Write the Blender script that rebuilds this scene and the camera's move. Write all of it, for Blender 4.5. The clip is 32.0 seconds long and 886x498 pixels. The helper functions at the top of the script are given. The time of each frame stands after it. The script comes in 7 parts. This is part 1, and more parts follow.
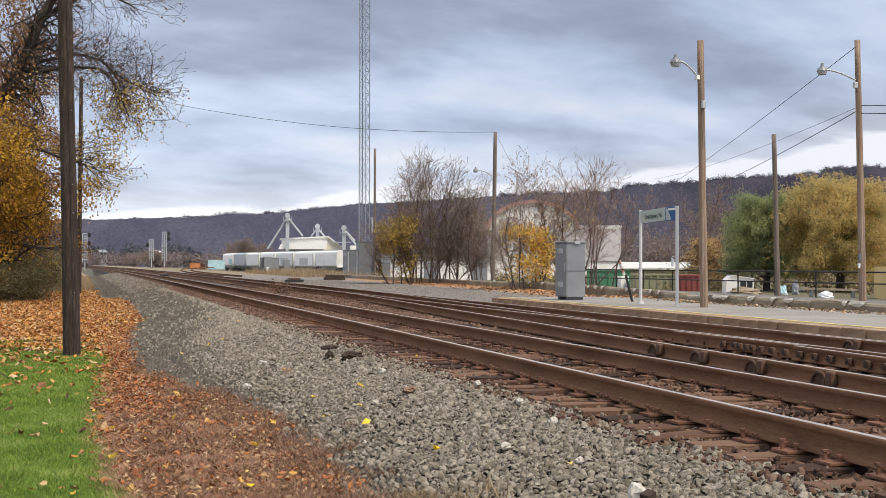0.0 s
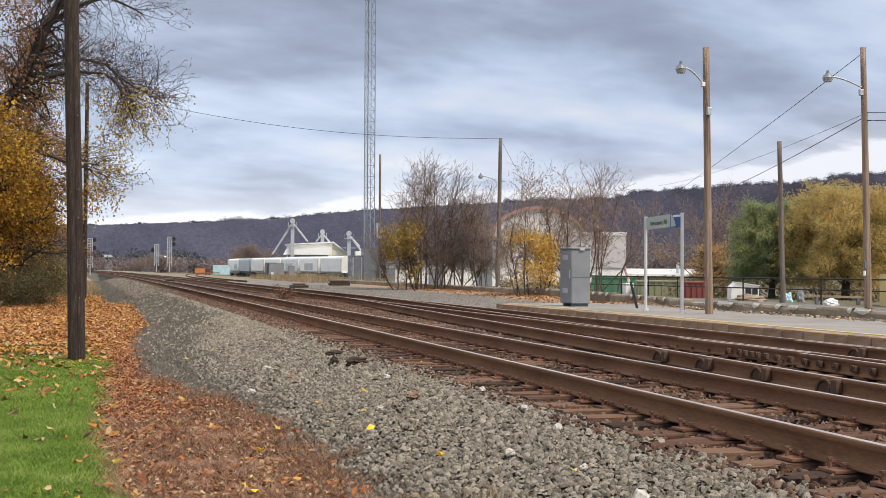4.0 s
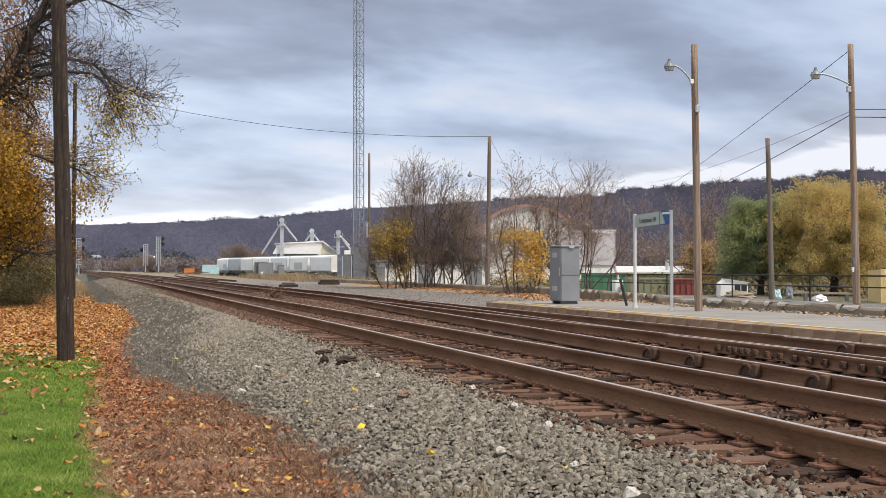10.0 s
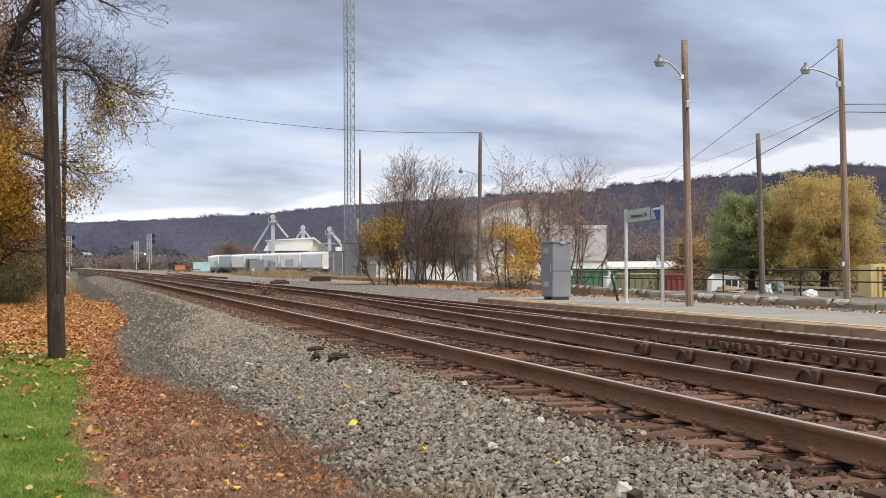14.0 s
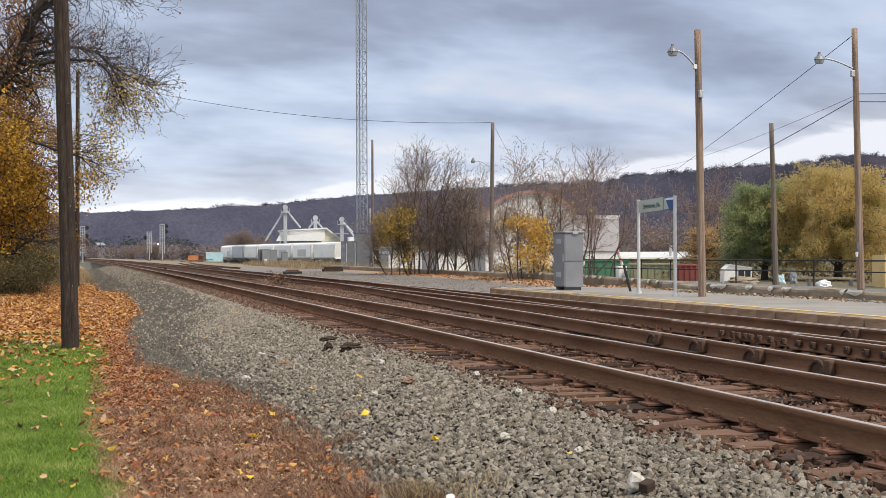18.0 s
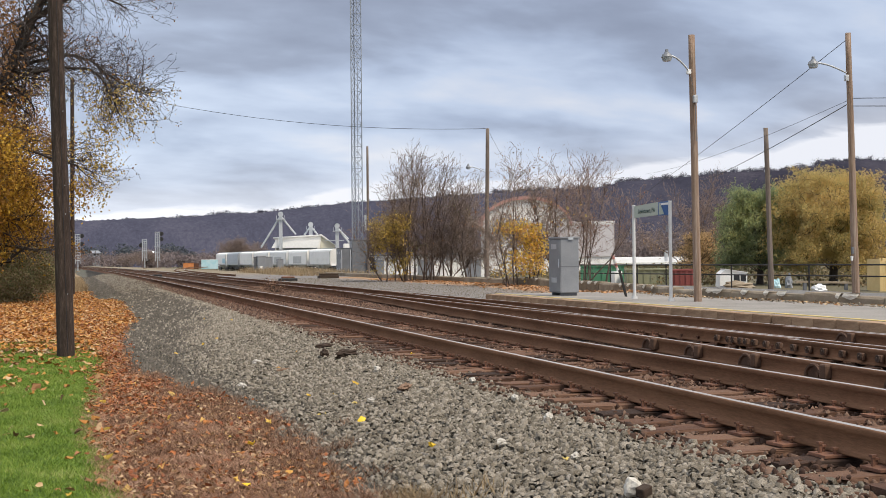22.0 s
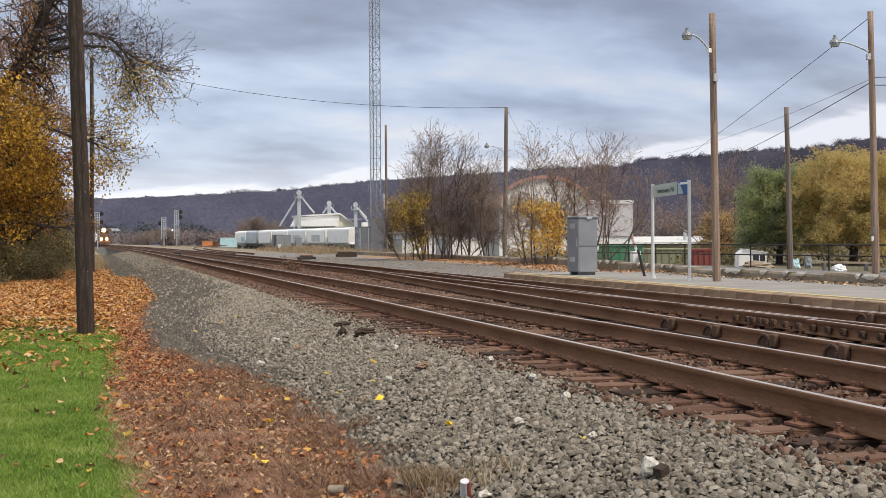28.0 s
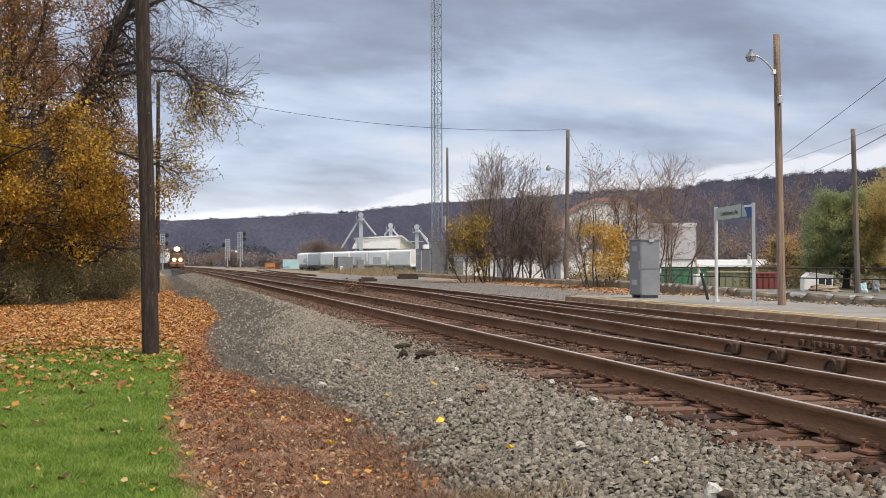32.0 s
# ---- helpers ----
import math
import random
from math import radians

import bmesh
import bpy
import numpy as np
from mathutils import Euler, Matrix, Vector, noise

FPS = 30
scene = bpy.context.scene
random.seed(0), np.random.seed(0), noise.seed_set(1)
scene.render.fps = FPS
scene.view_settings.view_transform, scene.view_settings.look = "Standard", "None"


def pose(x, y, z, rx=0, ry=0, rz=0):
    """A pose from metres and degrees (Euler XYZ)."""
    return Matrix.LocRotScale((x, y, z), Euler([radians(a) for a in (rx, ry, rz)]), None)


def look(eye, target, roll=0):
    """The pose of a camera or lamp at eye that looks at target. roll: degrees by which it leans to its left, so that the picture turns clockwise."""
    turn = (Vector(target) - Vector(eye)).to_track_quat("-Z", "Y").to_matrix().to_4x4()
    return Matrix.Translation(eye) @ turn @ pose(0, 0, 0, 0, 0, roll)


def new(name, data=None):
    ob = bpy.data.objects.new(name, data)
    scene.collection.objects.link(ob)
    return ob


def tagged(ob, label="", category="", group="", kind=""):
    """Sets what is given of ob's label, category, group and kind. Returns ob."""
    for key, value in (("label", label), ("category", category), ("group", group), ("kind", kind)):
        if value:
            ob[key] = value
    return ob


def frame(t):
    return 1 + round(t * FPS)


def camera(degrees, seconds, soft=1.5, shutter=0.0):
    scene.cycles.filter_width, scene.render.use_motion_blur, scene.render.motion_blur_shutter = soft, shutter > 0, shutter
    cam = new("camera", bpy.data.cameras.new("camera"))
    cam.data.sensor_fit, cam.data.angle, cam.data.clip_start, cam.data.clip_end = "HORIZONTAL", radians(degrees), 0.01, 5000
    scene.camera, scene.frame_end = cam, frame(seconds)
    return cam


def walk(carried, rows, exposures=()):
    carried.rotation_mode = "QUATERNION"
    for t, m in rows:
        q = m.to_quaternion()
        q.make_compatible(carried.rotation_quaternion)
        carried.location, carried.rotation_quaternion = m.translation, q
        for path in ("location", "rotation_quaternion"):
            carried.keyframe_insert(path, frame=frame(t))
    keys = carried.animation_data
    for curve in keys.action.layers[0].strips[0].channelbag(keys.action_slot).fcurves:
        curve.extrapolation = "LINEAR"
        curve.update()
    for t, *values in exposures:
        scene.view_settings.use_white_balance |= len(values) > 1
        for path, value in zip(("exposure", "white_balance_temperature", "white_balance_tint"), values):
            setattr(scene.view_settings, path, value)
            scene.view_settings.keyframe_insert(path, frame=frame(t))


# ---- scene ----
EYE = 1.63          # camera height over the lawn
RAIL = 0.60         # top of rail

cam = camera(40.2, 32.0, soft=0.5)
walk(cam, [
    (0, pose(0, 0, EYE, 90.69, -0.10, -16.28)),
    (0.5, pose(0, 0, EYE, 90.77, -0.28, -16.06)),
    (1, pose(0, 0, EYE, 90.72, -0.42, -15.56)),
    (1.5, pose(0, 0, EYE, 90.73, -0.47, -15.49)),
    (2, pose(0, 0, EYE, 90.84, -0.31, -15.27)),
    (2.5, pose(0, 0, EYE, 90.95, -0.13, -15.50)),
    (3, pose(0, 0, EYE, 90.99, -0.21, -15.66)),
    (3.5, pose(0, 0, EYE, 90.97, -0.32, -15.87)),
    (5.5, pose(0, 0, EYE, 90.99, -0.05, -16.39)),
    (6, pose(0, 0, EYE, 90.86, -0.04, -16.33)),
    (6.5, pose(0, 0, EYE, 90.84, -0.17, -16.44)),
    (7, pose(0, 0, EYE, 90.87, -0.17, -16.82)),
    (7.5, pose(0, 0, EYE, 90.84, -0.06, -16.83)),
    (8, pose(0, 0, EYE, 90.65, -0.05, -17.04)),
    (8.5, pose(0, 0, EYE, 90.62, -0.17, -17.02)),
    (9, pose(0, 0, EYE, 90.67, -0.15, -17.02)),
    (9.5, pose(0, 0, EYE, 90.77, 0.01, -16.75)),
    (10, pose(0, 0, EYE, 90.90, 0.02, -16.54)),
    (10.5, pose(0, 0, EYE, 90.98, -0.09, -16.45)),
    (11, pose(0, 0, EYE, 91.02, -0.02, -16.58)),
    (11.5, pose(0, 0, EYE, 90.96, 0.24, -16.56)),
    (12, pose(0, 0, EYE, 90.84, 0.26, -16.52)),
    (12.5, pose(0, 0, EYE, 90.89, 0.24, -16.78)),
    (13, pose(0, 0, EYE, 90.91, 0.11, -16.97)),
    (13.5, pose(0, 0, EYE, 90.91, 0.15, -17.13)),
    (14, pose(0, 0, EYE, 90.72, 0.25, -16.95)),
    (14.5, pose(0, 0, EYE, 90.58, 0.34, -17.31)),
    (16.5, pose(0, 0, EYE, 90.12, 0.16, -17.10)),
    (17, pose(0, 0, EYE, 90.22, 0.10, -17.13)),
    (17.5, pose(0, 0, EYE, 90.25, 0.17, -16.98)),
    (18, pose(0, 0, EYE, 90.26, 0.23, -16.37)),
    (18.5, pose(0, 0, EYE, 90.39, 0.17, -16.10)),
    (19, pose(0, 0, EYE, 90.51, 0.12, -16.27)),
    (19.5, pose(0, 0, EYE, 90.60, 0.13, -16.21)),
    (20, pose(0, 0, EYE, 90.64, 0.27, -16.19)),
    (20.5, pose(0, 0, EYE, 90.64, 0.43, -16.35)),
    (21, pose(0, 0, EYE, 90.63, 0.53, -16.58)),
    (21.5, pose(0, 0, EYE, 90.65, 0.46, -16.66)),
    (22, pose(0, 0, EYE, 90.55, 0.53, -16.58)),
    (22.5, pose(0, 0, EYE, 90.43, 0.68, -16.42)),
    (23, pose(0, 0, EYE, 90.32, 0.62, -16.29)),
    (23.5, pose(0, 0, EYE, 90.26, 0.78, -15.90)),
    (24, pose(0, 0, EYE, 90.22, 0.71, -15.88)),
    (24.5, pose(0, 0, EYE, 90.21, 0.65, -15.80)),
    (25, pose(0, 0, EYE, 90.21, 0.56, -16.11)),
    (25.5, pose(0, 0, EYE, 90.23, 0.59, -15.88)),
    (27.5, pose(0, 0, EYE, 89.60, 0.23, -15.87)),
    (28, pose(0, 0, EYE, 89.56, 0.35, -15.72)),
    (28.5, pose(0, 0, EYE, 89.54, 0.38, -15.67)),
    (29, pose(0, 0, EYE, 89.60, 0.40, -15.45)),
    (29.5, pose(0, 0, EYE, 89.60, 0.63, -14.89)),
    (30, pose(0, 0, EYE, 89.52, 0.67, -14.51)),
    (30.5, pose(0, 0, EYE, 89.79, 0.59, -13.32)),
    (31, pose(0, 0, EYE, 90.39, 0.60, -12.45)),
    (31.5, pose(0, 0, EYE, 90.62, 0.30, -12.68)),
    (32, pose(0, 0, EYE, 90.63, 0.17, -12.83)),
], exposures=[(0, 0.10), (14, 0.10), (19, 0.06), (24, 0.04), (28, 0.01), (32, 0.01)])

# ---- world, sun ----
def lk(nt, a, b):
    nt.links.new(a, b)


def nd(nt, kind, **inputs):
    n = nt.nodes.new(kind)
    for k, v in inputs.items():
        n.inputs[k.replace("_", " ")].default_value = v
    return n


def mth(nt, op, a, b=None, c=None, clamp=False):
    n = nt.nodes.new("ShaderNodeMath")
    n.operation, n.use_clamp = op, clamp
    for i, v in enumerate((a, b, c)):
        if v is None:
            continue
        if isinstance(v, (int, float)):
            n.inputs[i].default_value = v
        else:
            lk(nt, v, n.inputs[i])
    return n.outputs[0]


def ramp(nt, fac, stops):
    n = nt.nodes.new("ShaderNodeValToRGB")
    el = n.color_ramp.elements
    while len(el) < len(stops):
        el.new(0.5)
    for e, (p, c) in zip(el, stops):
        e.position, e.color = p, (*c, 1)
    if fac is not None:
        lk(nt, fac, n.inputs[0])
    return n.outputs[0]


def mixc(nt, fac, a, b, mode="MIX"):
    n = nt.nodes.new("ShaderNodeMix")
    n.data_type, n.blend_type = "RGBA", mode
    for sock, v in ((n.inputs[0], fac), (n.inputs[6], a), (n.inputs[7], b)):
        if isinstance(v, (int, float)):
            sock.default_value = v
        elif isinstance(v, tuple):
            sock.default_value = (*v, 1)
        else:
            lk(nt, v, sock)
    return n.outputs[2]


SUN_ROT = radians(145)
world = bpy.data.worlds.new("world")
scene.world = world
world.use_nodes = True
wt = world.node_tree
wt.nodes.clear()
tc = wt.nodes.new("ShaderNodeTexCoord")
sep = wt.nodes.new("ShaderNodeSeparateXYZ")
lk(wt, tc.outputs["Generated"], sep.inputs[0])
up = mth(wt, "MAXIMUM", sep.outputs[2], 0.0)
den = mth(wt, "ADD", up, 0.30)
comb = wt.nodes.new("ShaderNodeCombineXYZ")
lk(wt, mth(wt, "DIVIDE", sep.outputs[0], den), comb.inputs[0])
lk(wt, mth(wt, "DIVIDE", sep.outputs[1], den), comb.inputs[1])
big = nd(wt, "ShaderNodeTexNoise", Scale=1.35, Detail=5.0, Roughness=0.45, Distortion=0.25)
fine = nd(wt, "ShaderNodeTexNoise", Scale=4.4, Detail=5.0, Roughness=0.5, Distortion=0.2)
mp = wt.nodes.new("ShaderNodeMapping")
mp.inputs["Scale"].default_value = (0.8, 1.25, 1)
mp.inputs["Location"].default_value = (1.55, 4.2, 0)
mp.inputs["Rotation"].default_value = (0, 0, radians(14))
lk(wt, comb.outputs[0], mp.inputs[0])
lk(wt, mp.outputs[0], big.inputs["Vector"])
lk(wt, mp.outputs[0], fine.inputs["Vector"])
dens = mth(wt, "ADD", mth(wt, "MULTIPLY", big.outputs[0], 0.70), mth(wt, "MULTIPLY", fine.outputs[0], 0.30))
cloud = ramp(wt, dens, [(0.36, (0.90, 0.92, 0.97)), (0.44, (0.68, 0.77, 0.92)), (0.50, (0.535, 0.615, 0.765)), (0.555, (0.405, 0.458, 0.575)), (0.63, (0.30, 0.335, 0.43))])
sky = wt.nodes.new("ShaderNodeTexSky")
sky.sky_type, sky.sun_disc, sky.sun_elevation, sky.sun_rotation = "NISHITA", False, radians(34), SUN_ROT
skyb = mixc(wt, 1.0, sky.outputs[0], (0.07, 0.07, 0.07), "MULTIPLY")
# a bright gap under the cloud sheet follows the ridge line
rim = nd(wt, "ShaderNodeRGBToBW")
lk(wt, ramp(wt, mth(wt, "DIVIDE", sep.outputs[0], 0.65, clamp=True), [(p / 0.65, (v * 10,) * 3) for p, v in ((0.0, 0.0375), (0.075, 0.042), (0.142, 0.049), (0.21, 0.056), (0.322, 0.066), (0.408, 0.070), (0.43, 0.076), (0.51, 0.084), (0.56, 0.099), (0.60, 0.103))]), rim.inputs[0])
over = mth(wt, "SUBTRACT", up, mth(wt, "MULTIPLY", rim.outputs[0], 0.1))
over = mth(wt, "ADD", over, mth(wt, "MULTIPLY", mth(wt, "SUBTRACT", fine.outputs[0], 0.5), 0.035))
low = ramp(wt, mth(wt, "MULTIPLY", mth(wt, "ADD", over, 0.02), 10.0, clamp=True), [(0.18, (1, 1, 1)), (0.225, (0.42, 0.42, 0.42)), (0.40, (0.15, 0.15, 0.15)), (0.75, (0, 0, 0))])
body = mixc(wt, 0.9, skyb, cloud)
lowf = nd(wt, "ShaderNodeRGBToBW")
lk(wt, low, lowf.inputs[0])
final = mixc(wt, lowf.outputs[0], body, (1.0, 1.0, 1.02))
# an overcast sky grows brighter and whiter towards the zenith
zen = ramp(wt, up, [(0.20, (1, 1, 1)), (0.75, (1.7, 1.6, 1.46))])
final = mixc(wt, 1.0, final, zen, "MULTIPLY")
# the cloud sheet is thicker towards the east
side = ramp(wt, mth(wt, "ADD", mth(wt, "MULTIPLY", sep.outputs[0], 0.5), 0.5), [(0.40, (1.09, 1.09, 1.09)), (0.66, (0.78, 0.80, 0.85))])
final = mixc(wt, 1.0, final, side, "MULTIPLY")
bg = wt.nodes.new("ShaderNodeBackground")
lk(wt, final, bg.inputs[0])
bg.inputs[1].default_value = 1.06
wo = wt.nodes.new("ShaderNodeOutputWorld")
lk(wt, bg.outputs[0], wo.inputs[0])

sun = new("sun", bpy.data.lights.new("sun", "SUN"))
sun.data.energy, sun.data.angle, sun.data.color = 3.9, radians(12), (1, 0.90, 0.76)
sun.matrix_world = look((18, -26, 42), (0, 0, 0))
scene.view_settings.exposure = 0.0


# ---- materials ----
def surf(name, a, b, rough=0.8, scale=4.0, fine_scale=40.0, bump=0.3, metal=0.0, stretch=(1, 1, 1), depth=0.01, island=0.0, per_object=0.0, third=None, spec=0.3):
    """A surface whose colour wanders between a and b at two scales, with fine relief."""
    m = bpy.data.materials.new(name)
    m.use_nodes = True
    nt = m.node_tree
    bs = nt.nodes["Principled BSDF"]
    bs.inputs["Specular IOR Level"].default_value = spec
    co = nt.nodes.new("ShaderNodeTexCoord")
    ma = nt.nodes.new("ShaderNodeMapping")
    ma.inputs["Scale"].default_value = stretch
    lk(nt, co.outputs["Object"], ma.inputs[0])
    n1 = nd(nt, "ShaderNodeTexNoise", Scale=scale, Detail=5.0, Roughness=0.6)
    n2 = nd(nt, "ShaderNodeTexNoise", Scale=fine_scale, Detail=3.0, Roughness=0.65)
    lk(nt, ma.outputs[0], n1.inputs["Vector"])
    lk(nt, ma.outputs[0], n2.inputs["Vector"])
    f = mth(nt, "ADD", mth(nt, "MULTIPLY", n1.outputs[0], 0.6), mth(nt, "MULTIPLY", n2.outputs[0], 0.4))
    if island or per_object:
        if island:
            g = nt.nodes.new("ShaderNodeNewGeometry").outputs["Random Per Island"]
        else:
            g = nt.nodes.new("ShaderNodeObjectInfo").outputs["Random"]
        f = mth(nt, "ADD", f, mth(nt, "MULTIPLY", mth(nt, "SUBTRACT", g, 0.5), island or per_object))
    stops = [(0.33, a), (0.67, b)] if third is None else [(0.25, a), (0.5, b), (0.75, third)]
    lk(nt, ramp(nt, f, stops), bs.inputs["Base Color"])
    rr = mth(nt, "ADD", mth(nt, "MULTIPLY", mth(nt, "SUBTRACT", n2.outputs[0], 0.5), 0.25), rough, clamp=True)
    lk(nt, rr, bs.inputs["Roughness"])
    bs.inputs["Metallic"].default_value = metal
    if bump:
        bp = nd(nt, "ShaderNodeBump", Strength=bump, Distance=depth)
        lk(nt, n2.outputs[0], bp.inputs["Height"])
        lk(nt, bp.outputs[0], bs.inputs["Normal"])
    return m


def leafy(name, cols, rough=0.6, trans=0.25, patch=0.0, wide=0.6):
    """Leaves: a colour for each one, some light passing through."""
    m = bpy.data.materials.new(name)
    m.use_nodes = True
    nt = m.node_tree
    bs = nt.nodes["Principled BSDF"]
    g = nt.nodes.new("ShaderNodeNewGeometry").outputs["Random Per Island"]
    if patch:
        co = nt.nodes.new("ShaderNodeTexCoord")
        no = nd(nt, "ShaderNodeTexNoise", Scale=wide, Detail=3.0, Roughness=0.6)
        lk(nt, co.outputs["Object"], no.inputs["Vector"])
        nn = mth(nt, "MULTIPLY", mth(nt, "SUBTRACT", no.outputs[0], 0.32), 2.8, clamp=True)
        g = mth(nt, "ADD", mth(nt, "MULTIPLY", g, 1 - patch), mth(nt, "MULTIPLY", nn, patch))
    k = len(cols)
    c = ramp(nt, g, [((i + 0.5) / k, col) for i, col in enumerate(cols)])
    lk(nt, c, bs.inputs["Base Color"])
    bs.inputs["Roughness"].default_value = rough
    bs.inputs["Specular IOR Level"].default_value = 0.25
    if trans:
        tr = nt.nodes.new("ShaderNodeBsdfTranslucent")
        lk(nt, c, tr.inputs[0])
        mx = nt.nodes.new("ShaderNodeMixShader")
        mx.inputs[0].default_value = trans
        lk(nt, bs.outputs[0], mx.inputs[1])
        lk(nt, tr.outputs[0], mx.inputs[2])
        lk(nt, mx.outputs[0], nt.nodes["Material Output"].inputs[0])
    return m


def glow(name, col, power):
    m = bpy.data.materials.new(name)
    m.use_nodes = True
    bs = m.node_tree.nodes["Principled BSDF"]
    bs.inputs["Base Color"].default_value = (*col, 1)
    bs.inputs["Emission Color"].default_value = (*col, 1)
    bs.inputs["Emission Strength"].default_value = power
    return m


def ground_mat():
    m = bpy.data.materials.new("ground")
    m.use_nodes = True
    nt = m.node_tree
    bs = nt.nodes["Principled BSDF"]
    at = nt.nodes.new("ShaderNodeAttribute")
    at.attribute_name = "cover"
    co = nt.nodes.new("ShaderNodeTexCoord")
    n1 = nd(nt, "ShaderNodeTexNoise", Scale=0.9, Detail=6.0, Roughness=0.65)
    n2 = nd(nt, "ShaderNodeTexNoise", Scale=22.0, Detail=4.0, Roughness=0.7)
    vo = nd(nt, "ShaderNodeTexVoronoi", Scale=17.0)
    for n in (n1, n2, vo):
        lk(nt, co.outputs["Object"], n.inputs["Vector"])
    v = mth(nt, "ADD", mth(nt, "MULTIPLY", n1.outputs[0], 0.7), mth(nt, "MULTIPLY", n2.outputs[0], 1.1))
    v = mth(nt, "ADD", v, 0.08)
    bw = nt.nodes.new("ShaderNodeRGBToBW")
    lk(nt, vo.outputs["Color"], bw.inputs[0])
    v = mth(nt, "MULTIPLY", v, mth(nt, "ADD", mth(nt, "MULTIPLY", bw.outputs[0], 0.5), 0.75))
    lk(nt, mixc(nt, 1.0, at.outputs["Color"], ramp(nt, mth(nt, "MULTIPLY", v, 0.5), [(0.0, (0, 0, 0)), (1.0, (2.0, 2.0, 2.0))]), "MULTIPLY"), bs.inputs["Base Color"])
    bs.inputs["Roughness"].default_value = 0.95
    bs.inputs["Specular IOR Level"].default_value = 0.15
    bp = nd(nt, "ShaderNodeBump", Strength=0.6, Distance=0.03)
    lk(nt, mth(nt, "ADD", n2.outputs[0], vo.outputs["Distance"]), bp.inputs["Height"])
    lk(nt, bp.outputs[0], bs.inputs["Normal"])
    return m


M_GROUND = ground_mat()
M_STONE = surf("ballast stone", (0.100, 0.085, 0.064), (0.200, 0.173, 0.135), 0.92, 16, 120, 1.0, island=0.42, third=(0.34, 0.30, 0.245))
M_STONE_MID = surf("dusty trackside stone", (0.070, 0.056, 0.040), (0.135, 0.112, 0.084), 0.92, 3, 60, 0.4, island=0.6, third=(0.20, 0.18, 0.15))
M_STONE_DARK = surf("sooty fine stone", (0.040, 0.035, 0.028), (0.076, 0.066, 0.053), 0.92, 3, 60, 0.4, island=0.4, third=(0.145, 0.128, 0.105))
M_STONE_RUST = surf("rusty ballast", (0.040, 0.022, 0.015), (0.090, 0.048, 0.031), 0.95, 3, 60, 0.4, island=0.6, third=(0.165, 0.105, 0.074))
M_TIE = surf("weathered tie", (0.032, 0.018, 0.012), (0.098, 0.050, 0.031), 0.92, 3, 30, 1.0, stretch=(0.35, 3, 3), per_object=0.6, third=(0.155, 0.088, 0.057))
M_RUST = surf("rusty steel", (0.075, 0.035, 0.022), (0.20, 0.095, 0.058), 0.75, 5, 60, 0.4, per_object=0.2)
M_RAILSIDE = surf("rail side", (0.092, 0.046, 0.025), (0.212, 0.112, 0.065), 0.85, 4.0, 60, 0.35, stretch=(1, 0.2, 1), spec=0.1)
M_RAILTOP = surf("worn rail head", (0.36, 0.33, 0.30), (0.54, 0.51, 0.475), 0.37, 3, 30, 0.08, metal=0.5, stretch=(1, 0.08, 1))
M_PINE = surf("creosoted pole wood", (0.010, 0.007, 0.005), (0.042, 0.028, 0.022), 0.92, 9, 30, 1.0, stretch=(3, 3, 0.34), third=(0.125, 0.088, 0.070))
M_POST = surf("dull white post paint", (0.46, 0.46, 0.46), (0.60, 0.60, 0.59), 0.55, 3, 30, 0.05)
M_POLE = surf("grey brown pole wood", (0.085, 0.053, 0.038), (0.245, 0.168, 0.120), 0.88, 7, 40, 0.9, stretch=(3, 3, 0.10), third=(0.44, 0.37, 0.31))
M_POLEGREY = surf("grey weathered pole wood", (0.050, 0.040, 0.034), (0.155, 0.122, 0.100), 0.9, 7, 40, 0.9, stretch=(3, 3, 0.10), third=(0.27, 0.225, 0.19))
M_GREASE = surf("greasy dark bolts", (0.028, 0.019, 0.014), (0.085, 0.052, 0.036), 0.6, 5, 60, 0.3)
M_BARK = surf("dark bark", (0.026, 0.021, 0.018), (0.072, 0.060, 0.052), 0.95, 3, 30, 0.8, stretch=(1.5, 1.5, 0.4))
M_TWIG = surf("twigs", (0.14, 0.108, 0.088), (0.30, 0.235, 0.19), 0.95, 3, 20, 0.2)
M_TWIG_RED = surf("reddish twigs", (0.15, 0.102, 0.084), (0.29, 0.210, 0.175), 0.95, 3, 20, 0.2)
M_GALV = surf("galvanised steel", (0.36, 0.38, 0.40), (0.55, 0.57, 0.59), 0.5, 3, 30, 0.1, metal=0.4)
M_GREYDARK = surf("grey painted steel", (0.105, 0.109, 0.118), (0.165, 0.170, 0.182), 0.55, 2, 30, 0.06, metal=0.1)
M_GREYBOX = surf("pale grey painted steel", (0.19, 0.20, 0.215), (0.27, 0.28, 0.295), 0.5, 1.5, 30, 0.06, metal=0.2)
M_WHITE = surf("white paint", (0.68, 0.68, 0.66), (0.82, 0.82, 0.80), 0.6, 2, 30, 0.05)
M_CAR = surf("hopper paint", (0.78, 0.765, 0.72), (0.88, 0.865, 0.82), 0.6, 0.5, 8, 0.1, per_object=0.3, third=(0.84, 0.84, 0.82))
M_BLACK = surf("black iron", (0.012, 0.012, 0.013), (0.035, 0.033, 0.032), 0.6, 3, 40, 0.1)
M_ASPHALT = surf("platform asphalt", (0.150, 0.137, 0.122), (0.250, 0.232, 0.210), 0.95, 0.9, 60, 0.7, third=(0.33, 0.305, 0.275))
M_YELLOW = surf("worn yellow paint", (0.34, 0.27, 0.14), (0.66, 0.48, 0.14), 0.8, 3, 25, 0.3)
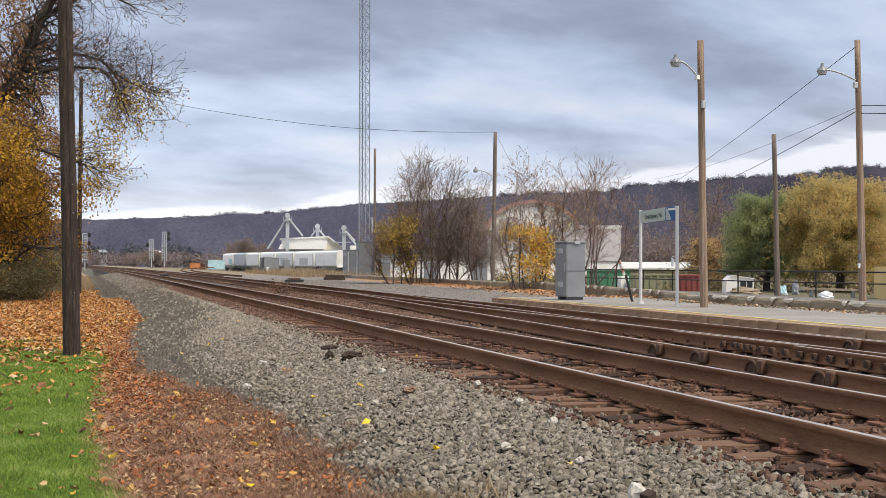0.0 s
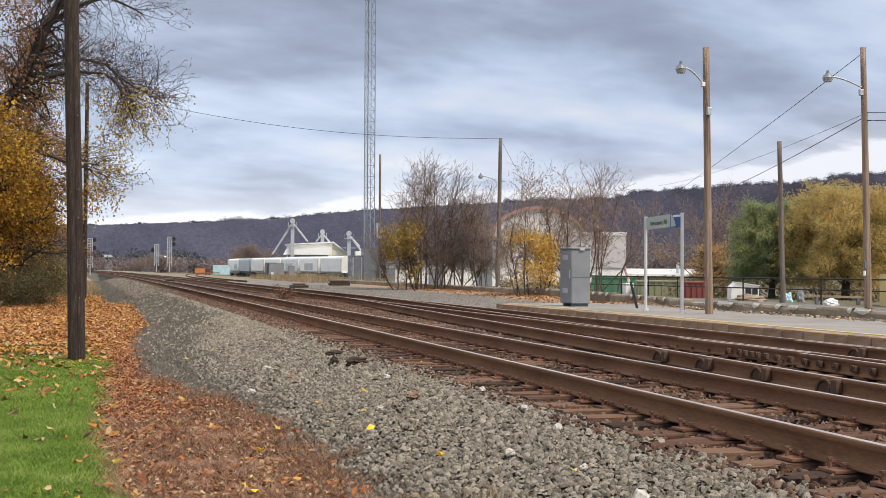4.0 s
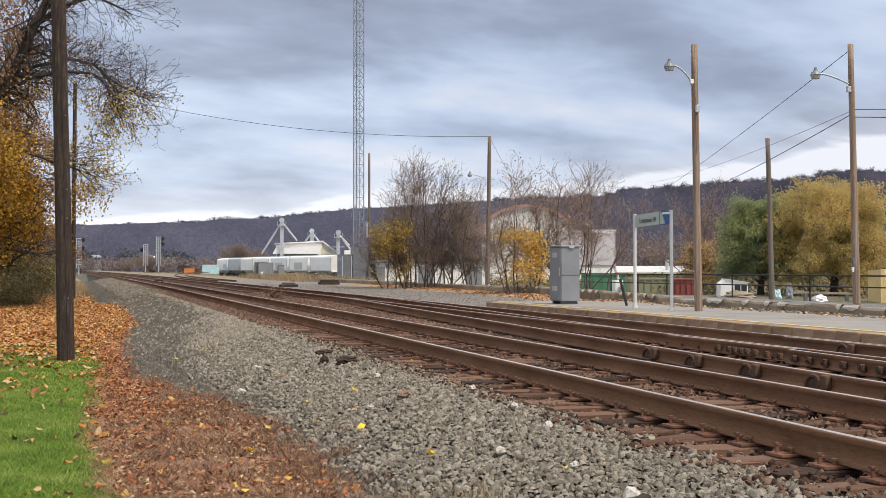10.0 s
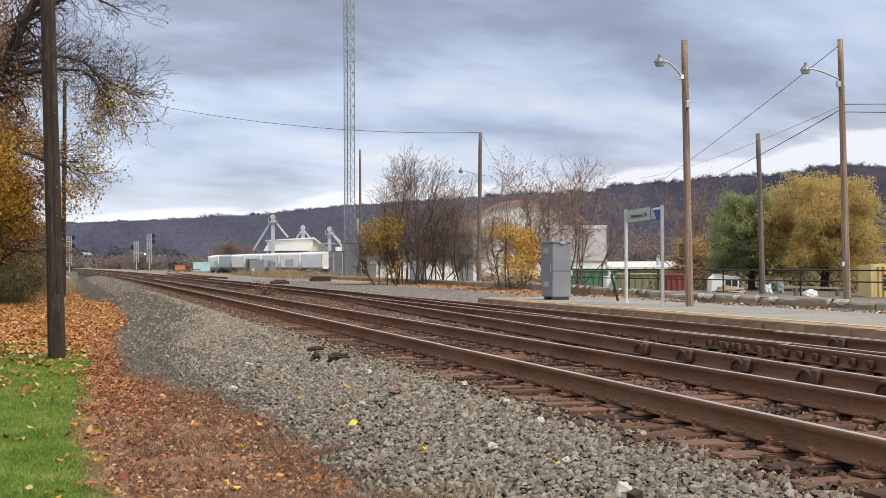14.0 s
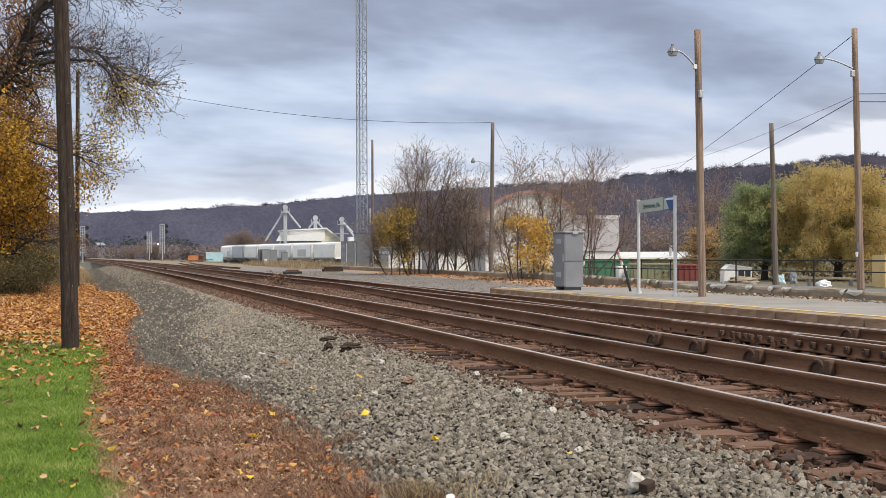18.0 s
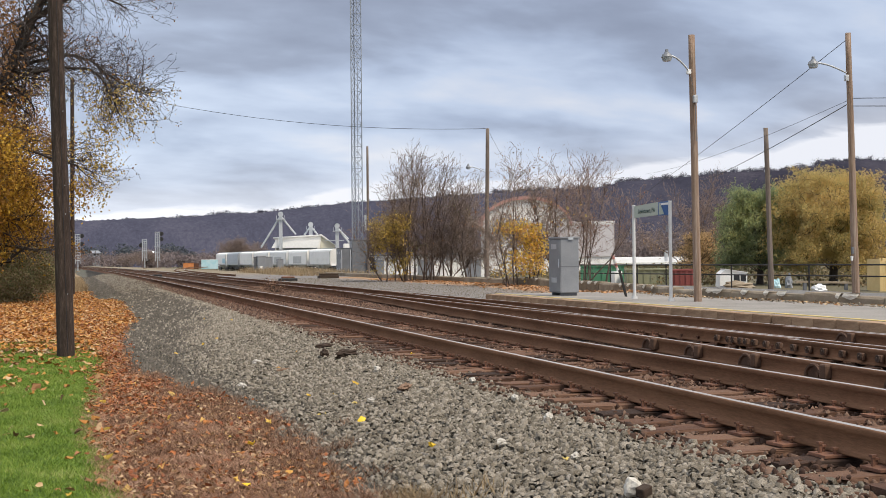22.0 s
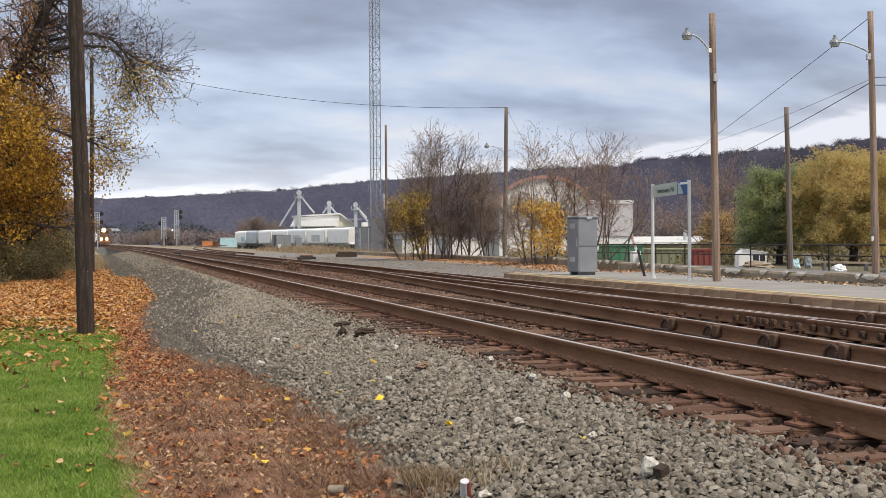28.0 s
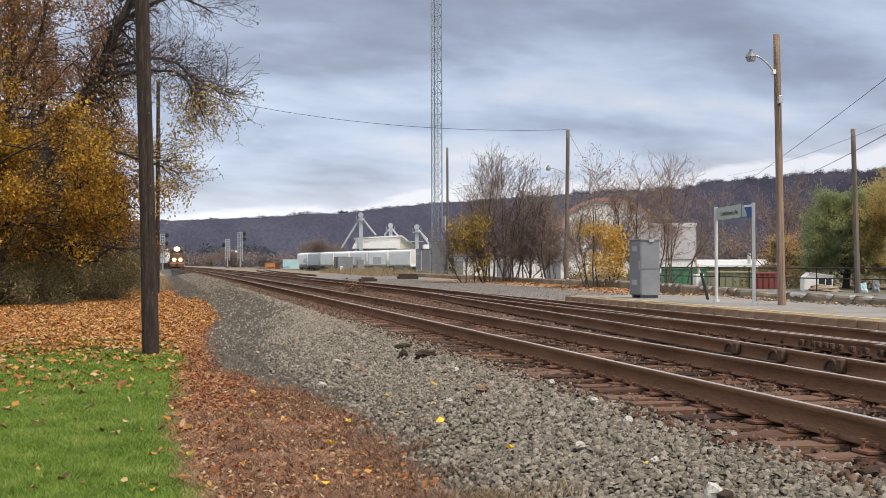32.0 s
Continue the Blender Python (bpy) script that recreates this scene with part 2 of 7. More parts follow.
M_BRICK = surf("tan edge brick", (0.21, 0.130, 0.078), (0.39, 0.265, 0.165), 0.9, 5, 40, 0.7, per_object=0.16, stretch=(1, 0.5, 2))
M_CONC = surf("old concrete", (0.095, 0.070, 0.046), (0.225, 0.180, 0.128), 0.95, 1.8, 30, 0.8, third=(0.36, 0.30, 0.225), per_object=0.22)
M_PANELGREY = surf("dull grey wall sheet", (0.45, 0.43, 0.435), (0.58, 0.55, 0.555), 0.7, 0.6, 8, 0.1)
M_PALEROOF = surf("dusty white roof sheet", (0.44, 0.44, 0.425), (0.58, 0.575, 0.56), 0.7, 0.6, 8, 0.1)
M_CASTING = surf("dark rusty casting", (0.055, 0.030, 0.019), (0.125, 0.070, 0.044), 0.8, 6, 60, 0.4)
M_FLAKE = surf("flaked white skin", (0.66, 0.61, 0.53), (0.85, 0.81, 0.73), 0.85, 5, 40, 0.4)
M_FADEDRED = surf("faded red paint", (0.42, 0.16, 0.14), (0.55, 0.27, 0.24), 0.7, 3, 30, 0.05)


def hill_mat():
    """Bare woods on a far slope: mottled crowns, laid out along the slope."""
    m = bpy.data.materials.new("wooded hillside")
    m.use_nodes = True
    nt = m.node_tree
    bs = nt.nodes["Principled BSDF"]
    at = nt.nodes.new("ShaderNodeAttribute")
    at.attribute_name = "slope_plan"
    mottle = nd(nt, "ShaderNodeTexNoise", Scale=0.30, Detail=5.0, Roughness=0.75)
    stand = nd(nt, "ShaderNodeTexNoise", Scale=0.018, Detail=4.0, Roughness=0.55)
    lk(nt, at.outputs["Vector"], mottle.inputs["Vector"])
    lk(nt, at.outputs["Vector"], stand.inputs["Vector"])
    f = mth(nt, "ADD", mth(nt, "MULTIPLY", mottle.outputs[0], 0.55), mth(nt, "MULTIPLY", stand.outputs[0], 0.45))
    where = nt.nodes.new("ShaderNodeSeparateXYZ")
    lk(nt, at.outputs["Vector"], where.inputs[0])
    # Distance haze put into the colour: paler and bluer westward, weaker to the east.
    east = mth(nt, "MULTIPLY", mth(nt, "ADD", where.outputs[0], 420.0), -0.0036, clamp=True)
    far_hazed = ramp(nt, f, [(0.30, (0.036, 0.038, 0.055)), (0.5, (0.060, 0.061, 0.086)), (0.7, (0.098, 0.094, 0.120))])
    near_clearer = ramp(nt, f, [(0.32, (0.016, 0.016, 0.024)), (0.5, (0.038, 0.037, 0.051)), (0.68, (0.074, 0.068, 0.083))])
    lk(nt, mixc(nt, east, far_hazed, near_clearer), bs.inputs["Base Color"])
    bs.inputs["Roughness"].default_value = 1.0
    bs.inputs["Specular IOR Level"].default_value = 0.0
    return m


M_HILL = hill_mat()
M_ROOFRED = surf("faded red roof", (0.40, 0.20, 0.17), (0.54, 0.32, 0.28), 0.8, 0.3, 5, 0.1)
M_SIDING = surf("white metal siding", (0.64, 0.625, 0.59), (0.78, 0.765, 0.73), 0.6, 0.5, 8, 0.1, third=(0.85, 0.835, 0.80))
M_SIGN = surf("pale green sign", (0.36, 0.41, 0.36), (0.42, 0.47, 0.42), 0.5, 2, 20, 0.02)
M_SIGNBLUE = surf("blue sign", (0.03, 0.09, 0.24), (0.05, 0.12, 0.30), 0.5, 2, 20, 0.02)
M_INK = surf("sign lettering", (0.05, 0.09, 0.08), (0.08, 0.12, 0.11), 0.6, 2, 20, 0.0)
M_GLASS = surf("lamp glass", (0.25, 0.27, 0.28), (0.36, 0.38, 0.39), 0.2, 2, 20, 0.0)
M_GREENBOX = surf("green container", (0.05, 0.16, 0.09), (0.09, 0.24, 0.14), 0.7, 1, 20, 0.1)
M_OLIVE = surf("olive container", (0.20, 0.20, 0.12), (0.28, 0.28, 0.18), 0.7, 1, 20, 0.1)
M_MAROON = surf("maroon container", (0.17, 0.045, 0.04), (0.26, 0.075, 0.065), 0.7, 1, 20, 0.1)
M_ORANGE = surf("rusty orange paint", (0.42, 0.15, 0.05), (0.60, 0.25, 0.09), 0.7, 1, 20, 0.1)
M_SHEDYEL = surf("yellow shed boards", (0.55, 0.40, 0.17), (0.70, 0.53, 0.26), 0.7, 1, 20, 0.1, per_object=0.2)
M_SHEDCREAM = surf("cream metal siding", (0.58, 0.55, 0.44), (0.70, 0.67, 0.56), 0.6, 0.4, 6, 0.1)
M_WINDOW = surf("dark glass", (0.015, 0.018, 0.02), (0.03, 0.034, 0.04), 0.1, 2, 20, 0.0, spec=0.6)
M_TYRE = surf("tyre rubber", (0.015, 0.015, 0.015), (0.03, 0.03, 0.03), 0.9, 3, 30, 0.1)
M_CYAN = surf("sprayed pale cyan", (0.25, 0.52, 0.60), (0.55, 0.66, 0.68), 0.7, 1, 10, 0.0)
M_BAG = surf("white plastic", (0.6, 0.62, 0.64), (0.8, 0.8, 0.8), 0.4, 4, 30, 0.4)
# Black body made brown: the headlights' orange glow put into the base colour.
M_LOCO = surf("dark paint tinted by lamp glow", (0.085, 0.050, 0.035), (0.19, 0.115, 0.078), 0.5, 1, 12, 0.05)
M_GRASS = leafy("grass blades", [(0.070, 0.115, 0.016), (0.115, 0.185, 0.024), (0.165, 0.255, 0.032), (0.235, 0.32, 0.05), (0.36, 0.37, 0.13)], 0.55, 0.3, 0.4, 1.6)
M_DEAD = leafy("dead grass", [(0.16, 0.085, 0.050), (0.27, 0.145, 0.088), (0.38, 0.215, 0.140), (0.47, 0.30, 0.205), (0.58, 0.42, 0.31)], 0.9, 0.1, 0.5, 2.6)
M_STRAW = leafy("dry straw", [(0.15, 0.10, 0.06), (0.25, 0.18, 0.10), (0.34, 0.26, 0.16), (0.40, 0.32, 0.21)], 0.9, 0.15, 0.4, 0.5)
M_FALLEN = leafy("fallen leaves", [(0.276, 0.098, 0.026), (0.405, 0.167, 0.037), (0.478, 0.235, 0.053), (0.331, 0.147, 0.053), (0.221, 0.098, 0.047), (0.534, 0.323, 0.105), (0.460, 0.333, 0.200)], 0.75, 0.1)
M_REDLEAF = leafy("russet leaves", [(0.22, 0.07, 0.03), (0.33, 0.11, 0.04), (0.42, 0.17, 0.05), (0.28, 0.12, 0.06), (0.38, 0.24, 0.14)], 0.8, 0.1)
M_DRIFT = leafy("dull drifted leaves", [(0.20, 0.105, 0.055), (0.30, 0.155, 0.075), (0.38, 0.195, 0.085), (0.34, 0.215, 0.13), (0.42, 0.29, 0.19), (0.46, 0.22, 0.075)], 0.8, 0.1)
M_LAWNLEAF = leafy("withered lawn leaves", [(0.13, 0.075, 0.04), (0.24, 0.12, 0.05), (0.36, 0.22, 0.10), (0.50, 0.36, 0.22)], 0.8, 0.1)
M_GOLD = leafy("yellow leaf", [(0.75, 0.48, 0.02), (0.82, 0.56, 0.05)], 0.6, 0.15)
M_AUTUMN = leafy("autumn crown", [(0.085, 0.055, 0.022), (0.15, 0.085, 0.024), (0.30, 0.15, 0.027), (0.40, 0.24, 0.034), (0.56, 0.35, 0.042), (0.70, 0.45, 0.055)], 0.6, 0.4, 0.45, 0.55)
M_RUSSET = leafy("dull russet crown", [(0.12, 0.070, 0.038), (0.20, 0.11, 0.05), (0.27, 0.145, 0.055), (0.33, 0.20, 0.075)], 0.75, 0.4, 0.4, 0.6)
M_AUTUMNDK = leafy("rusty crown", [(0.085, 0.050, 0.025), (0.15, 0.080, 0.03), (0.26, 0.115, 0.03), (0.34, 0.15, 0.035), (0.20, 0.12, 0.04)], 0.7, 0.45, 0.4, 0.5)
M_YLEAF = leafy("yellow crown", [(0.28, 0.19, 0.05), (0.46, 0.32, 0.075), (0.60, 0.42, 0.10), (0.66, 0.47, 0.13), (0.44, 0.34, 0.11)], 0.6, 0.5)
M_OLEAF = leafy("orange yellow sprigs", [(0.76, 0.50, 0.08), (0.82, 0.58, 0.11), (0.70, 0.36, 0.12), (0.78, 0.60, 0.18)], 0.6, 0.45)
M_HEDGE = leafy("undergrowth", [(0.12, 0.125, 0.055), (0.19, 0.185, 0.08), (0.27, 0.235, 0.11), (0.16, 0.125, 0.07), (0.25, 0.175, 0.10)], 0.8, 0.3)
M_GTREE = leafy("green crown", [(0.15, 0.19, 0.105), (0.21, 0.26, 0.135), (0.29, 0.335, 0.16), (0.38, 0.40, 0.17), (0.48, 0.46, 0.18)], 0.65, 0.5, 0.5, 0.5)
M_OCHRE = leafy("ochre crown", [(0.31, 0.31, 0.145), (0.43, 0.375, 0.155), (0.53, 0.415, 0.165), (0.62, 0.46, 0.17), (0.65, 0.455, 0.18), (0.48, 0.38, 0.21)], 0.7, 0.55, 0.5, 0.45)
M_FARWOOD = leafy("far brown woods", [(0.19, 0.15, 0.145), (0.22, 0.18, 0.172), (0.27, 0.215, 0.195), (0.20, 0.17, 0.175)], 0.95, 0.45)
# Conifers and ridge woods: distance haze mixed into the leaf colours.
M_FARFIR = leafy("far conifers with haze tint", [(0.075, 0.085, 0.096), (0.090, 0.102, 0.110), (0.11, 0.12, 0.122)], 0.95, 0.35)
M_RIDGE = leafy("ridge woods with haze tint", [(0.075, 0.077, 0.105), (0.09, 0.09, 0.12), (0.11, 0.108, 0.138), (0.13, 0.122, 0.145)], 0.98, 0.45)
M_SCRUB = leafy("dry scrub", [(0.13, 0.105, 0.06), (0.20, 0.155, 0.085), (0.16, 0.15, 0.07), (0.25, 0.18, 0.10)], 0.9, 0.25)
M_LIGHT = glow("burning headlight", (1.0, 0.84, 0.56), 14.0)
M_DITCH = glow("burning ditch light", (1.0, 0.82, 0.52), 6.0)
# Orange glow round the burning lamps, built as an emissive disc.
M_HALO = glow("orange lamp halo", (1.0, 0.48, 0.17), 0.9)
M_LUNAR = glow("white signal lamp", (0.9, 0.95, 1.0), 1.6)


# ---- mesh tools ----
def np_mesh(name, V, F):
    """A mesh from arrays of corners and faces."""
    V, F = np.asarray(V, dtype=np.float32), np.asarray(F, dtype=np.int32)
    me = bpy.data.meshes.new(name)
    n, k = F.shape
    me.vertices.add(len(V))
    me.vertices.foreach_set("co", V.ravel())
    me.loops.add(n * k)
    me.loops.foreach_set("vertex_index", F.ravel())
    me.polygons.add(n)
    me.polygons.foreach_set("loop_start", np.arange(0, n * k, k, dtype=np.int32))
    me.update(calc_edges=True)
    return me


def obj(name, me, mat, parent=None, label=""):
    ob = new(name, me)
    if mat is not None and len(me.materials) == 0:
        me.materials.append(mat)
    if parent is not None:
        ob.parent = parent
    if label:
        ob["label"] = label
    return ob


def part(name, bm, mat, parent=None, label="", smooth=False):
    me = bpy.data.meshes.new(name)
    bm.to_mesh(me)
    bm.free()
    if smooth:
        me.polygons.foreach_set("use_smooth", np.ones(len(me.polygons), dtype=bool))
    return obj(name, me, mat, parent, label)


def holder(name, label, category, m=None, group="", kind=""):
    ob = new(name)
    if m is not None:
        ob.matrix_basis = m
    return tagged(ob, label, category, group, kind)


def box(x0, x1, y0, y1, z0, z1, bevel=0.0, bm=None):
    bm = bm or bmesh.new()
    r = bmesh.ops.create_cube(bm, size=1, matrix=Matrix.LocRotScale(((x0 + x1) / 2, (y0 + y1) / 2, (z0 + z1) / 2), None, (abs(x1 - x0), abs(y1 - y0), abs(z1 - z0))))
    if bevel:
        es = {e for v in r["verts"] for e in v.link_edges}
        bmesh.ops.bevel(bm, geom=list(es), offset=bevel, segments=2, affect="EDGES", profile=0.5)
    return bm


def rod(a, b, r0, r1=None, seg=8, bm=None):
    bm = bm or bmesh.new()
    a, b = Vector(a), Vector(b)
    d = b - a
    m = Matrix.Translation((a + b) / 2) @ d.to_track_quat("Z", "Y").to_matrix().to_4x4()
    bmesh.ops.create_cone(bm, cap_ends=True, segments=seg, radius1=r0, radius2=r0 if r1 is None else r1, depth=d.length, matrix=m)
    return bm


def path_rods(points, r, seg=6, bm=None):
    bm = bm or bmesh.new()
    for a, b in zip(points, points[1:]):
        rod(a, b, r, r, seg, bm)
    return bm


def prisms(A, B, ra, rb, sides=5):
    """Many tapered sticks at once: corners and quads."""
    A, B = np.asarray(A, float), np.asarray(B, float)
    ra, rb = np.asarray(ra, float), np.asarray(rb, float)
    d = B - A
    d /= np.linalg.norm(d, axis=1, keepdims=True) + 1e-9
    h = np.where(np.abs(d[:, 2:3]) < 0.9, [[0, 0, 1.0]], [[1.0, 0, 0]])
    u = np.cross(d, h)
    u /= np.linalg.norm(u, axis=1, keepdims=True)
    w = np.cross(d, u)
    an = np.arange(sides) * 2 * np.pi / sides
    ring = u[:, None] * np.cos(an)[None, :, None] + w[:, None] * np.sin(an)[None, :, None]
    V = np.concatenate([A[:, None] + ring * ra[:, None, None], B[:, None] + ring * rb[:, None, None]], 1)
    i = np.arange(sides)
    q = np.stack([i, (i + 1) % sides, (i + 1) % sides + sides, i + sides], 1)
    F = (np.arange(len(A)) * 2 * sides)[:, None, None] + q[None]
    return V.reshape(-1, 3), F.reshape(-1, 4)


def leaves(P, size, rng, flat=0.0, jit=0.45, narrow=0.75, ragged=False):
    """A small bent leaf at each place: four corners, or seven round a crumpled lobed outline."""
    P = np.asarray(P, float)
    n = len(P)
    nor = rng.normal(size=(n, 3))
    nor[:, 2] += flat * 4
    nor /= np.linalg.norm(nor, axis=1, keepdims=True)
    u = np.cross(nor, rng.normal(size=(n, 3)))
    u /= np.linalg.norm(u, axis=1, keepdims=True)
    w = np.cross(nor, u)
    s = (np.asarray(size) * (1 + jit * (rng.random(n) * 2 - 1)))[:, None]
    if ragged:
        an = np.arange(7) * 2 * np.pi / 7 + rng.normal(size=(n, 7)) * 0.18
        ra = s * 0.5 * np.where(np.arange(7) % 2 == 0, 1.15, 0.62)[None] * (0.75 + 0.5 * rng.random((n, 7)))
        li = (rng.random((n, 7)) - 0.35) * s * 0.55
        V = P[:, None] + u[:, None] * (np.cos(an) * ra)[..., None] + w[:, None] * (np.sin(an) * ra * narrow)[..., None] + nor[:, None] * li[..., None]
        F = (np.arange(n) * 7)[:, None, None] + np.array([[0, 1, 2], [0, 2, 3], [0, 3, 4], [0, 4, 5], [0, 5, 6]])[None]
        return V.reshape(-1, 3), F.reshape(-1, 3)
    bend = nor * s * (rng.random((n, 1)) * 0.5 - 0.1)
    V = np.stack([P - u * s * 0.5, P + w * s * 0.5 * narrow + bend, P + u * s * 0.5, P - w * s * 0.5 * narrow + bend * 0.6], 1)
    F = (np.arange(n) * 4)[:, None, None] + np.array([[0, 1, 2], [0, 2, 3]])[None]
    return V.reshape(-1, 3), F.reshape(-1, 3)


def tube(points, r, sides=6, ref=(0, 0, 1.0)):
    """One unbroken round skin along a line; r is one radius or one for each point."""
    p = np.asarray(points, float)
    r = np.broadcast_to(np.asarray(r, float), (len(p),))[:, None, None]
    d = np.gradient(p, axis=0)
    d /= np.linalg.norm(d, axis=1, keepdims=True)
    u = np.cross(d, ref)
    u /= np.linalg.norm(u, axis=1, keepdims=True) + 1e-9
    w = np.cross(d, u)
    an = np.arange(sides) * 2 * np.pi / sides
    V = p[:, None] + r * (u[:, None] * np.cos(an)[None, :, None] + w[:, None] * np.sin(an)[None, :, None])
    i = (np.arange(len(p) - 1) * sides)[:, None]
    j = np.arange(sides)[None]
    jn = (j + 1) % sides
    F = np.stack([i + j, i + jn, i + sides + jn, i + sides + j], -1)
    return V.reshape(-1, 3), F.reshape(-1, 4)


def slivers(P, length, width, rng, along=(0, 0, -1.0), stray=0.5):
    """Narrow hanging leaves or twiglets at each place."""
    P = np.asarray(P, float)
    n = len(P)
    d = np.array(along) + rng.normal(size=(n, 3)) * stray
    d /= np.linalg.norm(d, axis=1, keepdims=True)
    w = np.cross(d, rng.normal(size=(n, 3)))
    w /= np.linalg.norm(w, axis=1, keepdims=True)
    ln = (length * (0.5 + rng.random(n)))[:, None]
    wd = (width * (0.6 + 0.8 * rng.random(n)))[:, None]
    V = np.stack([P, P + d * ln * 0.5 + w * wd * 0.5, P + d * ln, P + d * ln * 0.5 - w * wd * 0.5], 1)
    F = (np.arange(n) * 4)[:, None, None] + np.array([[0, 1, 2], [0, 2, 3]])[None]
    return V.reshape(-1, 3), F.reshape(-1, 3)


def blades(P, h, w, rng, lean=0.5):
    P = np.asarray(P, float)
    n = len(P)
    a = rng.random(n) * 2 * np.pi
    hh = h * (0.5 + rng.random(n))
    ww = w * (0.6 + 0.8 * rng.random(n))
    side = np.stack([np.cos(a), np.sin(a), np.zeros(n)], 1)
    tip = np.stack([rng.normal(size=n) * lean, rng.normal(size=n) * lean, np.ones(n)], 1) * hh[:, None]
    V = np.stack([P - side * ww[:, None] / 2, P + side * ww[:, None] / 2, P + tip], 1)
    return V.reshape(-1, 3), np.arange(n * 3).reshape(-1, 3)


def stones(P, size, rng, flat=0.62):
    """Crushed stones: six-sided broken lumps with a smaller sloping top, lying at all angles."""
    n = len(P)
    an = (np.arange(6) * np.pi / 3)[None] + rng.normal(size=(n, 6)) * 0.24
    ra = 0.5 * (0.68 + 0.5 * rng.random((n, 6)))
    st = 0.72 + 0.62 * rng.random((n, 1))
    low_ = np.stack([np.cos(an) * ra * st, np.sin(an) * ra / st, np.full((n, 6), -0.30) + 0.10 * rng.normal(size=(n, 6))], -1)
    k = 0.42 + 0.34 * rng.random((n, 6))
    sh = rng.normal(size=(n, 1, 2)) * 0.12
    sl = rng.normal(size=(n, 2)) * 0.30
    tx, ty = np.cos(an) * ra * st * k, np.sin(an) * ra / st * k
    tz = 0.30 + tx * sl[:, :1] + ty * sl[:, 1:] + 0.03 * rng.normal(size=(n, 6))
    top = np.stack([tx + sh[..., 0], ty + sh[..., 1], tz], -1)
    V = np.concatenate([low_, top], 1) * np.array([1, 1, 1.15 * flat])
    a, b, c = rng.random(n) * 2 * np.pi, rng.normal(size=n) * 0.40, rng.normal(size=n) * 0.40
    ca, sa, cb, sb, cc, sc = np.cos(a), np.sin(a), np.cos(b), np.sin(b), np.cos(c), np.sin(c)
    o = np.zeros(n)
    Rz = np.stack([ca, -sa, o, sa, ca, o, o, o, o + 1], 1).reshape(n, 3, 3)
    Ry = np.stack([cb, o, sb, o, o + 1, o, -sb, o, cb], 1).reshape(n, 3, 3)
    Rx = np.stack([o + 1, o, o, o, cc, -sc, o, sc, cc], 1).reshape(n, 3, 3)
    s = np.asarray(size) * (0.62 + 0.85 * rng.random(n) ** 1.8)
    V = np.einsum("nij,nkj->nki", Rx @ Ry @ Rz, V) * s[:, None, None] + np.asarray(P)[:, None]
    i = np.arange(6)
    f = np.concatenate([np.stack([i, (i + 1) % 6, (i + 1) % 6 + 6, i + 6], 1), [[6, 7, 8, 9], [6, 9, 10, 11]]])
    return V.reshape(-1, 3), ((np.arange(n) * 12)[:, None, None] + f[None]).reshape(-1, 4)


def chips(P, size, rng):
    """Fine far gravel: four-sided points."""
    n = len(P)
    an = (np.arange(4) * np.pi / 2)[None] + rng.random((n, 1)) * 6.3 + rng.normal(size=(n, 4)) * 0.3
    ra = 0.6 * np.asarray(size)[:, None] * (0.6 + 0.7 * rng.random((n, 4)))
    ring = np.stack([np.cos(an) * ra, np.sin(an) * ra, np.full((n, 4), -0.01)], -1)
    tip = np.stack([rng.normal(size=n) * 0.16, rng.normal(size=n) * 0.16, 0.25 + 0.45 * rng.random(n)], -1)[:, None] * np.asarray(size)[:, None, None]
    V = np.concatenate([ring, tip], 1) + np.asarray(P)[:, None]
    f = np.array([[0, 1, 4], [1, 2, 4], [2, 3, 4], [3, 0, 4]])
    return V.reshape(-1, 3), ((np.arange(n) * 5)[:, None, None] + f[None]).reshape(-1, 3)


def extruded(outline, y0, y1):
    """A flat outline in x and z, drawn out along y."""
    bm = bmesh.new()
    a = [bm.verts.new((x, y0, z)) for x, z in outline]
    b = [bm.verts.new((x, y1, z)) for x, z in outline]
    bm.faces.new(a)
    bm.faces.new(b[::-1])
    for j in range(len(a)):
        bm.faces.new((a[j], a[(j + 1) % len(a)], b[(j + 1) % len(a)], b[j]))
    bmesh.ops.recalc_face_normals(bm, faces=bm.faces)
    return bm


def merge(parts):
    vs, fs, o = [], [], 0
    for V, F in parts:
        vs.append(V)
        fs.append(F + o)
        o += len(V)
    return np.concatenate(vs), np.concatenate(fs)


def smooth(a, b, x):
    t = np.clip((x - a) / (b - a), 0, 1)
    return t * t * (3 - 2 * t)


def wobble(x, y, s=1.0):
    return (np.sin(x * 1.7 * s + 0.6 * np.sin(y * 0.9 * s)) + np.sin(y * 1.3 * s + 1.1 + 0.8 * np.sin(x * 0.7 * s)) + 0.6 * np.sin((x + y) * 3.1 * s + 2) + 0.5 * np.sin((x - 1.7 * y) * 4.7 * s)) / 3.1


# ---- plan of the ground ----
NEAR, GAUGE, SECOND = 4.52, 1.435, 8.82      # near rail, gauge, near rail of the second track


def off(y):
    """The long left-hand curve of the line."""
    return -5.0e-5 * np.maximum(0, np.asarray(y, float) - 20) ** 2 * (np.asarray(y) < 900) - (np.asarray(y) >= 900) * (38.72 + 0.088 * (np.asarray(y, float) - 900))


def kerb_x(y):
    return np.interp(y, [0, 20, 27, 38, 48, 75, 130, 200], [15.6, 15.2, 15.0, 16.9, 18.2, 18.6, 19.4, 19.5])


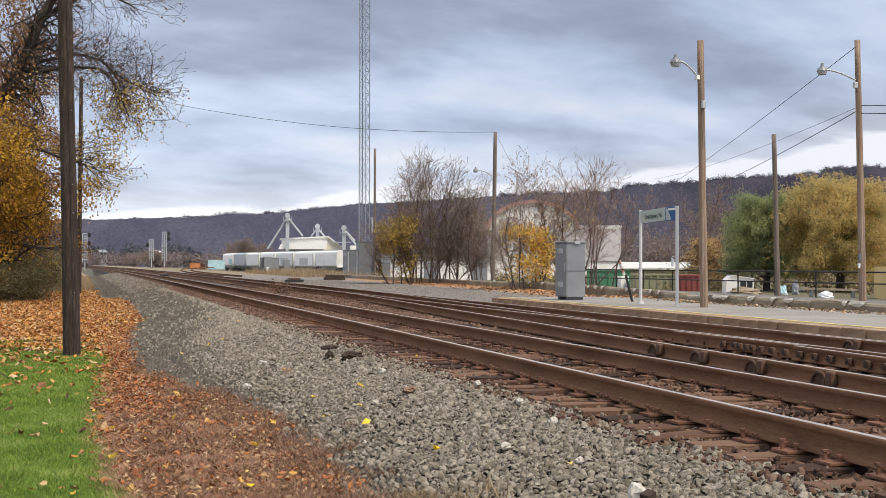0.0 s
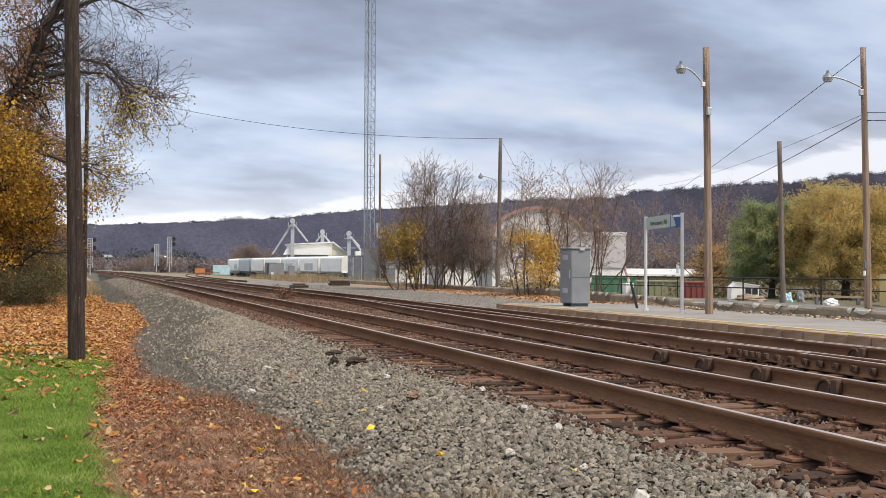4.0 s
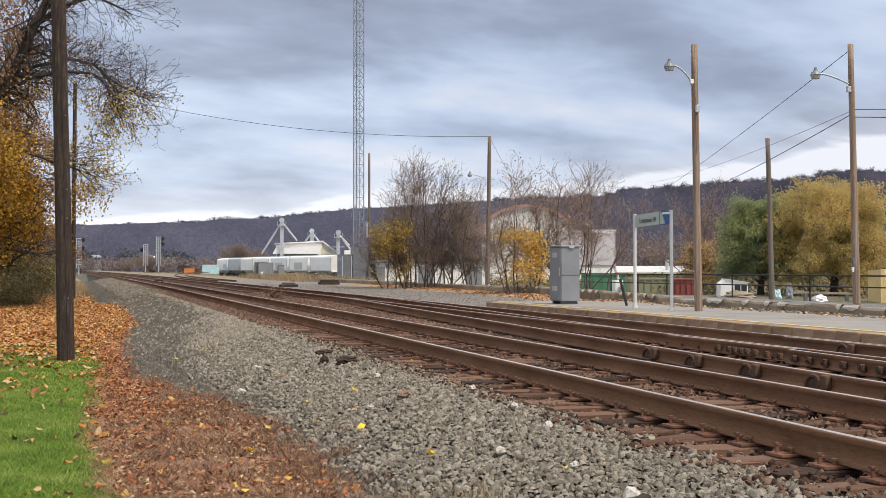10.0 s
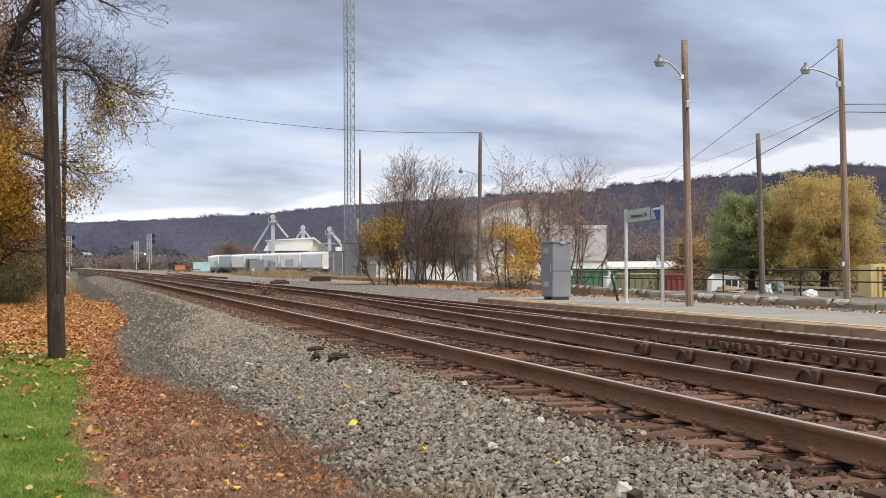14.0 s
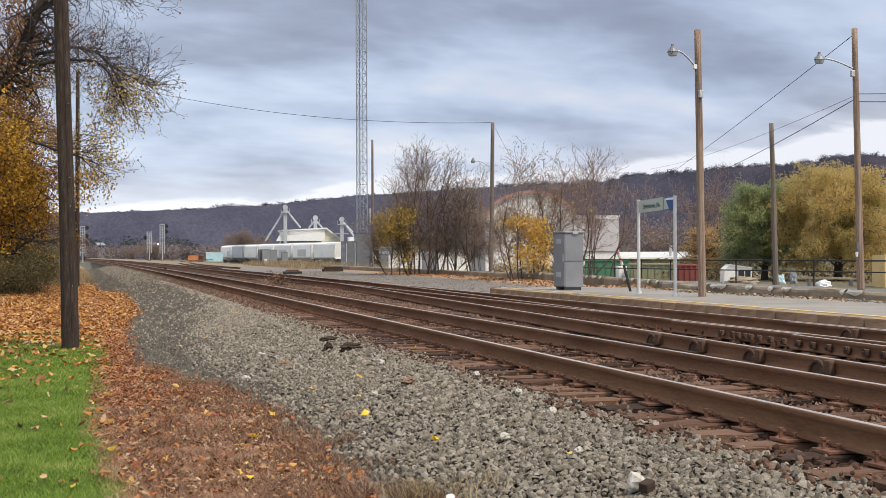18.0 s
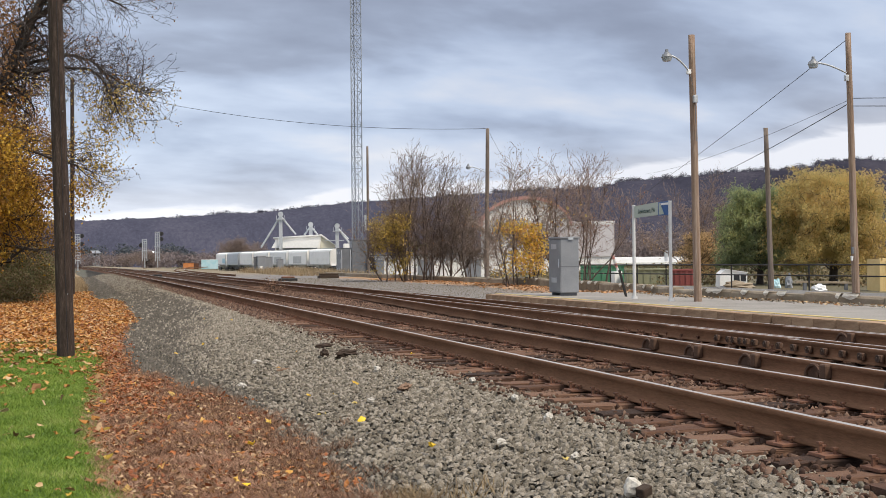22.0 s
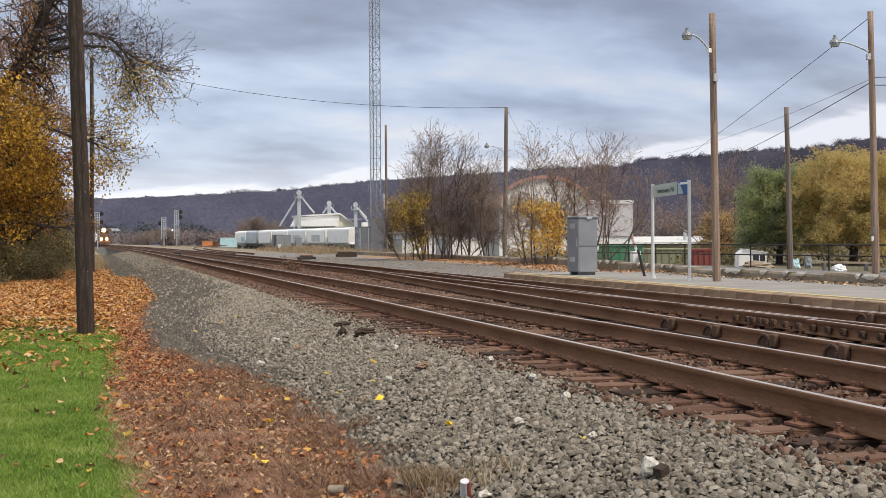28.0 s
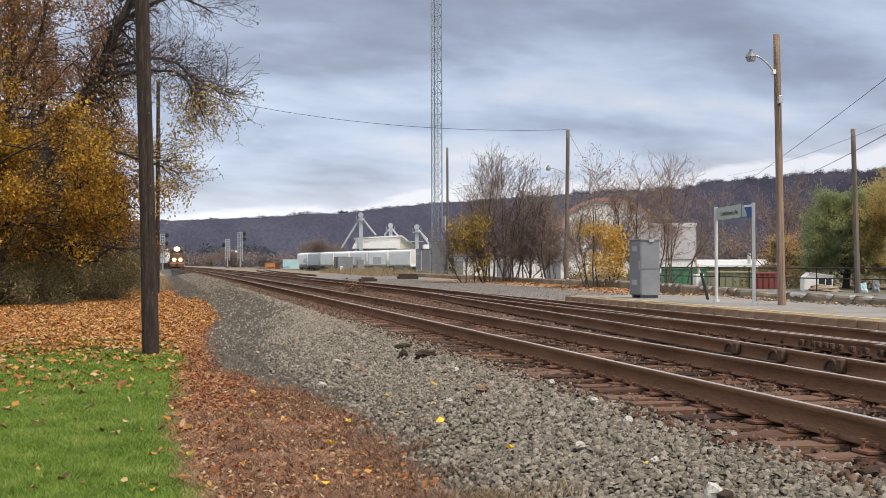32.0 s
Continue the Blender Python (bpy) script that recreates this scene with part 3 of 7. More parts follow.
def lawn_edge(y):
    return np.interp(y, [8.5, 10, 12.7, 13.5, 15.8, 20, 24, 29], [0.26, 0.20, 0.10, 0.07, 0.25, 0.30, 0.30, 0.16]) + 0.05 * wobble(y * 2.3, y * 0.7)


def ballast_edge(y):
    return np.interp(y, [7, 10.3, 12, 14, 16, 17.4, 19.3, 24, 28, 35, 50, 70], [1.70, 1.77, 1.80, 1.60, 1.15, 1.10, 0.64, 0.70, 0.80, 1.30, 1.45, 0.6]) + 0.11 * wobble(y * 1.9, 3.0 + y * 0.3)


def height(x, y):
    x, y = np.asarray(x, float), np.asarray(y, float)
    u = x - off(y)
    z = 0.03 * wobble(x * 0.5, y * 0.4) * (u < 1.5)
    z = z + 0.35 * smooth(4, 16, -u) * smooth(25, 60, y)
    z = z + 0.34 * smooth(1.2, 3.75, u)
    z = z + 0.20 * smooth(10.7, 11.3, u)
    z = z + 0.16 * smooth(-0.1, 0.25, x - kerb_x(y)) * (y < 130) * (u > 11)
    z = z - 0.5 * smooth(19, 26, u) - 0.4 * smooth(150, 230, y) * smooth(20, 32, u)
    return z


# ---- ground ----
def lines(*spans):
    out = []
    for a, b, s in spans:
        out.append(np.arange(a, b, s))
    return np.concatenate(out + [[spans[-1][1]]])


def build_ground():
    gx = lines((-4000, -1000, 600), (-1000, -200, 100), (-200, -40, 16), (-40, -12, 2), (-12, -1, 0.4), (-1, 4.6, 0.1), (4.6, 20, 0.25), (20, 40, 1), (40, 120, 5), (120, 1000, 80), (1000, 4000, 600))
    gy = lines((-600, -20, 60), (-20, 4, 3), (4, 34, 0.16), (34, 90, 0.5), (90, 260, 3), (260, 1000, 30), (1000, 4500, 500))
    X, Y = np.meshgrid(gx, gy, indexing="ij")
    Z = height(X, Y)
    u = X - off(Y)
    n = wobble(X * 0.35, Y * 0.3)
    n2 = wobble(X * 1.9, Y * 1.7)
    C = np.zeros(X.shape + (3,))

    def lay(col, k):
        k = np.clip(k, 0, 1)[..., None]
        C[...] = C * (1 - k) + np.array(col) * k
    lay((0.10, 0.095, 0.075), np.ones_like(X))
    le, be = lawn_edge(Y), ballast_edge(Y)
    lay((0.095, 0.155, 0.030), (X < le + 0.05).astype(float) * (Y < 120))
    lay((0.33, 0.155, 0.050), smooth(21, 30, Y + n * 2.5 + n2 * 1.5) * (X < le + 0.5) * (Y < 120))
    lay((0.10, 0.09, 0.06), smooth(66, 74, Y + n * 2) * (u < -1))
    lay((0.15, 0.085, 0.055), smooth(0, 0.25, X - le) * (X < be + 0.3) * (Y < 27))
    lay((0.24, 0.10, 0.05), smooth(0, 0.3, X - le) * (X < be + 0.3) * smooth(23, 28, Y) * (Y < 50))
    lay((0.30, 0.22, 0.13), (u < 0.7 + n2 * 0.3) * (u > -2.5) * smooth(60, 75, Y))
    # Nearly black under the ballast: shade in the stone gaps painted into the ground.
    lay((0.022, 0.019, 0.015), smooth(-0.15, 0.2, X - be + n2 * 0.12) * (u < 3.9))
    lay((0.046, 0.040, 0.032), smooth(0.1, 0.4, X - be) * smooth(2.9, 2.2, u + n2 * 0.3) * smooth(19, 25, Y + n * 3) * 0.85)
    lay((0.080, 0.055, 0.044), smooth(3.55, 3.9, u))
    lay((0.19, 0.175, 0.165), smooth(10.6, 10.9, u))
    lay((0.33, 0.19, 0.09), smooth(-3.2, -1.2, X - kerb_x(Y) + n2 * 0.6) * (u > 11) * (Y > 33) * (Y < 85) * 0.8)
    lay((0.165, 0.16, 0.155), smooth(0, 0.2, X - kerb_x(Y)) * (u > 11) * (u < 26))
    lay((0.22, 0.18, 0.125), smooth(95, 120, Y) * (u > 11.5))
    lay((0.13, 0.115, 0.075), smooth(25, 30, u))
    V = np.stack([X, Y, Z], -1).reshape(-1, 3)
    nx, ny = X.shape
    i = (np.arange(nx - 1)[:, None] * ny + np.arange(ny - 1)[None]).ravel()
    F = np.stack([i, i + ny, i + ny + 1, i + 1], 1)
    me = np_mesh("ground", V, F)
    me.polygons.foreach_set("use_smooth", np.ones(len(F), dtype=bool))
    a = me.color_attributes.new("cover", "FLOAT_COLOR", "POINT")
    a.data.foreach_set("color", np.concatenate([C.reshape(-1, 3), np.ones((len(V), 1))], 1).astype(np.float32).ravel())
    tagged(obj("ground", me, M_GROUND), "grassy, leaf-strewn and gravelled ground beside the railway", "ground", kind="structure")


build_ground()


# ---- hills and far woods ----
RIDGE = [(-70, 110), (-45, 140), (-37.1, 157), (-36, 161), (-35, 160), (-34.3, 162), (-33.6, 152), (-32.6, 150), (-31.8, 146), (-30.6, 148), (-29.3, 145), (-28, 141), (-26.7, 138), (-25.4, 136), (-24.8, 133), (-24.1, 125), (-20.1, 120), (-18.8, 118), (-12.1, 103), (-10.8, 98), (-9.5, 93), (-8.2, 87), (-7.3, 85), (-6.4, 86.5), (-5.6, 82.5), (-4.8, 79), (-3, 77.5), (-1.8, 75.5), (0.4, 72), (8, 70), (25, 66), (60, 60)]


def ridge_h(az, r):
    h = np.interp(az, [a for a, _ in RIDGE], [v for _, v in RIDGE]) / 2143 * r
    return h + 1.6


def build_hills():
    rng = np.random.default_rng(5)
    az = np.arange(-75, 62, 0.25)
    R = np.array([620, 700, 800, 900, 1000, 1120, 1250, 1400, 1500, 1650, 1900])
    K = np.array([-0.02, 0.06, 0.16, 0.30, 0.45, 0.62, 0.80, 0.95, 0.985, 0.9, 0.3])
    A, RR = np.meshgrid(az, R, indexing="ij")
    H = ridge_h(A, 1480.0) * K[None]
    H = H + 2 * wobble(A * 0.9, RR * 0.006) * (K[None] < 0.9) * (K[None] > 0)
    V = np.stack([-np.sin(np.radians(A)) * RR, np.cos(np.radians(A)) * RR, H], -1)
    nx, ny = A.shape
    i = (np.arange(nx - 1)[:, None] * ny + np.arange(ny - 1)[None]).ravel()
    F = np.stack([i, i + 1, i + ny + 1, i + ny], 1)
    me = np_mesh("hillside", V.reshape(-1, 3), F)
    me.polygons.foreach_set("use_smooth", np.ones(len(F), dtype=bool))
    plan = np.stack([np.radians(A) * 1300, H * 1.1, RR * 0.02], -1).reshape(-1, 3).astype(np.float32)
    me.attributes.new("slope_plan", "FLOAT_VECTOR", "POINT").data.foreach_set("vector", plan.ravel())
    tagged(obj("backdrop_hill", me, M_HILL), "long wooded ridge behind the valley, bare trees coloured with blue-grey haze", "hill", kind="structure")

    def crest(name, label, count):
        """Bare trees along the skyline: thin stems with open crowns."""
        a = np.concatenate([rng.uniform(-44, -19, int(count * 0.62)), rng.uniform(-19, 12, count - int(count * 0.62))])
        r = rng.uniform(1440, 1496, count)
        z = ridge_h(a, 1480.0) * np.interp(r, R, K)
        s = rng.uniform(0.6, 1.25, count) * np.where(a < -19, 4.2, np.where(a < -4, 2.3, 1.3)) * (0.7 + 0.6 * np.clip(wobble(a * 5, a * 2.3), -0.6, 0.8))
        foot = np.stack([-np.sin(np.radians(a)) * r, np.cos(np.radians(a)) * r, z], 1)
        n = 26
        P = foot[:, None] + np.array([0, 0, 1.0]) * (s * 1.05)[:, None, None] + np.clip(rng.normal(size=(count, n, 3)), -1.7, 1.7) * (s[:, None] * np.array([[0.48, 0.48, 0.42]]))[:, None]
        stems = prisms(foot - [0, 0, 1.5], foot + np.array([0, 0, 1.0]) * (s * 1.2)[:, None], np.full(count, 0.34), np.full(count, 0.2), 3)
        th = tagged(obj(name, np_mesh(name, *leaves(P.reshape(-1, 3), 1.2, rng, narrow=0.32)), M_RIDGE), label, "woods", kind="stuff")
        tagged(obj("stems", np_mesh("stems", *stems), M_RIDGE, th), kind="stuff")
    crest("hill_trees", "bare trees standing along the distant crest", 2600)

    def belt(name, mat, label, count, a0, a1, r0, r1, s0, s1, tall, n, leaf):
        """Far trees as lumps of coarse foliage."""
        a = rng.uniform(a0, a1, count)
        r = rng.uniform(r0, r1, count)
        sz = rng.uniform(s0, s1, count)
        C = np.stack([-np.sin(np.radians(a)) * r, np.cos(np.radians(a)) * r, sz * tall - 0.6 + 0 * a], 1)
        S = np.stack([sz, sz, sz * tall], 1)
        i = rng.integers(0, count, n)
        d = rng.normal(size=(n, 3))
        d /= np.linalg.norm(d, axis=1, keepdims=True)
        P = C[i] + d * S[i] * rng.random((n, 1)) ** 0.5
        tagged(obj(name, np_mesh(name, *leaves(P, leaf, rng)), mat), label, "woods", kind="stuff")
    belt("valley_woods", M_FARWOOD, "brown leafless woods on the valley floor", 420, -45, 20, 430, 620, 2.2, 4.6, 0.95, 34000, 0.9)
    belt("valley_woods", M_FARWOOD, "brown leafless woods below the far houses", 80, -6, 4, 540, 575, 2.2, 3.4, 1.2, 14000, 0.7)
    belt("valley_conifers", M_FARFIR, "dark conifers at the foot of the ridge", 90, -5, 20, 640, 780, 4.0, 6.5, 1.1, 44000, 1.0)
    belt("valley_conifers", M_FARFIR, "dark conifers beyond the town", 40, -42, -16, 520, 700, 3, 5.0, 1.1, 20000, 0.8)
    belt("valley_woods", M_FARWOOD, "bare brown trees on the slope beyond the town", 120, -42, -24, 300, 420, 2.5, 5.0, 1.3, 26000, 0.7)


build_hills()


# ---- trees ----
def grow(rng, p, d, length, r, depth, out, tips, spread=0.55, droop=0.0, kids=(2, 4), taper=0.62, bends=4, kink=0.13):
    """One limb in a few bends, and its twigs."""
    p, d = np.array(p, float), np.array(d, float) / np.linalg.norm(d)
    step = length / bends
    rr = r
    for i in range(bends):
        d = d + rng.normal(size=3) * kink + np.array([0, 0, -droop])
        d /= np.linalg.norm(d)
        q = p + d * step
        r2 = rr * (0.86 if depth else 0.7)
        out.append((p, q, rr, r2))
        if depth and (i > 0 or bends < 3):
            for _ in range(rng.integers(kids[0], kids[1] + 1) if i == bends - 1 else rng.integers(0, kids[1])):
                e = d + rng.normal(size=3) * spread
                grow(rng, q, e, length * taper * rng.uniform(0.7, 1.15), r2 * 0.6, depth - 1, out, tips, spread, droop, kids, taper, max(2, bends - 1), kink)
        p, rr = q, r2
        if depth <= 1:
            tips.append(q)
    tips.append(p)


def spray(rng, p, d, length, r, depth, out, tips, droop=0.02, step=0.24, often=0.75, curl=0.09):
    """A curved branch with curved side twigs, set alternately."""
    p, d = np.array(p, float), np.array(d, float)
    d /= np.linalg.norm(d)
    n = max(3, int(length / step))
    st = length / n
    bend = rng.normal(size=3) * curl
    sign = 1.0
    for i in range(n):
        d = d + bend + rng.normal(size=3) * 0.075 + np.array([0, 0, -droop])
        d /= np.linalg.norm(d)
        q = p + d * st
        r2 = r * (1 - 0.72 / n)
        out.append((p, q, r, r2))
        if depth and i and rng.random() < often:
            side = np.cross(d, rng.normal(size=3))
            side /= np.linalg.norm(side)
            sign = -sign
            spray(rng, q, d * 0.75 + side * sign * rng.uniform(0.5, 0.95), length * rng.uniform(0.34, 0.62) * (1 - 0.45 * i / n), r2 * 0.6, depth - 1, out, tips, droop, step * 0.8, often, curl * 1.3)
        p, r = q, r2
    tips.append(p)


def wood(name, segs, mat, parent, sides=5, thin=0.0):
    a = np.array([s[0] for s in segs])
    b = np.array([s[1] for s in segs])
    ra = np.maximum([s[2] for s in segs], thin)
    rb = np.maximum([s[3] for s in segs], thin)
    return obj(name, np_mesh(name, *prisms(a, b, ra, rb, sides)), mat, parent)


def scatter(rng, tips, n, spread):
    t = np.array(tips)
    return t[rng.integers(0, len(t), n)] + rng.normal(size=(n, 3)) * spread


def limb_through(rng, points, r0, r1, out):
    """A big limb along given bends, smoothed and knotted."""
    pts = np.array(points, float)
    t = np.linspace(0, len(pts) - 1, (len(pts) - 1) * 5 + 1)
    q = np.stack([np.interp(t, np.arange(len(pts)), pts[:, k]) for k in range(3)], 1)
    q[1:-1] = (q[:-2] + 2 * q[1:-1] + q[2:]) / 4 + rng.normal(size=(len(q) - 2, 3)) * 0.045
    q[1:-1] = (q[:-2] + 2 * q[1:-1] + q[2:]) / 4
    r = np.linspace(r0, r1, len(q))
    out.append((q, r))
    return q, r


def bole(name, limbs, parent, sides=9, mat=M_BARK):
    """Trunk and limbs, each one unbroken skin."""
    me = np_mesh(name, *merge([tube(q, r, sides, (0.15, 1.0, 0.1)) for q, r in limbs]))
    me.polygons.foreach_set("use_smooth", np.ones(len(me.polygons), dtype=bool))
    return obj(name, me, mat, parent)


M_TWIGDK = surf("dark twigs", (0.040, 0.033, 0.030), (0.095, 0.078, 0.070), 0.95, 3, 20, 0.2)


def big_leaning_tree():
    rng = np.random.default_rng(11)
    th = holder("tree", "tall leaning tree, bare upper branches, last yellow leaves", "tree")
    trunk, twigs, tips = [], [], []
    y = 52.0
    limbs = [
        ([(-7.3, y, 0.0), (-6.4, y, 2.8), (-5.3, y, 5.2), (-3.95, y, 7.5), (-2.75, y - 0.3, 9.5), (-1.95, y - 0.5, 11.4), (-1.2, y - 0.6, 13.2), (-0.6, y - 0.6, 15.5)], 0.37, 0.12),
        ([(-4.4, y - 0.1, 7.0), (-3.4, y - 0.5, 8.4), (-2.4, y - 0.6, 9.2), (-1.0, y - 1.0, 9.55), (0.2, y - 1.2, 9.6), (1.0, y - 1.3, 8.9), (1.5, y - 1.4, 7.6)], 0.115, 0.022),
        ([(-3.0, y - 0.2, 9.0), (-2.2, y, 9.8), (-0.8, y + 0.5, 10.3), (0.4, y + 0.8, 10.2), (1.2, y + 1, 9.5), (2.0, y + 1, 9.1), (2.6, y + 1, 8.8)], 0.095, 0.02),
        ([(-2.4, y - 0.5, 11.2), (-1.2, y, 12.2), (0.4, y + 0.4, 13.0), (1.8, y + 0.6, 12.4)], 0.12, 0.03),
        ([(-1.9, y - 0.6, 12.4), (-0.6, y - 1, 14.2), (0.8, y - 1.4, 15.4)], 0.11, 0.03),
        ([(-4.9, y, 6.4), (-3.9, y - 0.8, 6.2), (-2.6, y - 1.4, 6.4), (-1.2, y - 1.8, 5.9), (0.4, y - 1.8, 5.3)], 0.12, 0.03),
        ([(-6.2, y, 4.0), (-6.4, y - 0.6, 7), (-5.9, y - 0.8, 10), (-6.2, y - 1, 14)], 0.22, 0.08),
        ([(-6.3, y - 0.6, 8), (-5.2, y - 1, 10.3), (-4.4, y - 1.2, 13)], 0.11, 0.04),
        ([(-7.4, y, 0.5), (-8.6, y + 0.5, 5), (-8.5, y + 1, 9), (-9.2, y + 1, 14)], 0.28, 0.1),
    ]
    for k, (pts, r0, r1) in enumerate(limbs):
        q, r = limb_through(rng, pts, r0, r1, trunk)
        for i in range(3 if k else 17, len(q)):
            for _ in range(6 if q[i][2] > 8.5 else 2):
                d = np.array([0.35, 0, 0.22]) + rng.normal(size=3) * 0.62
                spray(rng, q[i], d, rng.uniform(0.7, 2.1), max(0.014, r[i] * 0.28), 2, twigs, tips, 0.012 if q[i][2] > 9.5 else 0.035)
    bole("trunk", trunk, th)
    leafy_tips = []
    for a, b in (((-0.6, y - 1.8, 5.75), (1.3, y - 1.9, 5.5)), ((-1.2, y - 1.8, 5.9), (0.9, y - 1.5, 6.6)), ((-0.2, y - 1.8, 5.5), (0.9, y - 2.2, 4.7)), ((0.6, y - 1.2, 9.8), (1.6, y - 1.6, 7.4)), ((0.9, y - 1.2, 9.4), (2.3, y - 1.0, 7.7)), ((1.0, y - 1.3, 9.0), (0.9, y - 1.6, 7.0))):
        a, b = np.array(a), np.array(b)
        for _ in range(4):
            spray(rng, a, b - a + rng.normal(size=3) * 0.3, np.linalg.norm(b - a) * rng.uniform(0.8, 1.1), 0.02, 2, twigs, leafy_tips, 0.03, 0.2, 0.9)
    tagged(wood("branchwork", twigs, M_TWIGDK, th, 3, 0.0065), kind="stuff")
    t = np.array(tips)
    lowr = t[(t[:, 0] > -2.6) & (t[:, 2] < 9.2)]
    P = scatter(rng, lowr, 900, 0.12)
    P = np.concatenate([P, scatter(rng, leafy_tips, 2600, 0.15)])
    tagged(obj("crown", np_mesh("crown", *leaves(P, 0.088, rng)), M_YLEAF, th, "sparse yellow leaves"), kind="stuff")
    P = scatter(rng, t, 1500, 0.1)
    tagged(obj("crown", np_mesh("crown", *leaves(P, 0.085, rng)), M_AUTUMNDK, th, "few withered brown leaves"), kind="stuff")
    inner = t[(t[:, 0] < -2.6) & (wobble(t[:, 0] * 1.1, t[:, 2] * 1.2) > -0.2)]
    tagged(obj("crown", np_mesh("crown", *leaves(scatter(rng, inner, 5200, 0.28), 0.11, rng)), M_RUSSET, th, "dull russet leaves round the trunk"), kind="stuff")


def autumn_tree(seed, x, y, tall, lean, mat, label, nleaf, reach=3.2, leaf=0.17, low=2.0, twig=M_BARK, bushy=3):
    rng = np.random.default_rng(seed)
    th = holder("tree", label, "tree", pose(x, y, float(height(x, y)) - 0.05))
    trunk, twigs, tips = [], [], []
    q, r = limb_through(rng, [(0, 0, 0), (lean * 0.3, 0, tall * 0.3), (lean * 0.7, 0.3, tall * 0.6), (lean, 0, tall * 0.95)], 0.26, 0.06, trunk)
    for i in range(3, len(q)):
        for _ in range(bushy):
            d = rng.normal(size=3) * np.array([1, 1, 0.3]) + np.array([0, 0, 0.35])
            grow(rng, q[i], d, rng.uniform(0.55, 1.0) * reach, r[i] * 0.5, 2, twigs, tips, 0.5, 0.05, (1, 3), 0.62, 4)
    twigs = [g for g in twigs if g[1][2] > low * 0.85]
    bole("trunk", trunk, th, 8)
    tagged(wood("branchwork", twigs, twig, th, 3, 0.009), kind="stuff")
    t = np.array(tips)
    t = t[t[:, 2] > low * rng.uniform(0.6, 1.3, len(t))]
    keep = wobble(t[:, 0] * 1.2, t[:, 2] * 1.35 + t[:, 1] * 0.8) > 0.02
    P = scatter(rng, t[keep], nleaf, 0.24)
    obj("crown", np_mesh("crown", *leaves(P, leaf, rng)), mat, th)
    return th


def shrub(seed, x, y, w, h, mat, label, n, leaf=0.12, twig=M_TWIG):
    rng = np.random.default_rng(seed)
    th = holder("shrub", label, "shrub", pose(x, y, float(height(x, y)) - 0.03), group="undergrowth along the wood")
    segs, tips = [], []
    for _ in range(9):
        d = rng.normal(size=3) * np.array([0.7, 0.7, 0.2]) + np.array([0, 0, 1])
        grow(rng, rng.normal(size=3) * np.array([w * 0.2, w * 0.2, 0]), d, h * 0.55, 0.03, 2, segs, tips, 0.6, 0.02, (1, 3), 0.6, 3)
    tagged(wood("branchwork", segs, twig, th, 3, 0.008), kind="stuff")
    P = scatter(rng, tips, n, 0.22)
    P = P * np.array([1, 1, 1])
    P = P[P[:, 2] > 0.02]
    obj("foliage", np_mesh("foliage", *leaves(P, leaf, rng)), mat, th)
    return th


def bare_bush(seed, x, y, spreadw, h, stems, mat, label, leafset, category="tree", name="bush", thin=0.0075, lean=0.0, low=0.34, haze=2200, foot_spread=0.20, dense=4):
    """Many stems curving up and out from one foot into a rounded crown of fine curved twigs."""
    rng = np.random.default_rng(seed)
    th = holder(name, label, category, pose(x, y, float(height(x, y)) - 0.03))
    boles, twigs, tips = [], [], []
    for b in range(stems):
        f = (b + 0.5) / stems * 2 - 1 + rng.normal() * 0.12
        g = rng.uniform(-1, 1)
        top = h * rng.uniform(0.58, 0.92) * (1 - 0.55 * min(1.0, f * f))
        foot = np.array([(f + rng.normal() * 0.35) * spreadw * foot_spread, g * 0.4, 0])
        end = np.array([f * spreadw * 0.52 + lean * top, g * spreadw * 0.32, top])
        mid = foot + (end - foot) * np.array([0.40, 0.40, 0.50]) + rng.normal(size=3) * np.array([0.28, 0.2, 0.15])
        q, r = limb_through(rng, [foot, mid, end], rng.uniform(0.022, 0.044) * h / 6, 0.011 * h / 6, boles)
        for k in range(2, len(q)):
            if q[k][2] < h * low * rng.uniform(0.5, 1.2):
                continue
            for _ in range(dense):
                d = (q[k] - q[k - 1]) / np.linalg.norm(q[k] - q[k - 1]) * 0.8 + rng.normal(size=3) * np.array([0.55, 0.55, 0.30]) + np.array([0, 0, 0.15])
                spray(rng, q[k], d, h * rng.uniform(0.08, 0.22), r[k] * 0.5, 2, twigs, tips, -0.015, h * 0.040, 0.85, 0.022)
    bole("stem_mass", boles, th, 6, M_STEM)
    tagged(wood("branchwork", twigs, mat, th, 3, thin), kind="stuff")
    t = np.array(tips)
    low_ = np.concatenate([q[2:] for q, _ in boles])
    P = np.concatenate([scatter(rng, t, haze, 0.16), scatter(rng, low_, haze // 2, 0.30)])
    P = P[P[:, 2] > 0.1]
    tagged(obj("twig_haze", np_mesh("twig_haze", *slivers(P, h * 0.05, 0.011, rng, (0, 0, 0.8), 0.7)), M_DRYTWIG, th), kind="stuff")
    t = np.concatenate([t, scatter(rng, low_, len(t) // 3, 0.35)])
    for m, n, size, cond, lab in leafset:
        tt = t[cond(t)]
        if len(tt):
            n = int(n * 0.6)
            tt = tt[wobble(tt[:, 0] * 1.6 + seed, tt[:, 2] * 1.9) > -0.25]
            tagged(obj("foliage", np_mesh("foliage", *leaves(scatter(rng, tt, n, 0.13), size, rng)), m, th, lab), kind="stuff")
    return th


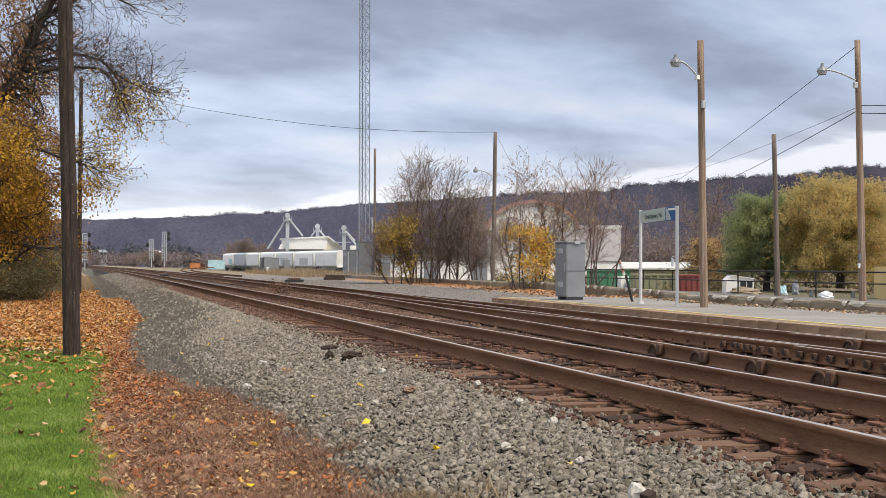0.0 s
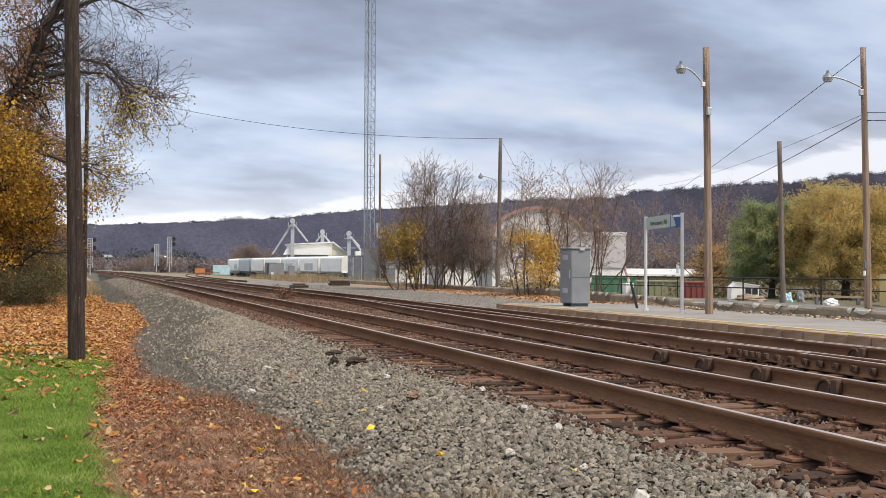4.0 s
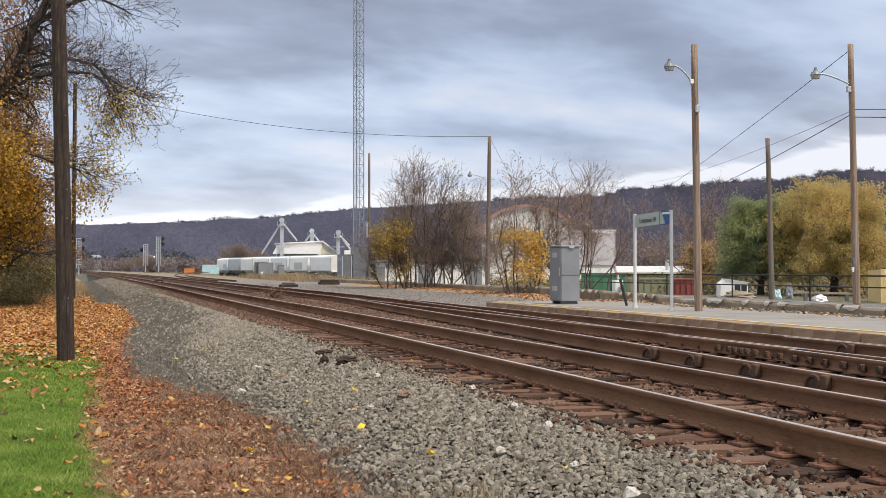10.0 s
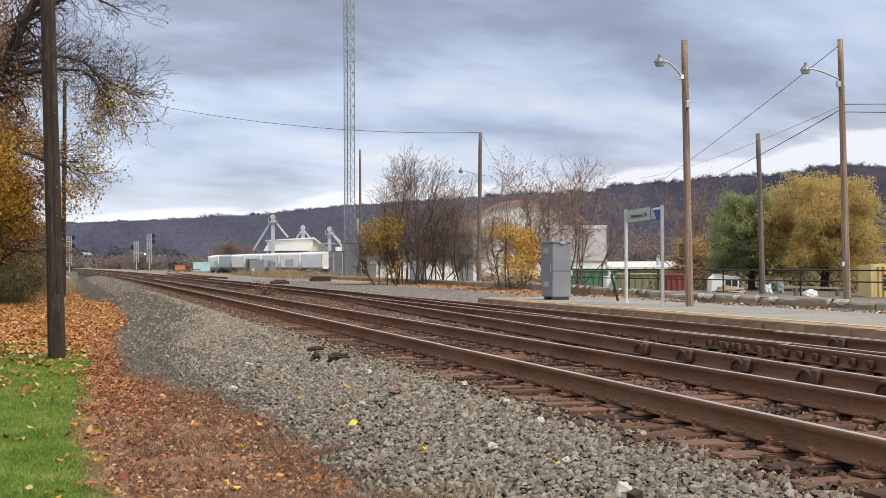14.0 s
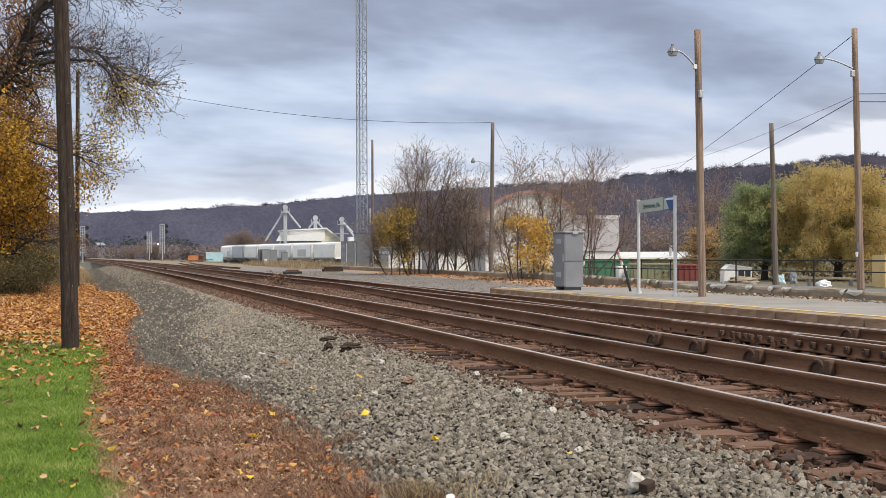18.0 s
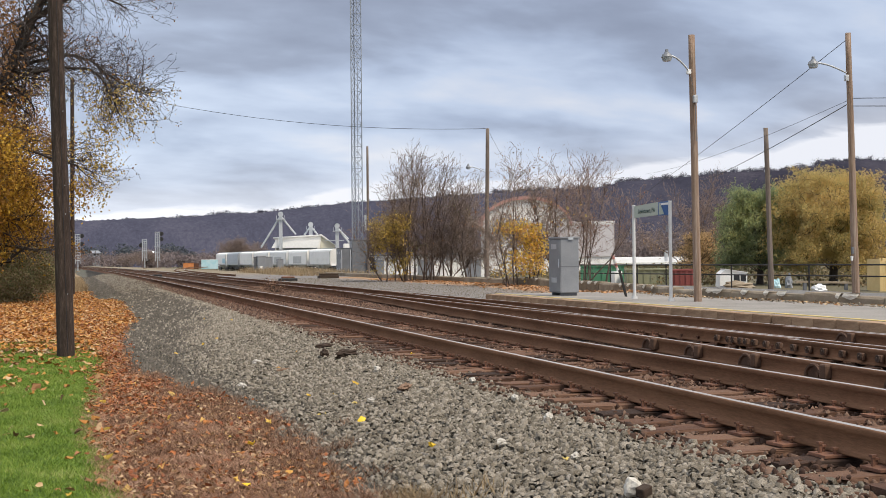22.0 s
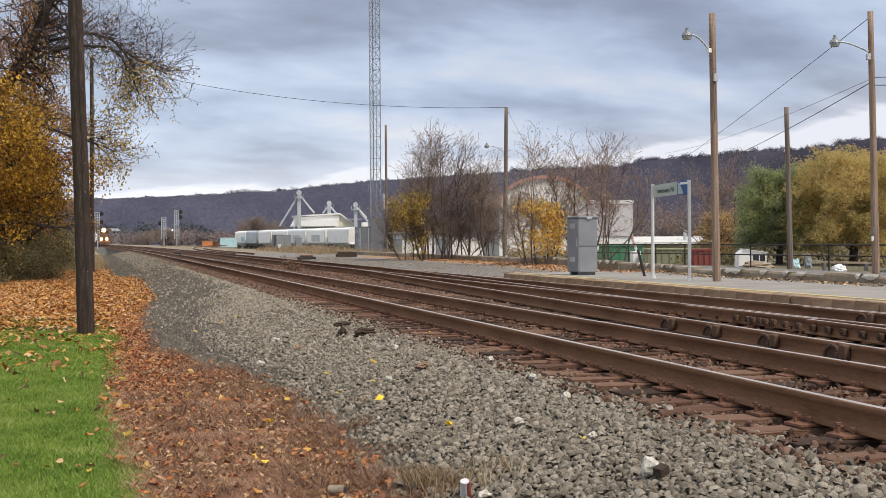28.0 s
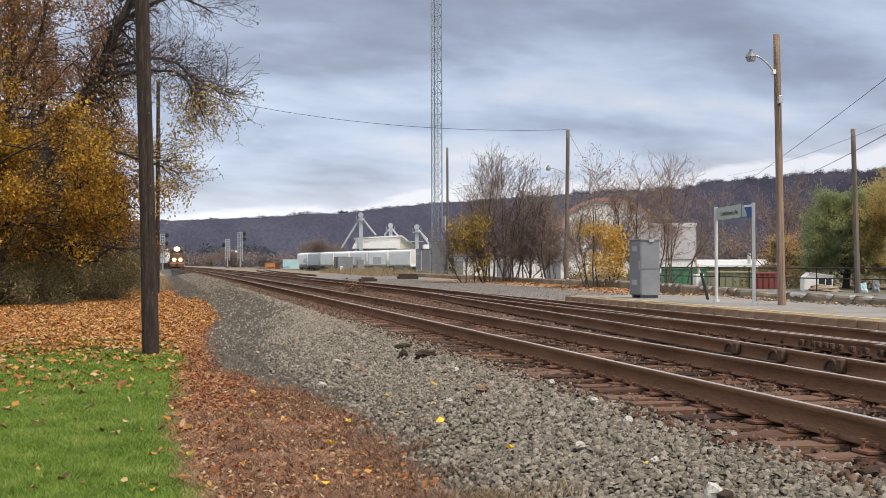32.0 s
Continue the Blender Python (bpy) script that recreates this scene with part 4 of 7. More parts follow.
def round_tree(seed, x, y, w, h, mat, label, n, leaf, low=0.0, lopside=0.0):
    """A broad feathery crown: arching boughs hung with fine drooping leaf sprays, open between them."""
    rng = np.random.default_rng(seed)
    th = holder("tree", label, "tree", pose(x, y, float(height(x, y)) - 0.05))
    trunk, twigs, tips = [], [], []
    limb_through(rng, [(0, 0, 0), (0.1, 0, h * 0.3), (0, 0.1, h * 0.62)], w * 0.04, 0.05, trunk)
    pads = []
    for b in range(64):
        a = b * 2.4 + rng.normal() * 0.3
        t = (b + 0.5) / 64
        up_ = 0.14 + 0.80 * t ** 0.8
        reach = w * 0.5 * math.sqrt(max(0.06, 1 - (1.25 * up_ - 0.42) ** 2 * 1.15)) * rng.uniform(0.62, 1.06)
        end = np.array([math.cos(a) * reach + lopside * up_ * w, math.sin(a) * reach * 0.85, low + (h - low) * up_ * rng.uniform(0.9, 1.06)])
        foot = np.array([0, 0, min(h * 0.6, max(h * 0.12, end[2] - reach * rng.uniform(0.2, 0.6)))])
        mid = (foot + end) / 2 + np.array([0, 0, 0.10 * h])
        q, r = limb_through(rng, [foot, mid, end], 0.030, 0.008, trunk)
        for k in range(3, len(q)):
            for _ in range(2):
                spray(rng, q[k], (end - foot) * np.array([1, 1, 0.3]) / reach + rng.normal(size=3) * 0.7, w * rng.uniform(0.06, 0.14), 0.012, 1, twigs, tips, 0.06, 0.2, 0.6)
            pads.append((q[k], w * rng.uniform(0.028, 0.066)))
    bole("trunk", trunk, th, 6)
    tagged(wood("branchwork", twigs, M_BARK, th, 3, 0.008), kind="stuff")
    c = np.array([p for p, _ in pads])
    s = np.array([v for _, v in pads])
    i = rng.choice(len(c), n, p=s ** 2 / (s ** 2).sum())
    P = c[i] + np.clip(rng.normal(size=(n, 3)), -1.9, 1.9) * s[i][:, None] * np.array([1.0, 1.0, 0.55]) + np.array([0, 0, 0.02 * h])
    P = np.concatenate([P, scatter(rng, tips, n // 3, 0.10)])
    P = P[P[:, 2] > 0.15]
    obj("crown", np_mesh("crown", *slivers(P, leaf * 1.5, leaf * 0.5, rng, (0, 0, -0.7), 0.6)), mat, th)
    return th


M_FARTWIG = leafy("far brown twigs", [(0.20, 0.155, 0.135), (0.26, 0.20, 0.17), (0.31, 0.235, 0.19), (0.23, 0.185, 0.17)], 0.95, 0.4)
M_RUSTHAZE = leafy("rust-brown last leaves", [(0.20, 0.11, 0.06), (0.28, 0.15, 0.075), (0.23, 0.15, 0.10), (0.34, 0.19, 0.08)], 0.8, 0.3)
big_leaning_tree()
autumn_tree(21, -6.9, 47, 7.4, 0.4, M_AUTUMN, "maple with orange and gold leaves at the lawn", 21000, 2.7, 0.115, 2.9)
autumn_tree(20, -3.9, 50, 5.6, 0.6, M_AUTUMN, "young maple in yellow leaf before the wood", 13000, 2.2, 0.10, 2.5)
autumn_tree(22, -9.2, 50, 12, 0.8, M_AUTUMNDK, "tall thinning maple with rusty leaves", 9000, 3.6, 0.11)
autumn_tree(23, -4.2, 60, 7.2, 0.3, M_AUTUMN, "young maple with yellow-brown leaves", 16000, 2.4, 0.11)
autumn_tree(24, -12.5, 56, 14, 0.5, M_AUTUMN, "tall maple with orange leaves behind others", 20000, 4.0, 0.13)
autumn_tree(25, -6.6, 62, 13, 0.3, M_AUTUMNDK, "thinning tree with rusty leaves", 12000, 3.8, 0.10)
autumn_tree(26, -5.0, 72, 8.5, 0.2, M_AUTUMNDK, "thinning tree with brown leaves at the wood's edge", 8000, 2.2)
autumn_tree(28, -7.2, 70, 17, 0.6, M_RUSTHAZE, "tall thin tree with rust-brown last leaves", 30000, 4.2, 0.13, 2.0, M_TWIG_RED, 4)
autumn_tree(29, -11.2, 66, 17, 0.2, M_RUSTHAZE, "tall rust-brown tree deep in the wood", 30000, 4.4, 0.13, 2.0, M_TWIG_RED, 4)
autumn_tree(30, -3.6, 78, 13, -0.4, M_RUSTHAZE, "thin brown tree behind the pole", 14000, 3.0, 0.12, 2.0, M_TWIG_RED, 3)
autumn_tree(27, -15, 48, 14, 0.5, M_AUTUMN, "maple in golden leaf at the lawn", 12000, 4.0)
for i, (sx, sy, sw, sh) in enumerate([(-2.3, 60, 1.6, 1.9), (-3.3, 54, 2.0, 1.5), (-4.6, 51, 2.2, 2.2), (-5.6, 49, 2.4, 1.2), (-6.8, 47.5, 2.4, 1.7), (-8.4, 47, 2.6, 2.5), (-10.4, 54, 2.8, 2.4), (-3.0, 67, 1.8, 2.6), (-4.4, 64, 2.4, 3.0), (-6.0, 62, 2.6, 3.2), (-7.8, 60, 2.8, 3.2), (-9.8, 59, 3, 3.4), (-4.2, 76, 2.4, 3.4), (-5.6, 82, 3, 4)]):
    shrub(40 + i, sx, sy, sw, sh, M_HEDGE, "dense grey-green undergrowth at the wood's edge", 9000, 0.075)


M_STEM = surf("brown stem bark", (0.060, 0.044, 0.036), (0.15, 0.112, 0.092), 0.95, 3, 30, 0.6, stretch=(1.5, 1.5, 0.4))
M_TWIGDKRED = surf("dark reddish twigs", (0.110, 0.080, 0.063), (0.25, 0.185, 0.146), 0.95, 3, 20, 0.2)
M_DRYTWIG = leafy("withered remnants", [(0.29, 0.215, 0.175), (0.37, 0.275, 0.22), (0.44, 0.32, 0.25), (0.32, 0.25, 0.205)], 0.9, 0.3)
M_DULLOR = leafy("dull orange leaves", [(0.46, 0.31, 0.15), (0.56, 0.37, 0.17), (0.52, 0.38, 0.22)], 0.8, 0.3, 0.4, 0.9)


def is_low_left(t):
    return (t[:, 0] < -1.0 + 0.25 * np.sin(t[:, 2] * 2.1)) & (t[:, 0] > -2.7) & (t[:, 2] > 0.4) & (t[:, 2] < 3.6)


bare_bush(61, 17.5, 62.7, 5.0, 6.9, 30, M_TWIGDKRED, "big multi-stemmed bush, bare brown twigs, yellow leaves low down", [
    (M_YLEAF, 10500, 0.095, is_low_left, "yellow leaves"), (M_AUTUMNDK, 900, 0.075, lambda t: (t[:, 2] > 0.5) & (t[:, 2] < 4.0), "withered brown leaves"), (M_HEDGE, 700, 0.08, lambda t: (t[:, 2] < 2.2) & (t[:, 0] > -0.9) & (t[:, 0] < 0.1), "dull green leaves low down")], low=0.03, foot_spread=0.30, haze=3200, dense=5)
bare_bush(62, 20.1, 62.0, 3.2, 5.4, 13, M_TWIG, "slim grey-brown bush without leaves", [(M_HEDGE, 500, 0.07, lambda t: (t[:, 2] > 3.3) & (t[:, 0] < 0.2), "dull leaves")], low=0.05, foot_spread=0.26, haze=2800, dense=5)
bare_bush(63, 17.6, 47.2, 3.2, 5.6, 9, M_TWIG, "small tree with bare top and orange-yellow lower leaves", [
    (M_OLEAF, 6500, 0.095, lambda t: (t[:, 2] > 0.5) & (t[:, 2] < 2.6) & (t[:, 0] > -1.0) & (t[:, 0] < 0.55), "orange yellow leaves"), (M_REDLEAF, 350, 0.07, lambda t: (t[:, 2] > 2.2) & (t[:, 2] < 3.6), "few red leaves"), (M_AUTUMNDK, 160, 0.07, lambda t: t[:, 2] > 4, "last dark leaves")], low=0.06, foot_spread=0.26)
bare_bush(64, 20.2, 47.9, 5.0, 5.7, 15, M_TWIG_RED, "bare spreading tree with reddish twigs behind the cabinet", [(M_REDLEAF, 700, 0.055, lambda t: (t[:, 2] > 2.2) & (t[:, 2] < 3.9), "last red leaves"), (M_OLEAF, 90, 0.10, lambda t: (t[:, 2] > 2.6) & (t[:, 2] < 3.5) & (t[:, 0] < 0), "few orange leaves")], low=0.18, haze=2600, dense=4)
round_tree(71, 34.75, 57.3, 5.4, 5.6, M_GTREE, "dense green tree with drooping foliage", 50000, 0.092, 0.0, 0.06)
round_tree(72, 36.9, 53.8, 6.8, 6.0, M_OCHRE, "broad tree in ochre yellow leaf", 72000, 0.092)
round_tree(74, 36.0, 66.0, 3.0, 3.2, M_DULLOR, "low bush in dull orange leaf", 14000, 0.07)
bare_bush(76, 41.5, 76, 6.0, 7.0, 12, M_TWIG_RED, "bare brown tree behind the orange bush", [(M_DULLOR, 500, 0.08, lambda t: t[:, 2] < 3, "last dull leaves")], thin=0.011)


def haze_tree(seed, x, y, w, h, mat, label, n):
    """A far leafless tree: forked limbs in a haze of fine twigs."""
    rng = np.random.default_rng(seed)
    th = holder("tree", label, "tree", pose(x, y, float(height(x, y)) - 0.1))
    trunk, twigs, tips = [], [], []
    limb_through(rng, [(0, 0, 0), (0, 0, h * 0.3), (0.2, 0, h * 0.7)], h * 0.022, h * 0.008, trunk)
    for b in range(34):
        a, e = b * 2.4, rng.uniform(0.15, 1.0)
        end = np.array([math.cos(a) * w * 0.5 * math.sqrt(1 - 0.85 * (e - 0.45) ** 2 * 2.4), math.sin(a) * w * 0.4, h * (0.28 + 0.70 * e)])
        foot = np.array([0, 0, h * (0.15 + 0.45 * e)])
        q, r = limb_through(rng, [foot, (foot + end) / 2 + [0, 0, h * 0.04], end], h * 0.007, h * 0.002, trunk)
        tips += list(q[3:])
    bole("trunk", trunk, th, 5)
    P = scatter(rng, tips, n, w * 0.055)
    tagged(obj("branchwork", np_mesh("branchwork", *slivers(P, h * 0.075, h * 0.006, rng, (0, 0, 0.6), 0.8)), mat, th), kind="stuff")
    return th


haze_tree(75, 41.5, 350, 8.6, 9.0, M_FARTWIG, "large bare brown tree across the yard", 12000)
haze_tree(76, 48.5, 362, 9.0, 8.0, M_FARTWIG, "bare brown tree beside the grain plant", 11000)
haze_tree(77, 45.0, 372, 10.0, 7.6, M_FARTWIG, "bare brown tree behind the hopper cars", 10000)
haze_tree(78, 20.6, 420, 10.0, 6.6, M_FARTWIG, "rounded brown tree beyond the signals", 12000)
haze_tree(79, 15.0, 430, 9.0, 5.0, M_FARTWIG, "low brown tree at the end of the line", 9000)


# ---- tracks ----
def rail_mesh(name, xs, ys, top=RAIL):
    """A flat-bottom rail along a line; the head's top is a worn strip."""
    half = [(0.070, -0.180), (0.070, -0.168), (0.034, -0.155), (0.024, -0.135), (0.022, -0.062), (0.032, -0.045), (0.036, -0.036), (0.036, -0.014), (0.033, -0.006), (0.025, 0.0)]
    prof = [(-a, b) for a, b in half] + [(a, b) for a, b in reversed(half)]
    xs, ys = np.asarray(xs, float), np.asarray(ys, float)
    n, k = len(xs), len(prof)
    g = np.gradient(xs) / np.gradient(ys)
    V = np.zeros((n, k, 3))
    for j, (a, b) in enumerate(prof):
        V[:, j] = np.stack([xs + a, ys - a * g, np.full(n, top + b)], 1)
    i = (np.arange(n - 1) * k)[:, None]
    j = np.arange(k)[None]
    jn = (j + 1) % k
    F = np.stack([i + j, i + jn, i + k + jn, i + k + j], -1).reshape(-1, 4)
    me = np_mesh(name, V.reshape(-1, 3), F)
    me.materials.append(M_RAILSIDE)
    me.materials.append(M_RAILTOP)
    mi = np.zeros((n - 1, k), dtype=np.int32)
    mi[:, len(half) - 1] = 1
    me.polygons.foreach_set("material_index", mi.ravel())
    return me


def tie_mesh(rng, length=2.6):
    """A split and rounded sleeper with tapered ends."""
    bm = bmesh.new()
    nx = 7
    rows = []
    for i in range(nx):
        x = -length / 2 + length * i / (nx - 1)
        e = 0.012 * rng.normal(size=8)
        ring = [(-0.115, -0.17), (-0.115, -0.012), (-0.10, 0.0), (0.10, 0.0), (0.115, -0.012), (0.115, -0.17)]
        rows.append([bm.verts.new((x + (e[0] if i in (0, nx - 1) else 0), a + e[j] * 0.5, b + e[j + 1] * 0.5)) for j, (a, b) in enumerate(ring)])
    for r0, r1 in zip(rows, rows[1:]):
        for j in range(5):
            bm.faces.new((r0[j], r0[j + 1], r1[j + 1], r1[j]))
    bm.faces.new(rows[0])
    bm.faces.new(rows[-1][::-1])
    me = bpy.data.meshes.new("tie")
    bm.normal_update()
    bm.to_mesh(me)
    bm.free()
    me.materials.append(M_TIE)
    return me


def plate_mesh():
    """A tie plate with four spikes and two clips."""
    bm = box(-0.19, 0.19, -0.09, 0.09, 0.0, 0.022, 0.004)
    for sx, sy in ((-0.095, -0.055), (-0.1, 0.06), (0.095, 0.05), (0.1, -0.06), (-0.15, 0.02)):
        h = 0.05 if abs(sx) < 0.12 else 0.075
        box(sx - 0.009, sx + 0.009, sy - 0.009, sy + 0.009, 0.02, h, 0, bm)
        box(sx - 0.018, sx + 0.018, sy - 0.016, sy + 0.016, h, h + 0.014, 0, bm)
    me = bpy.data.meshes.new("tie_plate")
    bm.to_mesh(me)
    bm.free()
    me.materials.append(M_RUST)
    return me


def build_tracks():
    rng = np.random.default_rng(3)
    ties = [tie_mesh(rng) for _ in range(5)]
    plate = plate_mesh()
    ys = np.concatenate([np.arange(-30, 200, 2.0), np.arange(200, 900, 10.0)])
    for tname, first, label in (("railway_track", NEAR, "near railway track, rusty rails on worn wooden ties"), ("railway_track", SECOND, "second railway track, rusty rails on wooden ties by the platform")):
        th = holder(tname, label, "railway track", kind="structure")
        for dx in (0, GAUGE):
            obj("rail", rail_mesh("rail", first + dx + off(ys), ys), None, th, "rusty rail with worn shiny head")
        y, k = 2.0, 0
        while y < 84:
            c = first + GAUGE / 2 + float(off(y))
            o = obj("tie", ties[k % 5], None, th)
            o.location = (c + rng.normal() * 0.035, y, RAIL - 0.202 + rng.normal() * 0.006)
            o.rotation_euler = (0, 0, rng.normal() * 0.012 + (math.pi if k % 2 else 0))
            if y < 46:
                for s in (-1, 1):
                    p = obj("tie_plate", plate, None, th)
                    p.location = (c + s * GAUGE / 2, y + rng.normal() * 0.01, RAIL - 0.203)
                    p.rotation_euler = (0, 0, (math.pi if s > 0 else 0) + rng.normal() * 0.03)
            y += 0.50
            k += 1
        far = np.arange(y, 320, 0.5)
        cx = first + GAUGE / 2 + off(far)
        A = np.stack([cx - 1.3, far, np.full(len(far), RAIL - 0.285)], 1)
        B = A + np.array([2.6, 0, 0])
        V, F = prisms(A, B, np.full(len(far), 0.115), np.full(len(far), 0.115), 4)
        tagged(obj("far_ties", np_mesh("far_ties", V, F), M_TIE, th), kind="stuff")


build_tracks()


# ---- crossover between the tracks ----
def build_crossover():
    th = holder("crossover", "crossover rails and bolted frog between two tracks", "railway track", kind="structure")
    y = np.arange(2.0, 44.1, 1.0)
    near = np.minimum(6.55 + 0.052 * (y - 2) + 0.00012 * (y - 2) ** 2, SECOND - 0.085 + off(y))
    obj("rail", rail_mesh("rail", near[:41], y[:41], RAIL - 0.004), None, th, "curved crossover rail")
    y2 = np.arange(17.0, 44.1, 1.0)
    far = np.minimum(6.55 + GAUGE + 0.052 * (y2 - 2) + 0.00012 * (y2 - 2) ** 2, SECOND + GAUGE - 0.085 + off(y2))
    obj("rail", rail_mesh("rail", far, y2, RAIL - 0.004), None, th, "curved crossover rail")
    # frog: wing rails and point round the crossing of the rails
    yw = np.arange(8.0, 13.6, 0.5)
    obj("wing_rail", rail_mesh("wing_rail", 6.55 + GAUGE + 0.052 * (yw - 2) + 0.02, yw, RAIL - 0.003), None, th)
    yw = np.arange(13.5, 17.1, 0.5)
    obj("wing_rail", rail_mesh("wing_rail", SECOND - 0.075 - 0.012 * (yw - 13.5), yw, RAIL - 0.003), None, th)
    yg = np.arange(9.0, 16.1, 0.5)
    obj("guard_rail", rail_mesh("guard_rail", SECOND + GAUGE - 0.12 - 0.02 * np.clip(yg - 15, 0, 1) + 0 * yg, yg, RAIL), None, th)
    # bolt heads along the frog
    bm = bmesh.new()
    bmesh.ops.create_cone(bm, cap_ends=True, segments=8, radius1=0.044, radius2=0.034, depth=0.07, matrix=Matrix.Rotation(math.pi / 2, 4, "Y"))
    rod((-0.05, 0, 0), (0.05, 0, 0), 0.016, 0.016, 6, bm)
    bolt = bpy.data.meshes.new("bolt")
    bm.to_mesh(bolt)
    bm.free()
    bolt.materials.append(M_GREASE)
    lug = bpy.data.meshes.new("bolt_lug")
    bm = box(-0.028, 0.02, -0.05, 0.05, -0.045, 0.04, 0.012)
    bm.to_mesh(lug)
    bm.free()
    lug.materials.append(M_CASTING)
    for yb in (8.55, 8.90, 9.25, 9.62, 9.98, 10.35, 10.72, 11.08, 11.45, 11.80, 12.18, 12.58, 12.93, 13.28, 13.64, 13.98, 14.29, 14.52, 14.68, 14.88, 15.03, 15.38):
        x = min(6.55 + GAUGE + 0.052 * (yb - 2), SECOND - 0.075) - 0.045
        for name, mesh in (("bolt", bolt), ("bolt_lug", lug)):
            o = obj(name, mesh, None, th)
            o.location = (x, yb, RAIL - 0.098)
    # rail braces
    bm = box(-0.105, -0.02, -0.060, 0.052, -0.165, -0.012, 0.020)
    arch = [(0.20 + 0.135 * math.cos(k * math.pi / 10), -0.165 + 0.130 * math.sin(k * math.pi / 10)) for k in range(11)]
    near_side = [bm.verts.new((-0.055, a, z)) for a, z in arch]
    far_side = [bm.verts.new((-0.02, a, z)) for a, z in arch]
    bm.faces.new(near_side)
    for k in range(10):
        bm.faces.new((near_side[k], near_side[k + 1], far_side[k + 1], far_side[k]))
    path_rods([(-0.058, a, z) for a, z in arch], 0.022, 6, bm)
    rod((-0.10, 0.085, -0.12), (-0.04, 0.085, -0.12), 0.028, 0.024, 8, bm)
    box(-0.14, -0.02, 0.02, 0.36, -0.178, -0.158, 0.004, bm)
    bmesh.ops.recalc_face_normals(bm, faces=bm.faces)
    brace = bpy.data.meshes.new("rail_brace")
    bm.to_mesh(brace)
    bm.free()
    brace.materials.append(M_CASTING)
    for yb in (7.55, 8.9, 10.25, 11.65, 13.07, 14.38):
        o = obj("rail_brace", brace, None, th)
        o.location = (6.55 + 0.052 * (yb - 2) + 0.00012 * (yb - 2) ** 2, yb, RAIL)
    o = obj("rail_brace", brace, None, th)
    o.location = (SECOND + GAUGE - 0.12, 14.3, RAIL)
    # long crossover ties between the tracks
    rng = np.random.default_rng(8)
    long_tie = tie_mesh(rng, 2.0)
    for i in range(60):
        o = obj("tie", long_tie, None, th)
        o.location = (7.3 + 0.03 * i * 0.5, 3.25 + i * 0.5, RAIL - 0.212)


build_crossover()


# ---- platform and low wall ----
def build_platform():
    th = holder("platform", "low asphalt station platform with brick edge and yellow line", "platform", kind="structure")
    y1 = 33.0
    edge = 11.08
    bm = bmesh.new()
    ys = list(np.arange(-20, y1 + 0.1, 1.0))
    rows = []
    for y in ys:
        k = float(kerb_x(y)) - 0.35
        rows.append([bm.verts.new(v) for v in ((edge + 0.22, y, 0.3), (edge + 0.22, y, 0.66), (edge + 0.75, y, 0.664), (k, y, 0.668), (k, y, 0.3))])
    for a, b in zip(rows, rows[1:]):
        for j in range(4):
            bm.faces.new((a[j], a[j + 1], b[j + 1], b[j]))
    bm.faces.new(rows[-1])
    bm.faces.new(rows[0][::-1])
    bmesh.ops.recalc_face_normals(bm, faces=bm.faces)
    part("asphalt", bm, M_ASPHALT, th)
    rng = np.random.default_rng(4)
    bm = bmesh.new()
    for i in range(180):
        y = -20 + i * 0.295
        if y > y1:
            break
        w = rng.normal() * 0.006
        box(edge + 0.34 + w, edge + 0.47 + w + rng.normal() * 0.006, y, y + 0.30, 0.662, 0.672, 0, bm)
    part("yellow_line", bm, M_YELLOW, th, "worn yellow safety line")
    meshes = []
    for i in range(4):
        me = bpy.data.meshes.new("edge_block")
        bm = box(0, 0.215, 0.004, 0.594, -0.36, 0, 0.012)
        for v in bm.verts:
            v.co += Vector(rng.normal(size=3) * 0.004)
        bm.to_mesh(me)
        bm.free()
        me.materials.append(M_BRICK)
        meshes.append(me)
    for i in range(88):
        o = obj("edge_block", meshes[i % 4], None, th, "")
        o.location = (edge + rng.normal() * 0.006, -20 + i * 0.602, 0.662 + rng.normal() * 0.004)


